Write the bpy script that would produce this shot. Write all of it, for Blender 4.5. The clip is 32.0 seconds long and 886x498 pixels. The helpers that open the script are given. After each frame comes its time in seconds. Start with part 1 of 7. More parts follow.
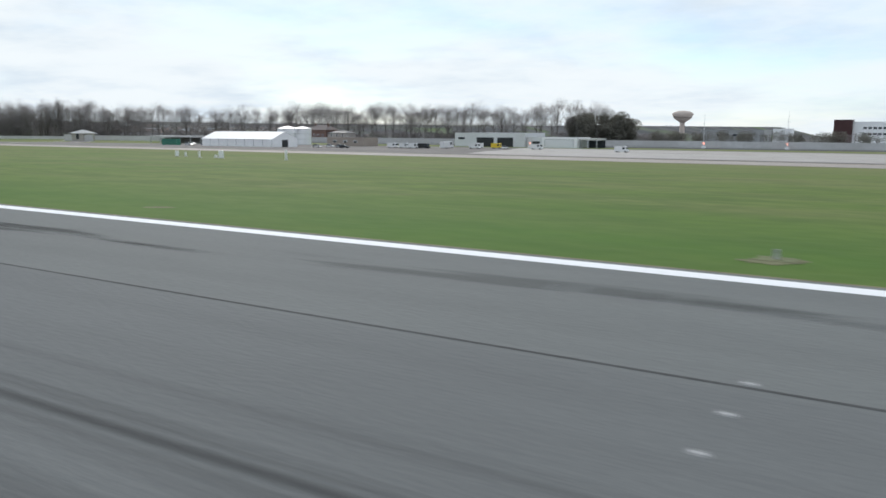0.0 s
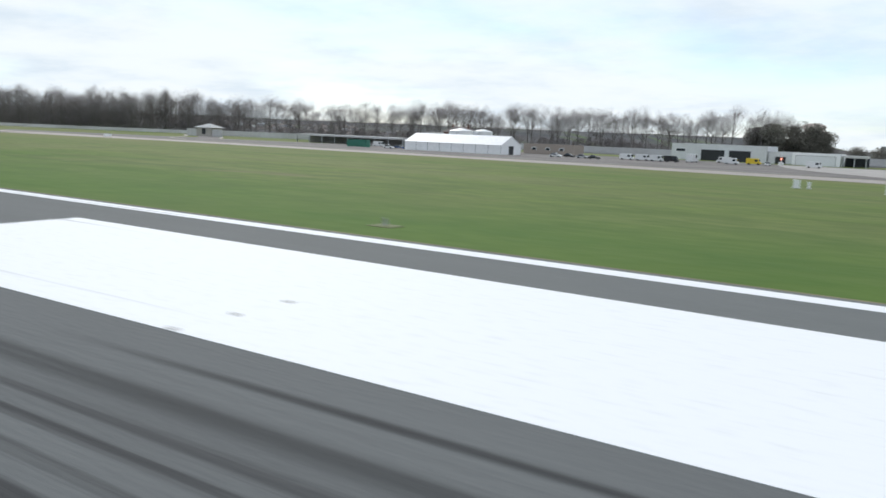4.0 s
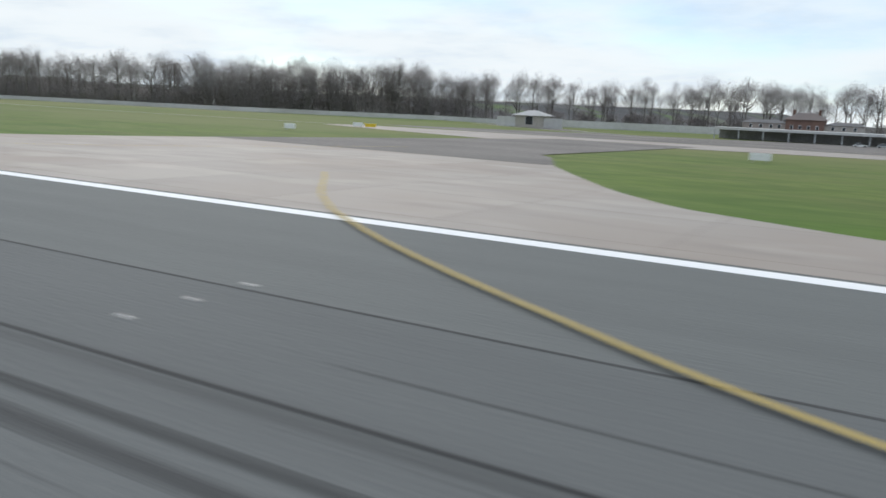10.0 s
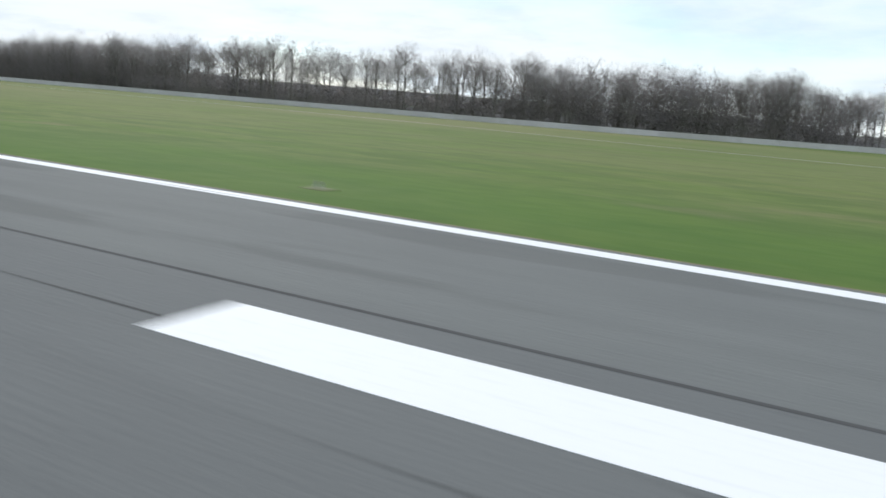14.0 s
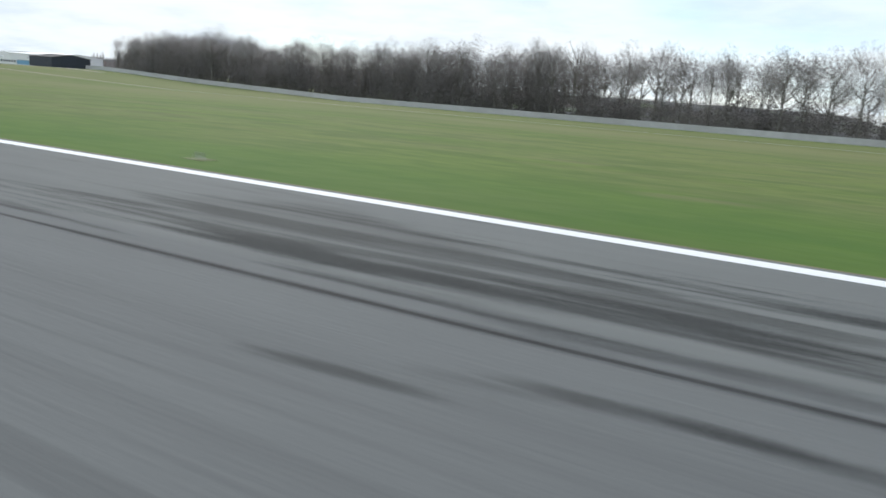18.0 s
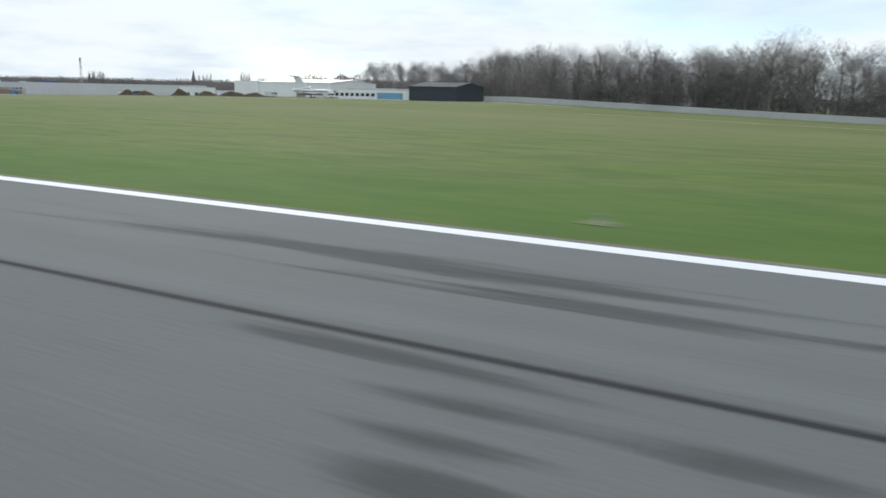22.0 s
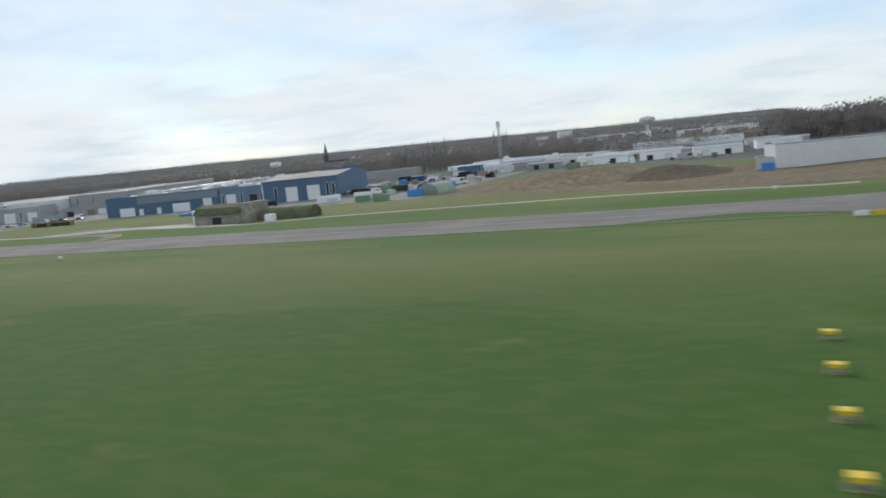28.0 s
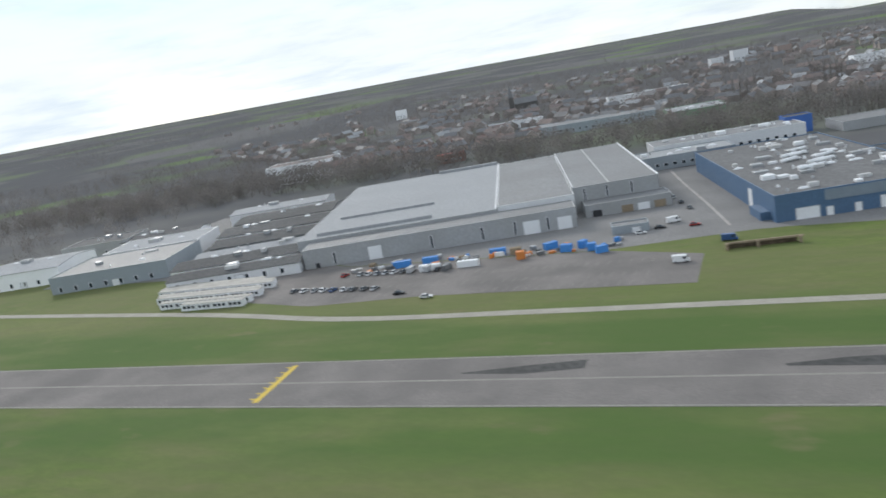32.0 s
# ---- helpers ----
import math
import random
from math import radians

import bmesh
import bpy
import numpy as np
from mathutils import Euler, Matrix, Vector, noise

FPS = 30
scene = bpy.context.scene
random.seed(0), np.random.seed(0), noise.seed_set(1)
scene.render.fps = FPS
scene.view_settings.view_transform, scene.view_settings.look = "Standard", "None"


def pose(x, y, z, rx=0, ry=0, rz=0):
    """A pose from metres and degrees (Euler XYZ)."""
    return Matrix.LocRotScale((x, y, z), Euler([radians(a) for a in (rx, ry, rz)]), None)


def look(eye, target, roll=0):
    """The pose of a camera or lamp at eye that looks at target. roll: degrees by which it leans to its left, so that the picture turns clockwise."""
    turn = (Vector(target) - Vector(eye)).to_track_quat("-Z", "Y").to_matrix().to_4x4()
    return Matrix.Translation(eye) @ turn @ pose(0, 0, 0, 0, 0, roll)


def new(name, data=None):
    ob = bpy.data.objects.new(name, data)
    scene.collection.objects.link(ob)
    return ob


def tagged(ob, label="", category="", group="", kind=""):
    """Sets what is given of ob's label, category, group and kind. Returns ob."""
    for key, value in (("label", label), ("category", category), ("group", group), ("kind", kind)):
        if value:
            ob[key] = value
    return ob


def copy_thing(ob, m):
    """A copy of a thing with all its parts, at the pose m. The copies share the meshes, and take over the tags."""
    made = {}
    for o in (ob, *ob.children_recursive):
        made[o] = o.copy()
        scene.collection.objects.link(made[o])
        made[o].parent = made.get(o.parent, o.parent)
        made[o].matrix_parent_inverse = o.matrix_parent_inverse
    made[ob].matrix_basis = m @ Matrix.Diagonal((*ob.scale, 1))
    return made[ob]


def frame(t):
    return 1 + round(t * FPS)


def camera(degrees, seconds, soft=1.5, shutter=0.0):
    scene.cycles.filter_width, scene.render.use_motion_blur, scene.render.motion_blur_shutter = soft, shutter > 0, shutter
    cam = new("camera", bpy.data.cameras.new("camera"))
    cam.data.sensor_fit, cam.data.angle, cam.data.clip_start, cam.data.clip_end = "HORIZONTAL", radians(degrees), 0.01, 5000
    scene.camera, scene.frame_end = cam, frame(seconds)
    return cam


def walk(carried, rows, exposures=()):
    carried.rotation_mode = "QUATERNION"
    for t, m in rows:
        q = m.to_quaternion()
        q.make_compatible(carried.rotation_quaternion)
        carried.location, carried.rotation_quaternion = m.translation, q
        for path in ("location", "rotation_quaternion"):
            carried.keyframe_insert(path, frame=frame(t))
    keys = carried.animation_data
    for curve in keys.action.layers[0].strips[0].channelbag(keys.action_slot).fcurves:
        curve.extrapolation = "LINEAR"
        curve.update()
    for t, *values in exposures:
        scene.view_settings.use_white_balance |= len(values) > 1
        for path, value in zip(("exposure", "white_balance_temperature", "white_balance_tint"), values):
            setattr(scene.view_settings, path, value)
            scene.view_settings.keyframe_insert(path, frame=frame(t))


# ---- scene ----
# ---- camera ----
cam = camera(58.81, 32.0, soft=1.6, shutter=0.34)
PATH = [
    (0, -0.00, 0.00, 3.80, 32.02, -8.80, -0.12),
    (0.5, -11.15, 0.03, 3.82, 32.13, -8.70, -0.96),
    (1, -22.87, 0.00, 3.80, 32.10, -8.66, -0.46),
    (1.5, -35.15, 0.01, 3.80, 32.18, -8.66, -0.57),
    (2, -48.00, 0.00, 3.80, 32.49, -8.69, -1.73),
    (2.5, -61.42, 0.03, 3.79, 32.66, -8.67, -1.82),
    (3, -75.46, 0.00, 3.80, 33.04, -8.70, -2.05),
    (3.5, -90.13, -0.01, 3.79, 33.24, -8.71, -2.08),
    (5.5, -155.84, 0.01, 3.81, 32.63, -9.00, -1.46),
    (6, -173.84, 0.00, 3.79, 32.11, -10.90, -0.83),
    (6.5, -192.44, 0.01, 3.81, 31.38, -12.23, -0.35),
    (7, -211.62, 0.00, 3.80, 31.00, -13.06, -0.69),
    (7.5, -231.37, 0.04, 3.77, 31.06, -12.66, -1.06),
    (8, -251.77, 0.10, 3.81, 32.17, -11.24, -2.26),
    (8.5, -272.79, 0.14, 3.78, 32.48, -10.71, -2.80),
    (9, -294.44, 0.20, 3.80, 32.22, -10.33, -2.22),
    (9.5, -316.68, 0.37, 3.78, 30.91, -10.30, -2.31),
    (10, -339.54, 0.55, 3.80, 30.25, -10.62, -2.24),
    (10.5, -362.97, 0.48, 3.79, 29.99, -10.85, -3.08),
    (11, -386.97, 0.42, 3.82, 30.30, -11.05, -3.52),
    (11.5, -411.50, 0.43, 3.79, 30.18, -11.18, -3.57),
    (12, -436.58, 0.45, 3.80, 30.26, -11.28, -3.96),
    (12.5, -462.22, 0.42, 3.80, 30.13, -11.28, -4.34),
    (13, -488.41, 0.38, 3.79, 29.86, -11.00, -4.45),
    (13.5, -515.15, 0.39, 3.81, 29.12, -10.77, -3.99),
    (15.5, -627.41, 0.40, 3.82, 31.03, -11.72, -4.66),
    (16, -656.79, 0.40, 3.76, 31.22, -11.71, -4.79),
    (16.5, -686.73, 0.25, 3.81, 31.37, -11.58, -4.80),
    (17, -717.21, 0.10, 3.80, 31.50, -11.55, -4.46),
    (17.5, -748.24, -0.13, 3.77, 31.42, -11.51, -4.16),
    (18, -779.80, -0.35, 3.80, 31.19, -11.54, -3.93),
    (18.5, -811.90, -0.24, 3.80, 31.11, -11.31, -3.14),
    (19, -844.52, -0.14, 3.74, 31.87, -11.16, -3.27),
    (19.5, -877.67, -0.06, 3.80, 32.00, -11.00, -3.06),
    (20, -911.35, 0.00, 3.80, 32.17, -11.06, -2.46),
    (20.5, -945.57, 0.48, 3.81, 31.97, -10.90, -2.47),
    (21, -980.31, 0.88, 3.70, 31.44, -10.88, -2.68),
    (21.5, -1015.58, 1.15, 3.81, 30.60, -11.05, -1.54),
    (22, -1051.37, 1.36, 3.84, 29.59, -11.25, -1.20),
    (22.5, -1087.67, 1.18, 3.81, 28.52, -11.18, -0.54),
    (23, -1124.46, 1.10, 4.03, 27.45, -11.03, -0.08),
    (23.5, -1161.76, 0.83, 3.81, 27.12, -10.82, -0.28),
    (24, -1199.57, 1.24, 4.37, 27.03, -10.38, 0.64),
    (24.5, -1237.91, 2.07, 4.44, 26.63, -9.83, 1.23),
    (25, -1276.78, 2.88, 4.69, 26.39, -9.10, 1.52),
    (25.5, -1315.66, 3.42, 4.92, 25.71, -6.98, 1.64),
    (27.5, -1468.84, -0.99, 12.90, 23.65, -5.67, 4.03),
    (28, -1506.61, -0.62, 17.48, 23.16, -7.70, 5.85),
    (28.5, -1544.76, -0.38, 19.86, 22.85, -8.60, 6.52),
    (29, -1583.29, -0.14, 22.50, 22.97, -9.44, 6.79),
    (29.5, -1622.20, 0.18, 27.02, 23.03, -9.91, 7.31),
    (30, -1661.49, 0.61, 33.10, 22.98, -10.52, 8.01),
    (30.5, -1701.15, 1.16, 40.68, 22.61, -11.03, 8.22),
    (31, -1741.19, 1.82, 49.57, 22.57, -11.66, 8.75),
    (31.5, -1781.55, 2.61, 59.90, 21.86, -12.53, 9.39),
    (32, -1822.18, 3.49, 70.57, 21.37, -12.92, 10.36),
]
# The run is faster than the camera may go at full size, so the whole place is a scale model: all numbers
# below are true metres, and SCALE shrinks camera path and place alike.
SCALE = 0.472
walk(cam, [(t, pose(x * SCALE, y * SCALE, z * SCALE, 90 + p, r, w)) for t, x, y, z, w, p, r in PATH],
     exposures=[(0, -0.1), (2, -0.12), (3, -0.04), (5.5, -0.2), (6.2, -0.32), (7, -0.12), (8, -0.45), (8.5, -0.25), (9, -0.1), (10, -0.12), (11, -0.36), (12, -0.15), (13, 0.0),
                (16, 0.0), (17, -0.12), (18, 0.03), (19, 0.2), (20, 0.14), (21, -0.14), (22.5, -0.04), (24, -0.05), (25, -0.12), (27, -0.16), (28, -0.22), (29, -0.03), (30, 0.0), (32, 0.0)])

# ---- light ----
SUN_AZ, SUN_EL = radians(46), radians(28)        # azimuth turned from +y towards -x
sky_world = bpy.data.worlds.new("overcast_sky")
scene.world = sky_world
sky_world.use_nodes = True
wn, wl = sky_world.node_tree.nodes, sky_world.node_tree.links
wn.clear()
w_out = wn.new("ShaderNodeOutputWorld")
w_bg = wn.new("ShaderNodeBackground")
w_sky = wn.new("ShaderNodeTexSky")
w_sky.sky_type = "NISHITA"
w_sky.sun_disc = False
w_sky.sun_elevation = SUN_EL
w_sky.sun_rotation = -SUN_AZ
w_sky.dust_density, w_sky.ozone_density = 0.2, 3.0
w_gain = wn.new("ShaderNodeVectorMath")
w_gain.operation = "MULTIPLY"
w_gain.inputs[1].default_value = (0.105, 0.120, 0.142)
wl.new(w_sky.outputs[0], w_gain.inputs[0])
w_tc = wn.new("ShaderNodeTexCoord")
w_sep = wn.new("ShaderNodeSeparateXYZ")
wl.new(w_tc.outputs["Generated"], w_sep.inputs[0])
# the cloud deck is a flat layer: directions divided by their height
w_h = wn.new("ShaderNodeMath")
w_h.operation = "MAXIMUM"
w_h.inputs[1].default_value = 0.0
wl.new(w_sep.outputs["Z"], w_h.inputs[0])
w_h2 = wn.new("ShaderNodeMath")
w_h2.operation = "ADD"
w_h2.inputs[1].default_value = 0.14
wl.new(w_h.outputs[0], w_h2.inputs[0])
w_deck = wn.new("ShaderNodeVectorMath")
w_deck.operation = "DIVIDE"
w_cmb = wn.new("ShaderNodeCombineXYZ")
for k in range(3):
    wl.new(w_h2.outputs[0], w_cmb.inputs[k])
wl.new(w_tc.outputs["Generated"], w_deck.inputs[0])
wl.new(w_cmb.outputs[0], w_deck.inputs[1])


def world_noise(scale, detail, rough, lo, hi):
    n = wn.new("ShaderNodeTexNoise")
    n.inputs["Scale"].default_value, n.inputs["Detail"].default_value, n.inputs["Roughness"].default_value = scale, detail, rough
    wl.new(w_deck.outputs[0], n.inputs["Vector"])
    r = wn.new("ShaderNodeMapRange")
    r.interpolation_type = "SMOOTHSTEP"
    r.inputs["From Min"].default_value, r.inputs["From Max"].default_value = lo, hi
    wl.new(n.outputs["Fac"], r.inputs["Value"])
    return r.outputs[0]


cover = world_noise(0.50, 9, 0.55, 0.16, 0.58)
lumps = world_noise(1.3, 8, 0.6, 0.25, 0.62)
cloud_tone = wn.new("ShaderNodeMix")
cloud_tone.data_type = "RGBA"
cloud_tone.inputs[6].default_value = (0.69, 0.79, 0.885, 1)
cloud_tone.inputs[7].default_value = (0.88, 0.945, 0.985, 1)
wl.new(lumps, cloud_tone.inputs[0])
w_dot = wn.new("ShaderNodeVectorMath")
w_dot.operation = "DOT_PRODUCT"
w_dot.inputs[1].default_value = (-math.sin(SUN_AZ), math.cos(SUN_AZ), 0.35)
wl.new(w_tc.outputs["Generated"], w_dot.inputs[0])
w_thin = wn.new("ShaderNodeMapRange")
w_thin.interpolation_type = "SMOOTHSTEP"
for _k, _v in (("From Min", 0.45), ("From Max", 0.95), ("To Min", 0.88), ("To Max", 1.0)):
    w_thin.inputs[_k].default_value = _v
wl.new(w_dot.outputs["Value"], w_thin.inputs["Value"])
w_cov = wn.new("ShaderNodeMath")
w_cov.operation = "MULTIPLY"
wl.new(cover, w_cov.inputs[0])
wl.new(w_thin.outputs[0], w_cov.inputs[1])
w_mix = wn.new("ShaderNodeMix")
w_mix.data_type = "RGBA"
wl.new(w_cov.outputs[0], w_mix.inputs[0])
wl.new(w_gain.outputs[0], w_mix.inputs[6])
wl.new(cloud_tone.outputs[2], w_mix.inputs[7])
wl.new(w_mix.outputs[2], w_bg.inputs[0])
w_bg.inputs[1].default_value = 1.09
wl.new(w_bg.outputs[0], w_out.inputs[0])

sun = new("sun", bpy.data.lights.new("sun", "SUN"))
sun.data.energy, sun.data.angle, sun.data.color = 1.95, radians(18), (1.0, 0.95, 0.88)
sun_dir = Vector((-math.sin(SUN_AZ) * math.cos(SUN_EL), math.cos(SUN_AZ) * math.cos(SUN_EL), math.sin(SUN_EL)))
sun.matrix_world = look(sun_dir * 400, (0, 0, 0))


# ---- materials ----
def node_mat(name):
    m = bpy.data.materials.new(name)
    m.use_nodes = True
    return m, m.node_tree.nodes, m.node_tree.links, m.node_tree.nodes["Principled BSDF"]


def metres(n, l):
    """The place of a surface point in true metres."""
    v = n.new("ShaderNodeVectorMath")
    v.operation = "SCALE"
    v.inputs["Scale"].default_value = 1 / SCALE
    l.new(n.new("ShaderNodeNewGeometry").outputs["Position"], v.inputs[0])
    return v.outputs[0]


def noise_fac(n, l, scale, stretch=(1, 1, 1), detail=4, lo=0.35, hi=0.65):
    src = metres(n, l)
    mp = n.new("ShaderNodeMapping")
    mp.inputs["Scale"].default_value = stretch
    l.new(src, mp.inputs[0])
    t = n.new("ShaderNodeTexNoise")
    t.inputs["Scale"].default_value, t.inputs["Detail"].default_value = scale, detail
    l.new(mp.outputs[0], t.inputs["Vector"])
    r = n.new("ShaderNodeMapRange")
    r.inputs["From Min"].default_value, r.inputs["From Max"].default_value = lo, hi
    l.new(t.outputs["Fac"], r.inputs["Value"])
    return r.outputs[0]


def blend(n, l, fac, a, b):
    x = n.new("ShaderNodeMix")
    x.data_type = "RGBA"
    if isinstance(fac, float):
        x.inputs[0].default_value = fac
    else:
        l.new(fac, x.inputs[0])
    for i, c in ((6, a), (7, b)):
        if isinstance(c, tuple):
            x.inputs[i].default_value = (*c, 1)
        else:
            l.new(c, x.inputs[i])
    return x.outputs[2]


def times(n, l, a, b):
    x = n.new("ShaderNodeMath")
    x.operation = "MULTIPLY"
    for i, c in ((0, a), (1, b)):
        if isinstance(c, float):
            x.inputs[i].default_value = c
        else:
            l.new(c, x.inputs[i])
    return x.outputs[0]


def relief(n, l, bsdf, fac, strength, dist):
    b = n.new("ShaderNodeBump")
    b.inputs["Strength"].default_value, b.inputs["Distance"].default_value = strength, dist
    l.new(fac, b.inputs["Height"])
    l.new(b.outputs[0], bsdf.inputs["Normal"])


def band(n, l, axis, lo, hi, soft):
    """1 between lo and hi along a world axis, with soft ends."""
    s = n.new("ShaderNodeSeparateXYZ")
    l.new(metres(n, l), s.inputs[0])
    outs = []
    for a, b in ((lo - soft, lo + soft), (hi + soft, hi - soft)):
        r = n.new("ShaderNodeMapRange")
        r.inputs["From Min"].default_value, r.inputs["From Max"].default_value = a, b
        l.new(s.outputs[axis], r.inputs["Value"])
        outs.append(r.outputs[0])
    return times(n, l, *outs)


def surf(name, base, rough=0.8, vary=0.18, fine=2.0, coarse=0.15, bump=0.15, metal=0.0, dirt=None, ribs=0.0, rand=0.0):
    """A plain weathered surface: two scales of tone, an optional dirt colour, optional upright cladding ribs."""
    m, n, l, b = node_mat(name)
    lo = tuple(c * (1 - vary) for c in base)
    hi = tuple(min(1, c * (1 + vary)) for c in base)
    f1, f2 = noise_fac(n, l, fine), noise_fac(n, l, coarse, detail=3)
    col = blend(n, l, f1, lo, hi)
    col = blend(n, l, times(n, l, f2, 0.5), col, dirt or tuple(c * (1 - 1.4 * vary) for c in base))
    if rand:
        oi = n.new("ShaderNodeObjectInfo")
        col = blend(n, l, times(n, l, oi.outputs["Random"], rand), col, dirt or tuple(c * 0.5 for c in base))
    l.new(col, b.inputs["Base Color"])
    b.inputs["Roughness"].default_value, b.inputs["Metallic"].default_value = rough, metal
    if rough > 0.7:
        b.inputs["Specular IOR Level"].default_value = 0.2
    if ribs:
        w = n.new("ShaderNodeTexWave")
        w.wave_type, w.bands_direction = "BANDS", "X"
        w.inputs["Scale"].default_value = ribs
        l.new(metres(n, l), w.inputs["Vector"])
        relief(n, l, b, w.outputs["Fac"], 0.5, 0.05)
    elif bump:
        relief(n, l, b, f1, bump, 0.05)
    return m


def twiggy(m, share):
    """Clumps of fine twigs or leaves pass light on to their far side."""
    n, l = m.node_tree.nodes, m.node_tree.links
    b, out = n["Principled BSDF"], n["Material Output"]
    t = n.new("ShaderNodeBsdfTranslucent")
    l.new(b.inputs["Base Color"].links[0].from_socket, t.inputs["Color"])
    x = n.new("ShaderNodeMixShader")
    x.inputs[0].default_value = share
    l.new(b.outputs[0], x.inputs[1])
    l.new(t.outputs[0], x.inputs[2])
    l.new(x.outputs[0], out.inputs["Surface"])
    return m


def grass_mat():
    m, n, l, b = node_mat("airfield_grass")
    patches = noise_fac(n, l, 0.022, (0.6, 1, 1), 6, 0.36, 0.64)
    mown = noise_fac(n, l, 0.085, (0.45, 1, 1), 7, 0.40, 0.62)
    tuft = noise_fac(n, l, 0.9, (0.7, 1, 1), 8, 0.38, 0.62)
    col = blend(n, l, patches, (0.104, 0.176, 0.034), (0.150, 0.200, 0.050))
    col = blend(n, l, times(n, l, mown, 0.55), col, (0.172, 0.190, 0.074))
    col = blend(n, l, times(n, l, tuft, 0.34), col, (0.064, 0.112, 0.028))
    blotch = noise_fac(n, l, 0.24, (0.5, 1, 1), 8, 0.46, 0.62)
    col = blend(n, l, times(n, l, blotch, 0.42), col, (0.062, 0.108, 0.028))
    dull = noise_fac(n, l, 0.16, (0.4, 1, 1), 8, 0.52, 0.66)
    col = blend(n, l, times(n, l, dull, 0.22), col, (0.150, 0.142, 0.066))
    # drier, yellower turf away from the pavement
    dry = times(n, l, noise_fac(n, l, 0.013, (0.5, 1, 1), 6, 0.30, 0.60), band(n, l, "Y", 95, 420, 50))
    col = blend(n, l, times(n, l, dry, 0.68), col, (0.205, 0.204, 0.096))
    # lusher, darker strip beside the pavement and a damp hollow by the far exit
    col = blend(n, l, times(n, l, band(n, l, "Y", 15, 36, 9), 0.55), col, (0.062, 0.146, 0.022))
    east = times(n, l, noise_fac(n, l, 0.020, (0.8, 1, 1), 6, 0.34, 0.62), band(n, l, "X", -3200, -1330, 120))
    col = blend(n, l, times(n, l, east, 0.55), col, (0.118, 0.138, 0.058))
    wisps = times(n, l, noise_fac(n, l, 0.22, (0.3, 1, 1), 9, 0.47, 0.61), band(n, l, "X", -3200, -1330, 120))
    col = blend(n, l, times(n, l, wisps, 0.42), col, (0.158, 0.156, 0.078))
    damp = times(n, l, noise_fac(n, l, 0.016, (0.7, 1, 1), 4, 0.22, 0.44), times(n, l, band(n, l, "X", -1690, -1450, 40), band(n, l, "Y", 24, 100, 16)))
    col = blend(n, l, times(n, l, damp, 0.64), col, (0.052, 0.106, 0.026))
    lush = n.new("ShaderNodeMath")
    l.new(times(n, l, band(n, l, "X", -1608, -1440, 24), band(n, l, "Y", 14, 78, 22)), lush.inputs[0])
    l.new(times(n, l, noise_fac(n, l, 0.045, (0.45, 1, 1), 9, 0.28, 0.72), 0.75), lush.inputs[1])
    edge = n.new("ShaderNodeMapRange")
    edge.interpolation_type = "SMOOTHSTEP"
    edge.inputs["From Min"].default_value, edge.inputs["From Max"].default_value = 0.80, 1.02
    l.new(lush.outputs[0], edge.inputs["Value"])
    col = blend(n, l, times(n, l, edge.outputs[0], 0.58), col, (0.040, 0.096, 0.018))
    speck = noise_fac(n, l, 0.55, (0.6, 1, 1), 9, 0.44, 0.60)
    col = blend(n, l, times(n, l, times(n, l, speck, band(n, l, "X", -3200, -1330, 120)), 0.24), col, (0.118, 0.142, 0.052))
    # fresher turf along both edges of the east taxiway
    fresh = times(n, l, noise_fac(n, l, 0.05, (0.35, 1, 1), 5, 0.28, 0.55), times(n, l, band(n, l, "X", -2400, -1400, 60), band(n, l, "Y", 122, 214, 8)))
    col = blend(n, l, times(n, l, fresh, 0.65), col, (0.060, 0.125, 0.030))
    bare = noise_fac(n, l, 0.09, (0.6, 1, 1), 6, 0.66, 0.76)
    col = blend(n, l, times(n, l, bare, 0.50), col, (0.21, 0.175, 0.105))
    l.new(col, b.inputs["Base Color"])
    b.inputs["Roughness"].default_value = 0.95
    b.inputs["Specular IOR Level"].default_value = 0.12
    relief(n, l, b, tuft, 0.10, 0.06)
    return m


def hazed_country_mat():
    # fields and woods, their colours lightened and greyed to stand in for haze
    m, n, l, b = node_mat("hazed_country")
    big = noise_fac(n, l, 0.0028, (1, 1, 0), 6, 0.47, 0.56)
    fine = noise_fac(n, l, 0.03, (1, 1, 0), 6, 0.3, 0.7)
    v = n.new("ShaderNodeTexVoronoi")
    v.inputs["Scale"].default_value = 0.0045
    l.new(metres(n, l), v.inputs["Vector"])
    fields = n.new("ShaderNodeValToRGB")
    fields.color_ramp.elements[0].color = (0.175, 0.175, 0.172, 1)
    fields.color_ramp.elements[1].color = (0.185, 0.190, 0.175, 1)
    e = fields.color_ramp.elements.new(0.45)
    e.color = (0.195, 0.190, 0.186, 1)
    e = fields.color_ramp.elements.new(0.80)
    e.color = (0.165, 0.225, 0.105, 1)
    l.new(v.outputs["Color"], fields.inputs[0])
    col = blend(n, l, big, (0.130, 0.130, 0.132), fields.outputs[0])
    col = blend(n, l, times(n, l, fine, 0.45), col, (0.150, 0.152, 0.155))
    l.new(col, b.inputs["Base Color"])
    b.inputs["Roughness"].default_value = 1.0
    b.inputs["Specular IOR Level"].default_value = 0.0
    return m


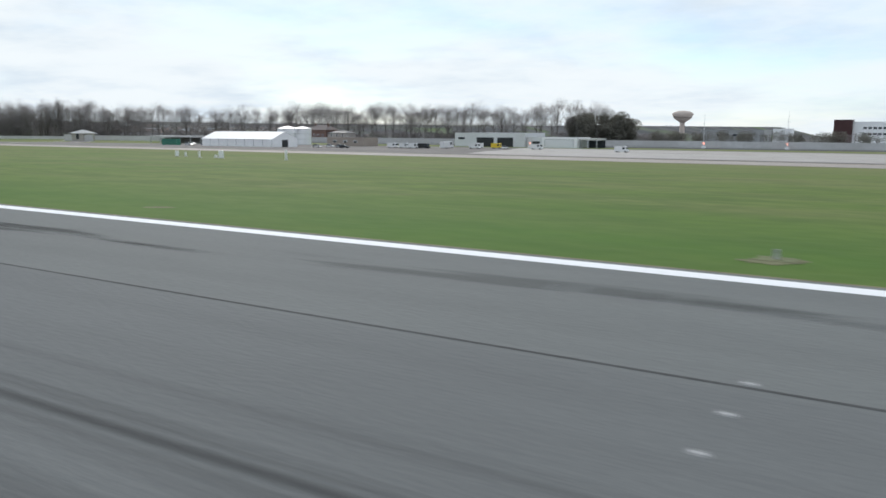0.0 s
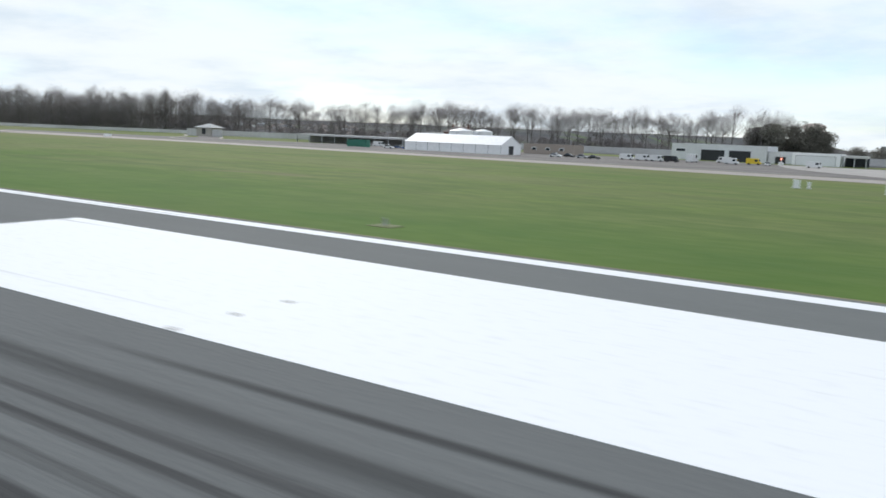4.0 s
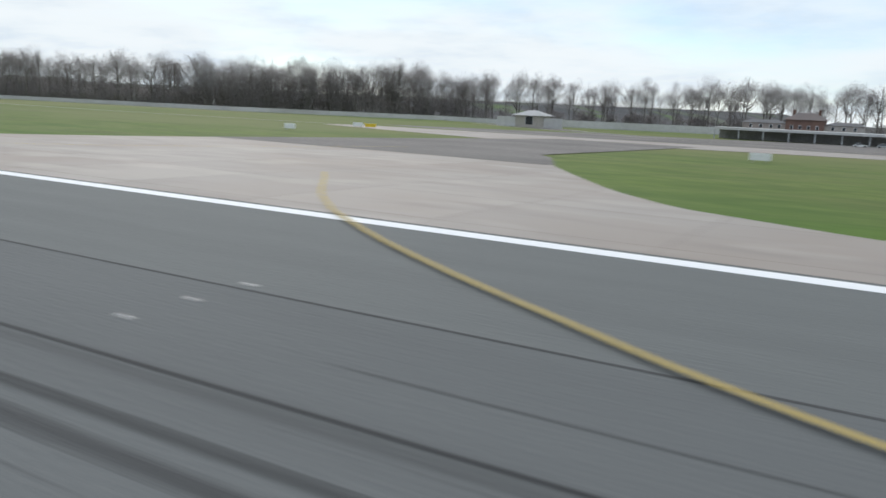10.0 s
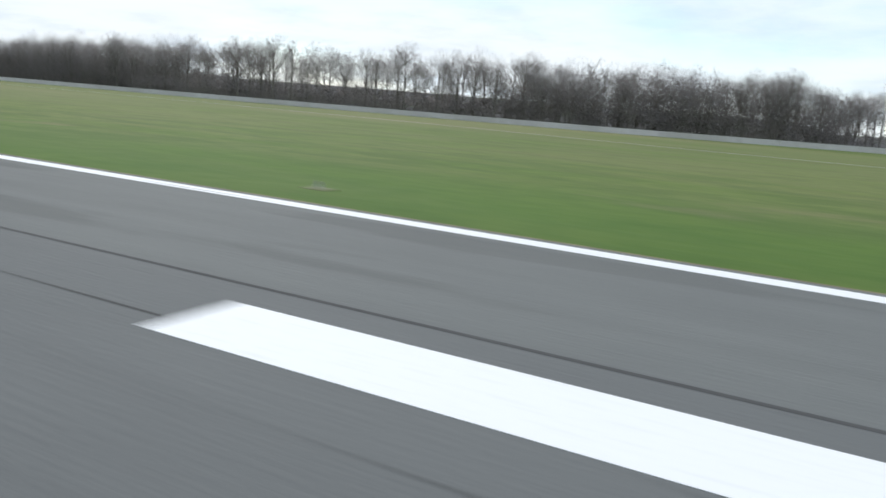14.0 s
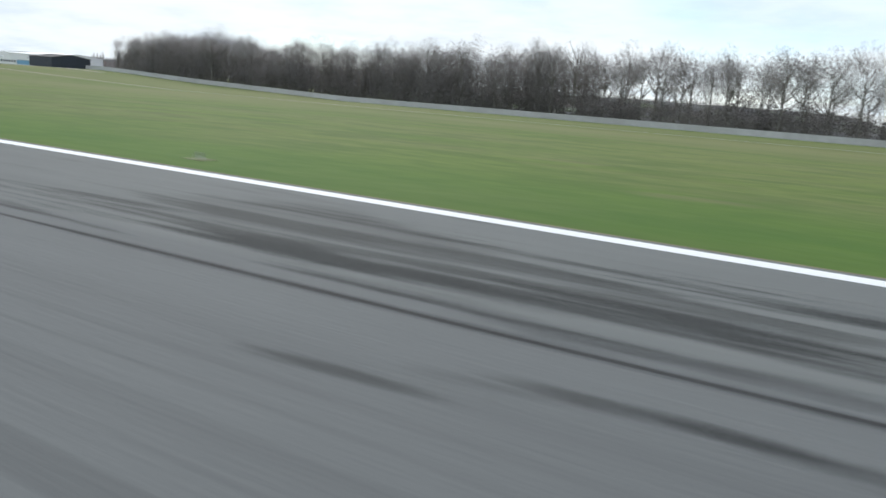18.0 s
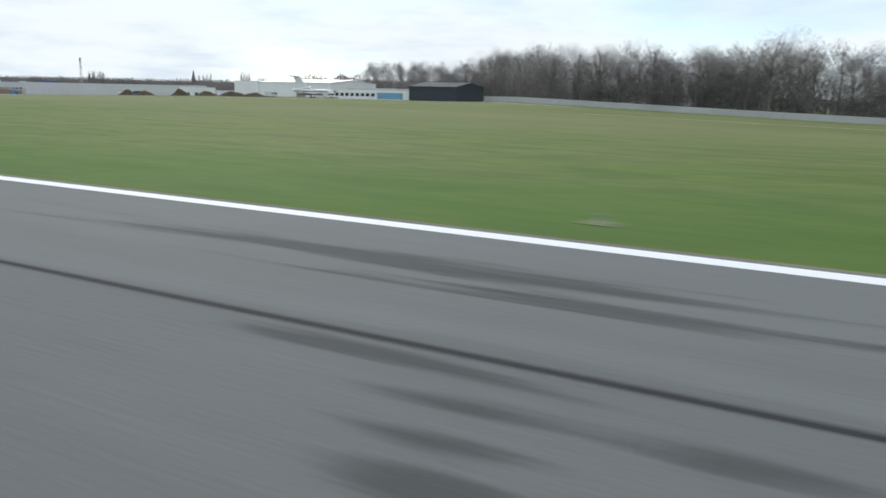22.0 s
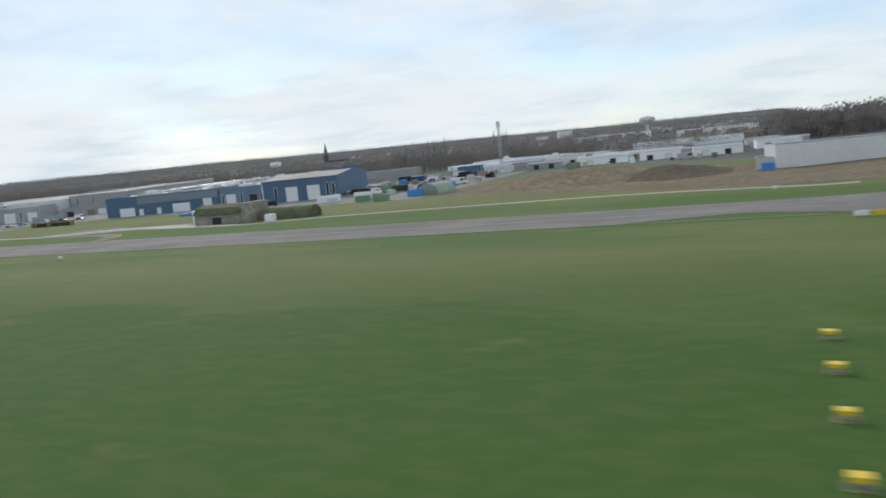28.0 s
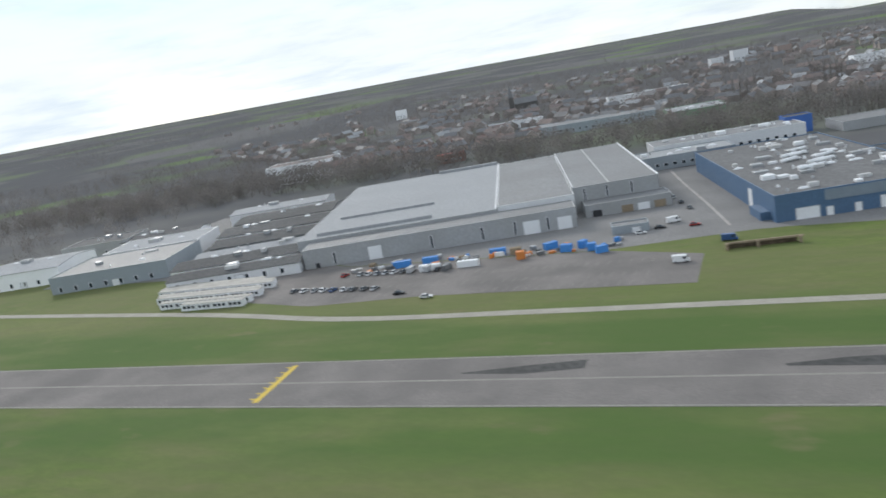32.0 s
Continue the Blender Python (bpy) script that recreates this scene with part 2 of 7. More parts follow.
def runway_mat():
    m, n, l, b = node_mat("runway_asphalt")
    grain = noise_fac(n, l, 9.0, (0.4, 1, 1), 6, 0.3, 0.7)
    cloud = noise_fac(n, l, 0.11, (0.35, 1, 1), 5, 0.35, 0.65)
    mottle = noise_fac(n, l, 0.9, (0.25, 1.2, 1), 6, 0.32, 0.68)
    col = blend(n, l, cloud, (0.158, 0.166, 0.165), (0.186, 0.195, 0.193))
    # the outer paving lane is of another, slightly greener mix
    col = blend(n, l, times(n, l, band(n, l, "Y", 11.7, 60, 0.15), 0.6), col, (0.205, 0.216, 0.207))
    col = blend(n, l, times(n, l, mottle, 0.22), col, (0.128, 0.134, 0.136))
    col = blend(n, l, times(n, l, grain, 0.30), col, (0.11, 0.115, 0.12))
    col = blend(n, l, times(n, l, band(n, l, "X", -330, -120, 45), 0.34), col, (0.098, 0.103, 0.107))
    # worn sealant, only on the older surface further down the runway
    older = band(n, l, "X", -2400, -520, 60)
    seal = times(n, l, noise_fac(n, l, 0.22, (0.30, 1.5, 1), 7, 0.56, 0.62), older)
    col = blend(n, l, times(n, l, times(n, l, seal, band(n, l, "Y", 11.5, 60, 0.8)), 0.45), col, (0.098, 0.102, 0.100))
    # rubber laid down lengthwise by wheels, thickest where they touch down, in broken lengths
    broken = noise_fac(n, l, 0.018, (1.0, 6.0, 1), 4, 0.36, 0.56)
    streak = times(n, l, noise_fac(n, l, 1.7, (0.010, 1.0, 1), 5, 0.50, 0.60), broken)
    streak2 = noise_fac(n, l, 0.45, (0.012, 1.0, 1), 4, 0.44, 0.70)
    touch = band(n, l, "X", -380, 500, 70)
    col = blend(n, l, times(n, l, times(n, l, streak, band(n, l, "Y", -14, 7.2, 1.6)), 0.26), col, (0.060, 0.061, 0.063))
    col = blend(n, l, times(n, l, times(n, l, times(n, l, streak, touch), band(n, l, "Y", -14, 7.3, 0.9)), 0.80), col, (0.042, 0.043, 0.045))
    col = blend(n, l, times(n, l, times(n, l, times(n, l, streak2, touch), band(n, l, "Y", -14, 6.6, 1.2)), 0.55), col, (0.060, 0.061, 0.064))
    col = blend(n, l, times(n, l, times(n, l, streak2, band(n, l, "Y", -30, 18, 3)), 0.14), col, (0.085, 0.086, 0.088))
    l.new(col, b.inputs["Base Color"])
    b.inputs["Roughness"].default_value = 0.9
    b.inputs["Specular IOR Level"].default_value = 0.12
    relief(n, l, b, grain, 0.25, 0.02)
    return m


def mark_mat(name, colour, strength, ragged):
    """A thin film on the pavement that wears off towards its edges: tyre rubber (ragged 0) or sealant in torn patches (ragged 1)."""
    m, n, l, b = node_mat(name)
    uv = n.new("ShaderNodeSeparateXYZ")
    l.new(n.new("ShaderNodeTexCoord").outputs["UV"], uv.inputs[0])

    def hump(axis, soft):
        outs = []
        for a, c in ((0.0, soft), (1.0, 1.0 - soft)):
            r = n.new("ShaderNodeMapRange")
            r.interpolation_type = "SMOOTHSTEP"
            r.inputs["From Min"].default_value, r.inputs["From Max"].default_value = a, c
            l.new(uv.outputs[axis], r.inputs["Value"])
            outs.append(r.outputs[0])
        return times(n, l, *outs)

    shape = times(n, l, hump("X", 0.5 if ragged else 0.2), hump("Y", 0.5 if ragged else 0.5))
    if ragged:
        torn = noise_fac(n, l, 0.80, (0.13, 1.5, 1), 9, 0.30, 0.70)
        add = n.new("ShaderNodeMath")
        l.new(times(n, l, shape, 0.60), add.inputs[0])
        l.new(torn, add.inputs[1])
        r = n.new("ShaderNodeMapRange")
        r.interpolation_type = "SMOOTHSTEP"
        r.inputs["From Min"].default_value, r.inputs["From Max"].default_value = 0.58, 1.10
        l.new(add.outputs[0], r.inputs["Value"])
        keep = n.new("ShaderNodeMapRange")
        keep.inputs["From Max"].default_value = 0.12
        l.new(shape, keep.inputs["Value"])
        alpha = times(n, l, r.outputs[0], keep.outputs[0])
    else:
        alpha = times(n, l, shape, noise_fac(n, l, 0.9, (0.10, 3.0, 1), 5, 0.10, 0.50))
    l.new(blend(n, l, noise_fac(n, l, 5.0), tuple(c * 0.85 for c in colour), tuple(c * 1.15 for c in colour)), b.inputs["Base Color"])
    l.new(times(n, l, alpha, strength), b.inputs["Alpha"])
    b.inputs["Roughness"].default_value = 0.85
    b.inputs["Specular IOR Level"].default_value = 0.12
    return m


def concrete_mat(name, base, joint=7.5):
    m, n, l, b = node_mat(name)
    slab = n.new("ShaderNodeTexBrick")
    slab.offset = 0
    slab.inputs["Scale"].default_value = 1.0
    slab.inputs["Brick Width"].default_value, slab.inputs["Row Height"].default_value = joint, joint
    slab.inputs["Mortar Size"].default_value = 0.035
    slab.inputs["Color1"].default_value = (*base, 1)
    slab.inputs["Color2"].default_value = (*[c * 0.86 for c in base], 1)
    slab.inputs["Mortar"].default_value = (*[c * 0.5 for c in base], 1)
    l.new(metres(n, l), slab.inputs["Vector"])
    stain = noise_fac(n, l, 0.08, (1, 1, 1), 6, 0.4, 0.66)
    grain = noise_fac(n, l, 3.0, (1, 1, 1), 5)
    col = blend(n, l, times(n, l, stain, 0.45), slab.outputs["Color"], (base[0] * 0.72, base[1] * 0.62, base[2] * 0.54))
    # scuffs swept along by turning wheels, and pale rain-washed spots
    scuff = noise_fac(n, l, 0.40, (0.35, 1.2, 1), 7, 0.50, 0.66)
    col = blend(n, l, times(n, l, scuff, 0.38), col, tuple(c * 0.60 for c in base))
    washed = noise_fac(n, l, 0.22, (0.6, 1, 1), 6, 0.52, 0.68)
    col = blend(n, l, times(n, l, washed, 0.40), col, tuple(c * 1.28 for c in base))
    col = blend(n, l, times(n, l, grain, 0.25), col, tuple(c * 0.8 for c in base))
    l.new(col, b.inputs["Base Color"])
    b.inputs["Roughness"].default_value = 0.85
    return m


def paint_mat(name, base, worn=0.35):
    m, n, l, b = node_mat(name)
    rub = noise_fac(n, l, 1.2, (0.02, 1.4, 1), 5, 0.625, 0.67)
    chip = noise_fac(n, l, 6.0, (0.4, 1, 1), 5, 0.55, 0.75)
    rub = times(n, l, rub, noise_fac(n, l, 0.05, (1, 4, 1), 3, 0.40, 0.60))
    col = blend(n, l, times(n, l, rub, worn), base, (0.22, 0.22, 0.22))
    col = blend(n, l, times(n, l, chip, 0.18), col, (0.35, 0.35, 0.34))
    l.new(col, b.inputs["Base Color"])
    b.inputs["Roughness"].default_value = 0.8
    b.inputs["Specular IOR Level"].default_value = 0.2
    return m


GRASS, COUNTRY, RUNWAY = grass_mat(), hazed_country_mat(), runway_mat()
CONCRETE = concrete_mat("exit_concrete", (0.39, 0.352, 0.32))
APRON_PALE = concrete_mat("pale_apron_concrete", (0.42, 0.40, 0.38))
ASPHALT = surf("taxiway_asphalt", (0.225, 0.208, 0.196), 0.95, 0.2, 3, 0.05, dirt=(0.10, 0.096, 0.093))
GRAVEL = surf("gravel_path", (0.38, 0.36, 0.31), 0.95, 0.2, 3, 0.2)
ROUGH_WEEDS = surf("dry_weeds_on_earth", (0.190, 0.150, 0.100), 1.0, 0.35, 0.4, 0.06, bump=0.4, dirt=(0.120, 0.092, 0.062))
BARE_EARTH = surf("bare_earth", (0.105, 0.078, 0.058), 1.0, 0.35, 0.5, 0.06, bump=0.5, dirt=(0.085, 0.08, 0.045))
DRY_TRACK = surf("worn_turf_track", (0.21, 0.19, 0.115), 1.0, 0.25, 1.2, 0.2)
WORN_TURF = surf("thin_worn_turf", (0.165, 0.168, 0.092), 1.0, 0.25, 1.2, 0.2)
RUBBER = [mark_mat("tyre_rubber_" + k, (0.050, 0.051, 0.054), a, 0) for k, a in (("faint", 0.24), ("worn", 0.40), ("thick", 0.60))]
SEALANT = [mark_mat("torn_sealant_" + k, (0.080, 0.083, 0.083), a, 1) for k, a in (("faint", 0.26), ("dark", 0.40))]
SEAM = surf("bitumen_seam", (0.085, 0.087, 0.088), 1.0, 0.2, 4, 0.3, bump=0)
WHITE_LINE = paint_mat("white_runway_paint", (0.88, 0.89, 0.90), 0.6)
YELLOW_LINE = paint_mat("yellow_taxi_paint", (0.62, 0.45, 0.07), 0.3)
WORN_YELLOW = paint_mat("worn_yellow_paint", (0.46, 0.35, 0.12), 0.5)
PALE_LINE = surf("faded_line_paint", (0.30, 0.29, 0.26), 0.8, 0.2)
BARK = surf("winter_bark", (0.23, 0.214, 0.20), 0.95, 0.3, 2.5, 0.4, dirt=(0.13, 0.13, 0.105))
TWIG = twiggy(surf("bare_twigs", (0.33, 0.313, 0.310), 1.0, 0.2, 0.6, 0.05, bump=0, rand=0.35, dirt=(0.23, 0.215, 0.212)), 0.45)
SCRUB = twiggy(surf("dense_scrub_twigs", (0.285, 0.270, 0.266), 1.0, 0.25, 0.5, 0.05, bump=0, rand=0.35, dirt=(0.205, 0.190, 0.185)), 0.42)
EVERGREEN = twiggy(surf("dark_evergreen_leaves", (0.245, 0.236, 0.20), 0.9, 0.3, 0.8, 0.1, bump=0, rand=0.4), 0.30)
BARRIER = surf("barrier_concrete", (0.58, 0.58, 0.58), 0.85, 0.06, 0.6, 0.05, dirt=(0.40, 0.39, 0.37))
WHITE_CLAD = surf("white_cladding", (0.92, 0.925, 0.93), 0.5, 0.03, 1, 0.08, bump=0.03, dirt=(0.84, 0.84, 0.84))
WHITE_FABRIC = surf("white_tent_fabric", (0.88, 0.88, 0.89), 0.6, 0.05, 0.8, 0.1)
GREY_CLAD = surf("light_grey_cladding", (0.40, 0.41, 0.42), 0.5, 0.08, 1, 0.06, ribs=3.0, dirt=(0.32, 0.32, 0.31))
PALE_CLAD = surf("pale_grey_cladding", (0.70, 0.71, 0.72), 0.5, 0.06, 1, 0.06, bump=0.03, dirt=(0.60, 0.60, 0.60))
BLUE_CLAD = surf("blue_cladding", (0.090, 0.165, 0.275), 0.45, 0.10, 1, 0.07, ribs=3.0)
DARK_CLAD = surf("dark_slate_cladding", (0.045, 0.055, 0.075), 0.5, 0.1, 1, 0.06, ribs=3.0)
ROOF_GREY = surf("grey_sheet_roof", (0.225, 0.23, 0.235), 0.65, 0.12, 0.6, 0.03, ribs=1.5, dirt=(0.17, 0.17, 0.17))
ROOF_LIGHT = surf("light_sheet_roof", (0.37, 0.38, 0.39), 0.8, 0.1, 0.6, 0.03, ribs=1.5)
ROOF_FELT = surf("dark_felt_roof", (0.105, 0.108, 0.110), 0.85, 0.25, 0.7, 0.03)
ROOF_TILE = surf("red_brown_tiles", (0.27, 0.195, 0.17), 0.85, 0.25, 2, 0.1, rand=0.8, dirt=(0.19, 0.18, 0.175))
ROOF_SLATE = surf("slate_roof", (0.20, 0.20, 0.205), 0.7, 0.2, 2, 0.1, rand=0.5)
BRICK = surf("red_brick", (0.235, 0.15, 0.125), 0.9, 0.2, 3, 0.2)
HOUSE_WALL = surf("house_render_and_brick", (0.50, 0.47, 0.44), 0.9, 0.2, 2, 0.1, rand=0.8, dirt=(0.30, 0.235, 0.20))
DOOR_WHITE = surf("white_roller_door", (0.78, 0.79, 0.80), 0.5, 0.05)
DOOR_DARK = surf("open_dark_doorway", (0.03, 0.032, 0.035), 0.7, 0.2)
GLASS = surf("window_glass", (0.03, 0.04, 0.05), 0.08, 0.2, bump=0)
STEEL = surf("galvanised_steel", (0.42, 0.43, 0.44), 0.45, 0.1, metal=0.6)
BLACK = surf("black_rubber", (0.02, 0.02, 0.022), 0.7, 0.2)
GREEN_PAINT = surf("green_container_paint", (0.03, 0.19, 0.13), 0.5, 0.12, ribs=4)
YELLOW = surf("yellow_enamel", (0.72, 0.52, 0.03), 0.45, 0.08)
WHITE_PAINT = surf("white_enamel", (0.80, 0.81, 0.82), 0.4, 0.05)
RED_PAINT = surf("red_enamel", (0.50, 0.05, 0.04), 0.45, 0.1)
BLUE_PAINT = surf("bright_blue_paint", (0.06, 0.25, 0.62), 0.45, 0.1)
ORANGE = surf("orange_paint", (0.65, 0.22, 0.05), 0.5, 0.1)
CAMO = surf("olive_camouflage", (0.10, 0.12, 0.065), 0.9, 0.25, 0.5, 0.15, dirt=(0.13, 0.11, 0.075))
TIMBER = surf("weathered_timber", (0.30, 0.24, 0.17), 0.9, 0.2)
GREEN_ROOF = surf("green_cladding", (0.09, 0.30, 0.12), 0.6, 0.12)
CAR_PAINTS = [surf("car_paint_" + k, c, 0.25, 0.05, bump=0) for k, c in
              (("white", (0.75, 0.75, 0.75)), ("silver", (0.42, 0.43, 0.44)), ("black", (0.02, 0.02, 0.022)),
               ("red", (0.32, 0.03, 0.025)), ("blue", (0.04, 0.09, 0.22)), ("grey", (0.14, 0.145, 0.15)))]
LAMP_RED, _n, _l, _b = node_mat("red_orange_lamp")
_b.inputs["Emission Color"].default_value, _b.inputs["Emission Strength"].default_value = (1.0, 0.16, 0.05, 1), 3.0


# ---- builders ----
def mesh_ob(name, bm, mats, parent=None, label="", smooth=False):
    me = bpy.data.meshes.new(name)
    bm.to_mesh(me)
    bm.free()
    for m in (mats if isinstance(mats, (list, tuple)) else [mats]):
        me.materials.append(m)
    if smooth:
        for p in me.polygons:
            p.use_smooth = True
    ob = new(name, me)
    if parent is not None:
        ob.parent = parent
    if label:
        ob["label"] = label
    return ob


def part(name, bm, material, parent, label="", smooth=False):
    return mesh_ob(name, bm, material, parent, label, smooth)


def data_ob(name, verts, faces, mats, parent=None, label="", smooth=False, slots=None):
    me = bpy.data.meshes.new(name)
    me.from_pydata([tuple(v) for v in verts], [], faces)
    for m in (mats if isinstance(mats, (list, tuple)) else [mats]):
        me.materials.append(m)
    if slots is not None:
        me.polygons.foreach_set("material_index", slots)
    if smooth:
        me.polygons.foreach_set("use_smooth", [True] * len(me.polygons))
    me.update()
    ob = new(name, me)
    if parent is not None:
        ob.parent = parent
    if label:
        ob["label"] = label
    return ob


def box(bm, x0, x1, y0, y1, z0, z1, bevel=0.0):
    r = bmesh.ops.create_cube(bm, size=1, matrix=Matrix.LocRotScale(
        ((x0 + x1) / 2, (y0 + y1) / 2, (z0 + z1) / 2), None, (x1 - x0, y1 - y0, z1 - z0)))
    if bevel:
        es = {e for v in r["verts"] for e in v.link_edges}
        bmesh.ops.bevel(bm, geom=list(es), offset=bevel, segments=1, affect="EDGES")


def boxes(*dims):
    bm = bmesh.new()
    for d in dims:
        box(bm, *d)
    return bm


def cyl(bm, x, y, z0, z1, r0, r1=None, seg=16):
    bmesh.ops.create_cone(bm, cap_ends=True, segments=seg, radius1=r0, radius2=r0 if r1 is None else r1, depth=z1 - z0,
                          matrix=Matrix.Translation((x, y, (z0 + z1) / 2)))


def tube(bm, a, b, r0, r1=None, seg=8):
    a, b = Vector(a), Vector(b)
    q = (b - a).to_track_quat("Z", "Y").to_matrix().to_4x4()
    bmesh.ops.create_cone(bm, cap_ends=True, segments=seg, radius1=r0, radius2=r0 if r1 is None else r1,
                          depth=(b - a).length, matrix=Matrix.Translation((a + b) / 2) @ q)


def prism(bm, profile, x0, x1):
    """A profile of (y, z) points drawn out along x."""
    va = [bm.verts.new((x0, y, z)) for y, z in profile]
    vb = [bm.verts.new((x1, y, z)) for y, z in profile]
    k = len(profile)
    for i in range(k):
        bm.faces.new((va[i], va[(i + 1) % k], vb[(i + 1) % k], vb[i]))
    bm.faces.new(va[::-1])
    bm.faces.new(vb)
    bmesh.ops.recalc_face_normals(bm, faces=bm.faces)


def thing(name, x, y, z, rz=0.0, label="", category="", group="", kind=""):
    ob = new(name)
    ob.empty_display_size = 0.5
    ob.matrix_basis = pose(x, y, z, 0, 0, rz)
    return tagged(ob, label, category, group, kind)


# ---- ground ----
SLOPE_X = [-2400, -1650, -1500, -1340, -1180, -1000, -620, -420, 200]
SLOPE_U = [0.0118, 0.0118, 0.0118, 0.000, -0.003, 0.018, 0.018, 0.021, 0.021]


def ground_z(x, y):
    """The field falls gently away from the runway; far off the land rises to low wooded hills."""
    u = float(np.interp(x, SLOPE_X, SLOPE_U))
    z = -0.05 - u * (min(max(y, 24), 300) - 24)
    if y > 620:
        # beyond the line of trees the land drops into a valley
        z -= min(1.0, max(0.0, (x + 1500) / 350)) * min(80.0, (y - 620) * 0.04)
    d = math.hypot(x + 1500, y)
    if d > 1500 and y > 300:
        k = min(1.0, (d - 1500) / 2800)
        k = k * k * (3 - 2 * k) * (0.50 + 0.50 * min(1.0, max(0.0, (-0.1 - (x + 2060) / y) / 0.6))) * min(1.0, max(0.0, (-1050 - x) / 550))
        z += k * (37 + 8 * noise.noise((x * 0.0009, y * 0.0009, 3.1)) + 7 * noise.noise((x * 0.003, y * 0.003, 7.7)))
    return z


def ground():
    gx = [-12000, -9000, -7000, -6200, -5600, -5000, -4500, -4000, -3600, -3200, -2900, -2650] + list(range(-2400, 261, 20)) + [320, 420, 560, 760, 1000, 1400, 1900, 2500, 3000, 4500]
    gy = [-3000, -1500, -700, -300, -100, 0, 24] + list(range(40, 301, 20)) + [301, 330, 370, 420, 480, 560, 660, 780, 920, 1100, 1300, 1550, 1850, 2200, 2600, 3000, 3400, 3800, 4200, 4600, 5200, 6200, 7600, 9500]
    verts = [(x, y, ground_z(x, y)) for y in gy for x in gx]
    w = len(gx)
    faces, slot = [], []
    for j in range(len(gy) - 1):
        for i in range(w - 1):
            faces.append((j * w + i, j * w + i + 1, (j + 1) * w + i + 1, (j + 1) * w + i))
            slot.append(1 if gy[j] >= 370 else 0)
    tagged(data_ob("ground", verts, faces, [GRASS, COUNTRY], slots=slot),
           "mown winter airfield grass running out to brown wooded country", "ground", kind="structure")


def draped(name, rows, mat, lift, label, category, kind="structure", across=8, parent=None):
    """A paved sheet on the ground. rows: (x, near y, far y)."""
    verts, faces = [], []
    for x, a, b in rows:
        ys = [a] + [24 + (b - 24) * k / (across - 1) for k in range(across)] if a < 23.9 and b > 24.1 else [a + (b - a) * k / across for k in range(across + 1)]
        for y in ys:
            verts.append((x, y, ground_z(x, y) + lift))
    w = across + 1
    for i in range(len(rows) - 1):
        for k in range(across):
            faces.append((i * w + k, i * w + k + 1, (i + 1) * w + k + 1, (i + 1) * w + k))
    ob = data_ob(name, verts, faces, mat, parent)
    return tagged(ob, label, category, kind=kind) if parent is None else ob


def between(x0, x1, step, near, far):
    """Rows for draped() from two lists of (x, y), interpolated."""
    n = max(1, int(round(abs(x1 - x0) / step)))
    out = []
    for i in range(n + 1):
        x = x0 + (x1 - x0) * i / n
        ys = [float(np.interp(x, [p[0] for p in e], [p[1] for p in e])) for e in (near, far)]
        out.append((x, ys[0], ys[1]))
    return out


def ribbon(name, pts, width, mat, lift, parent=None, label="", category="", step=4.0):
    """A flat painted or worn band along a line of (x, y) points on the ground."""
    fine = []
    for (xa, ya), (xb, yb) in zip(pts, pts[1:]):
        k = max(1, int(math.hypot(xb - xa, yb - ya) / step))
        fine += [(xa + (xb - xa) * i / k, ya + (yb - ya) * i / k) for i in range(k)]
    fine.append(pts[-1])
    verts, faces = [], []
    for i, (x, y) in enumerate(fine):
        xa, ya = fine[max(0, i - 1)]
        xb, yb = fine[min(len(fine) - 1, i + 1)]
        d = math.hypot(xb - xa, yb - ya) or 1.0
        nx, ny = -(yb - ya) / d * width / 2, (xb - xa) / d * width / 2
        for s in (-1, 1):
            px, py = x + s * nx, y + s * ny
            verts.append((px, py, (0.0 if py < 21.25 else ground_z(px, py)) + lift))
    for i in range(len(fine) - 1):
        faces.append((2 * i, 2 * i + 1, 2 * i + 3, 2 * i + 2))
    ob = data_ob(name, verts, faces, mat, parent)
    return ob if parent is not None else tagged(ob, label, category, kind="structure")


def curve(pts, n=10):
    """Catmull-Rom through the points."""
    out = []
    p = [pts[0]] + list(pts) + [pts[-1]]
    for i in range(1, len(p) - 2):
        for k in range(n):
            t = k / n
            out.append(tuple(0.5 * (2 * b + (c - a) * t + (2 * a - 5 * b + 4 * c - d) * t * t + (3 * b - a - 3 * c + d) * t ** 3)
                             for a, b, c, d in zip(p[i - 1], p[i], p[i + 1], p[i + 2])))
    out.append(tuple(pts[-1]))
    return out


ground()
RX0, RX1 = -2250.0, 420.0
runway = mesh_ob("runway", boxes((RX0, RX1, -24.4, 21.3, -0.4, 0.0)), RUNWAY)
tagged(runway, "grey grooved asphalt runway streaked with tyre rubber", "runway", kind="structure")


def stripe(name, x0, x1, y0, y1, label=""):
    return part(name, boxes((x0, x1, y0, y1, -0.01, 0.006)), WHITE_LINE, runway, label)


stripe("edge_line", RX0, RX1, 20.22, 20.98, "continuous white runway edge line")
stripe("edge_line", RX0, RX1, -23.9, -23.0)
for x in range(-2200, 400, 50):
    stripe("centre_line_dash", x, x + 30, -1.85, -0.95)
stripe("aiming_block", -133, -73, 8.95, 17.15, "broad white aiming point block with rubber scuffs")
for x, x2 in ((-254.5, -254.0), (-403.8, -404.0)):
    stripe("touchdown_bar", x, x + 22.5, 12.25, 14.15, "white touchdown zone bar")
    stripe("touchdown_bar", x2, x2 + 22.5, 8.7, 10.75)
for x, y in ((-552.0, 8.45), (-702.0, 8.45), (-985.6, 8.45), (-1136.8, 8.07)):
    stripe("touchdown_bar", x, x + 22.5, y, y + 2.05)
stripe("touchdown_bar", -1289, -1266.5, 12.1, 14.0)
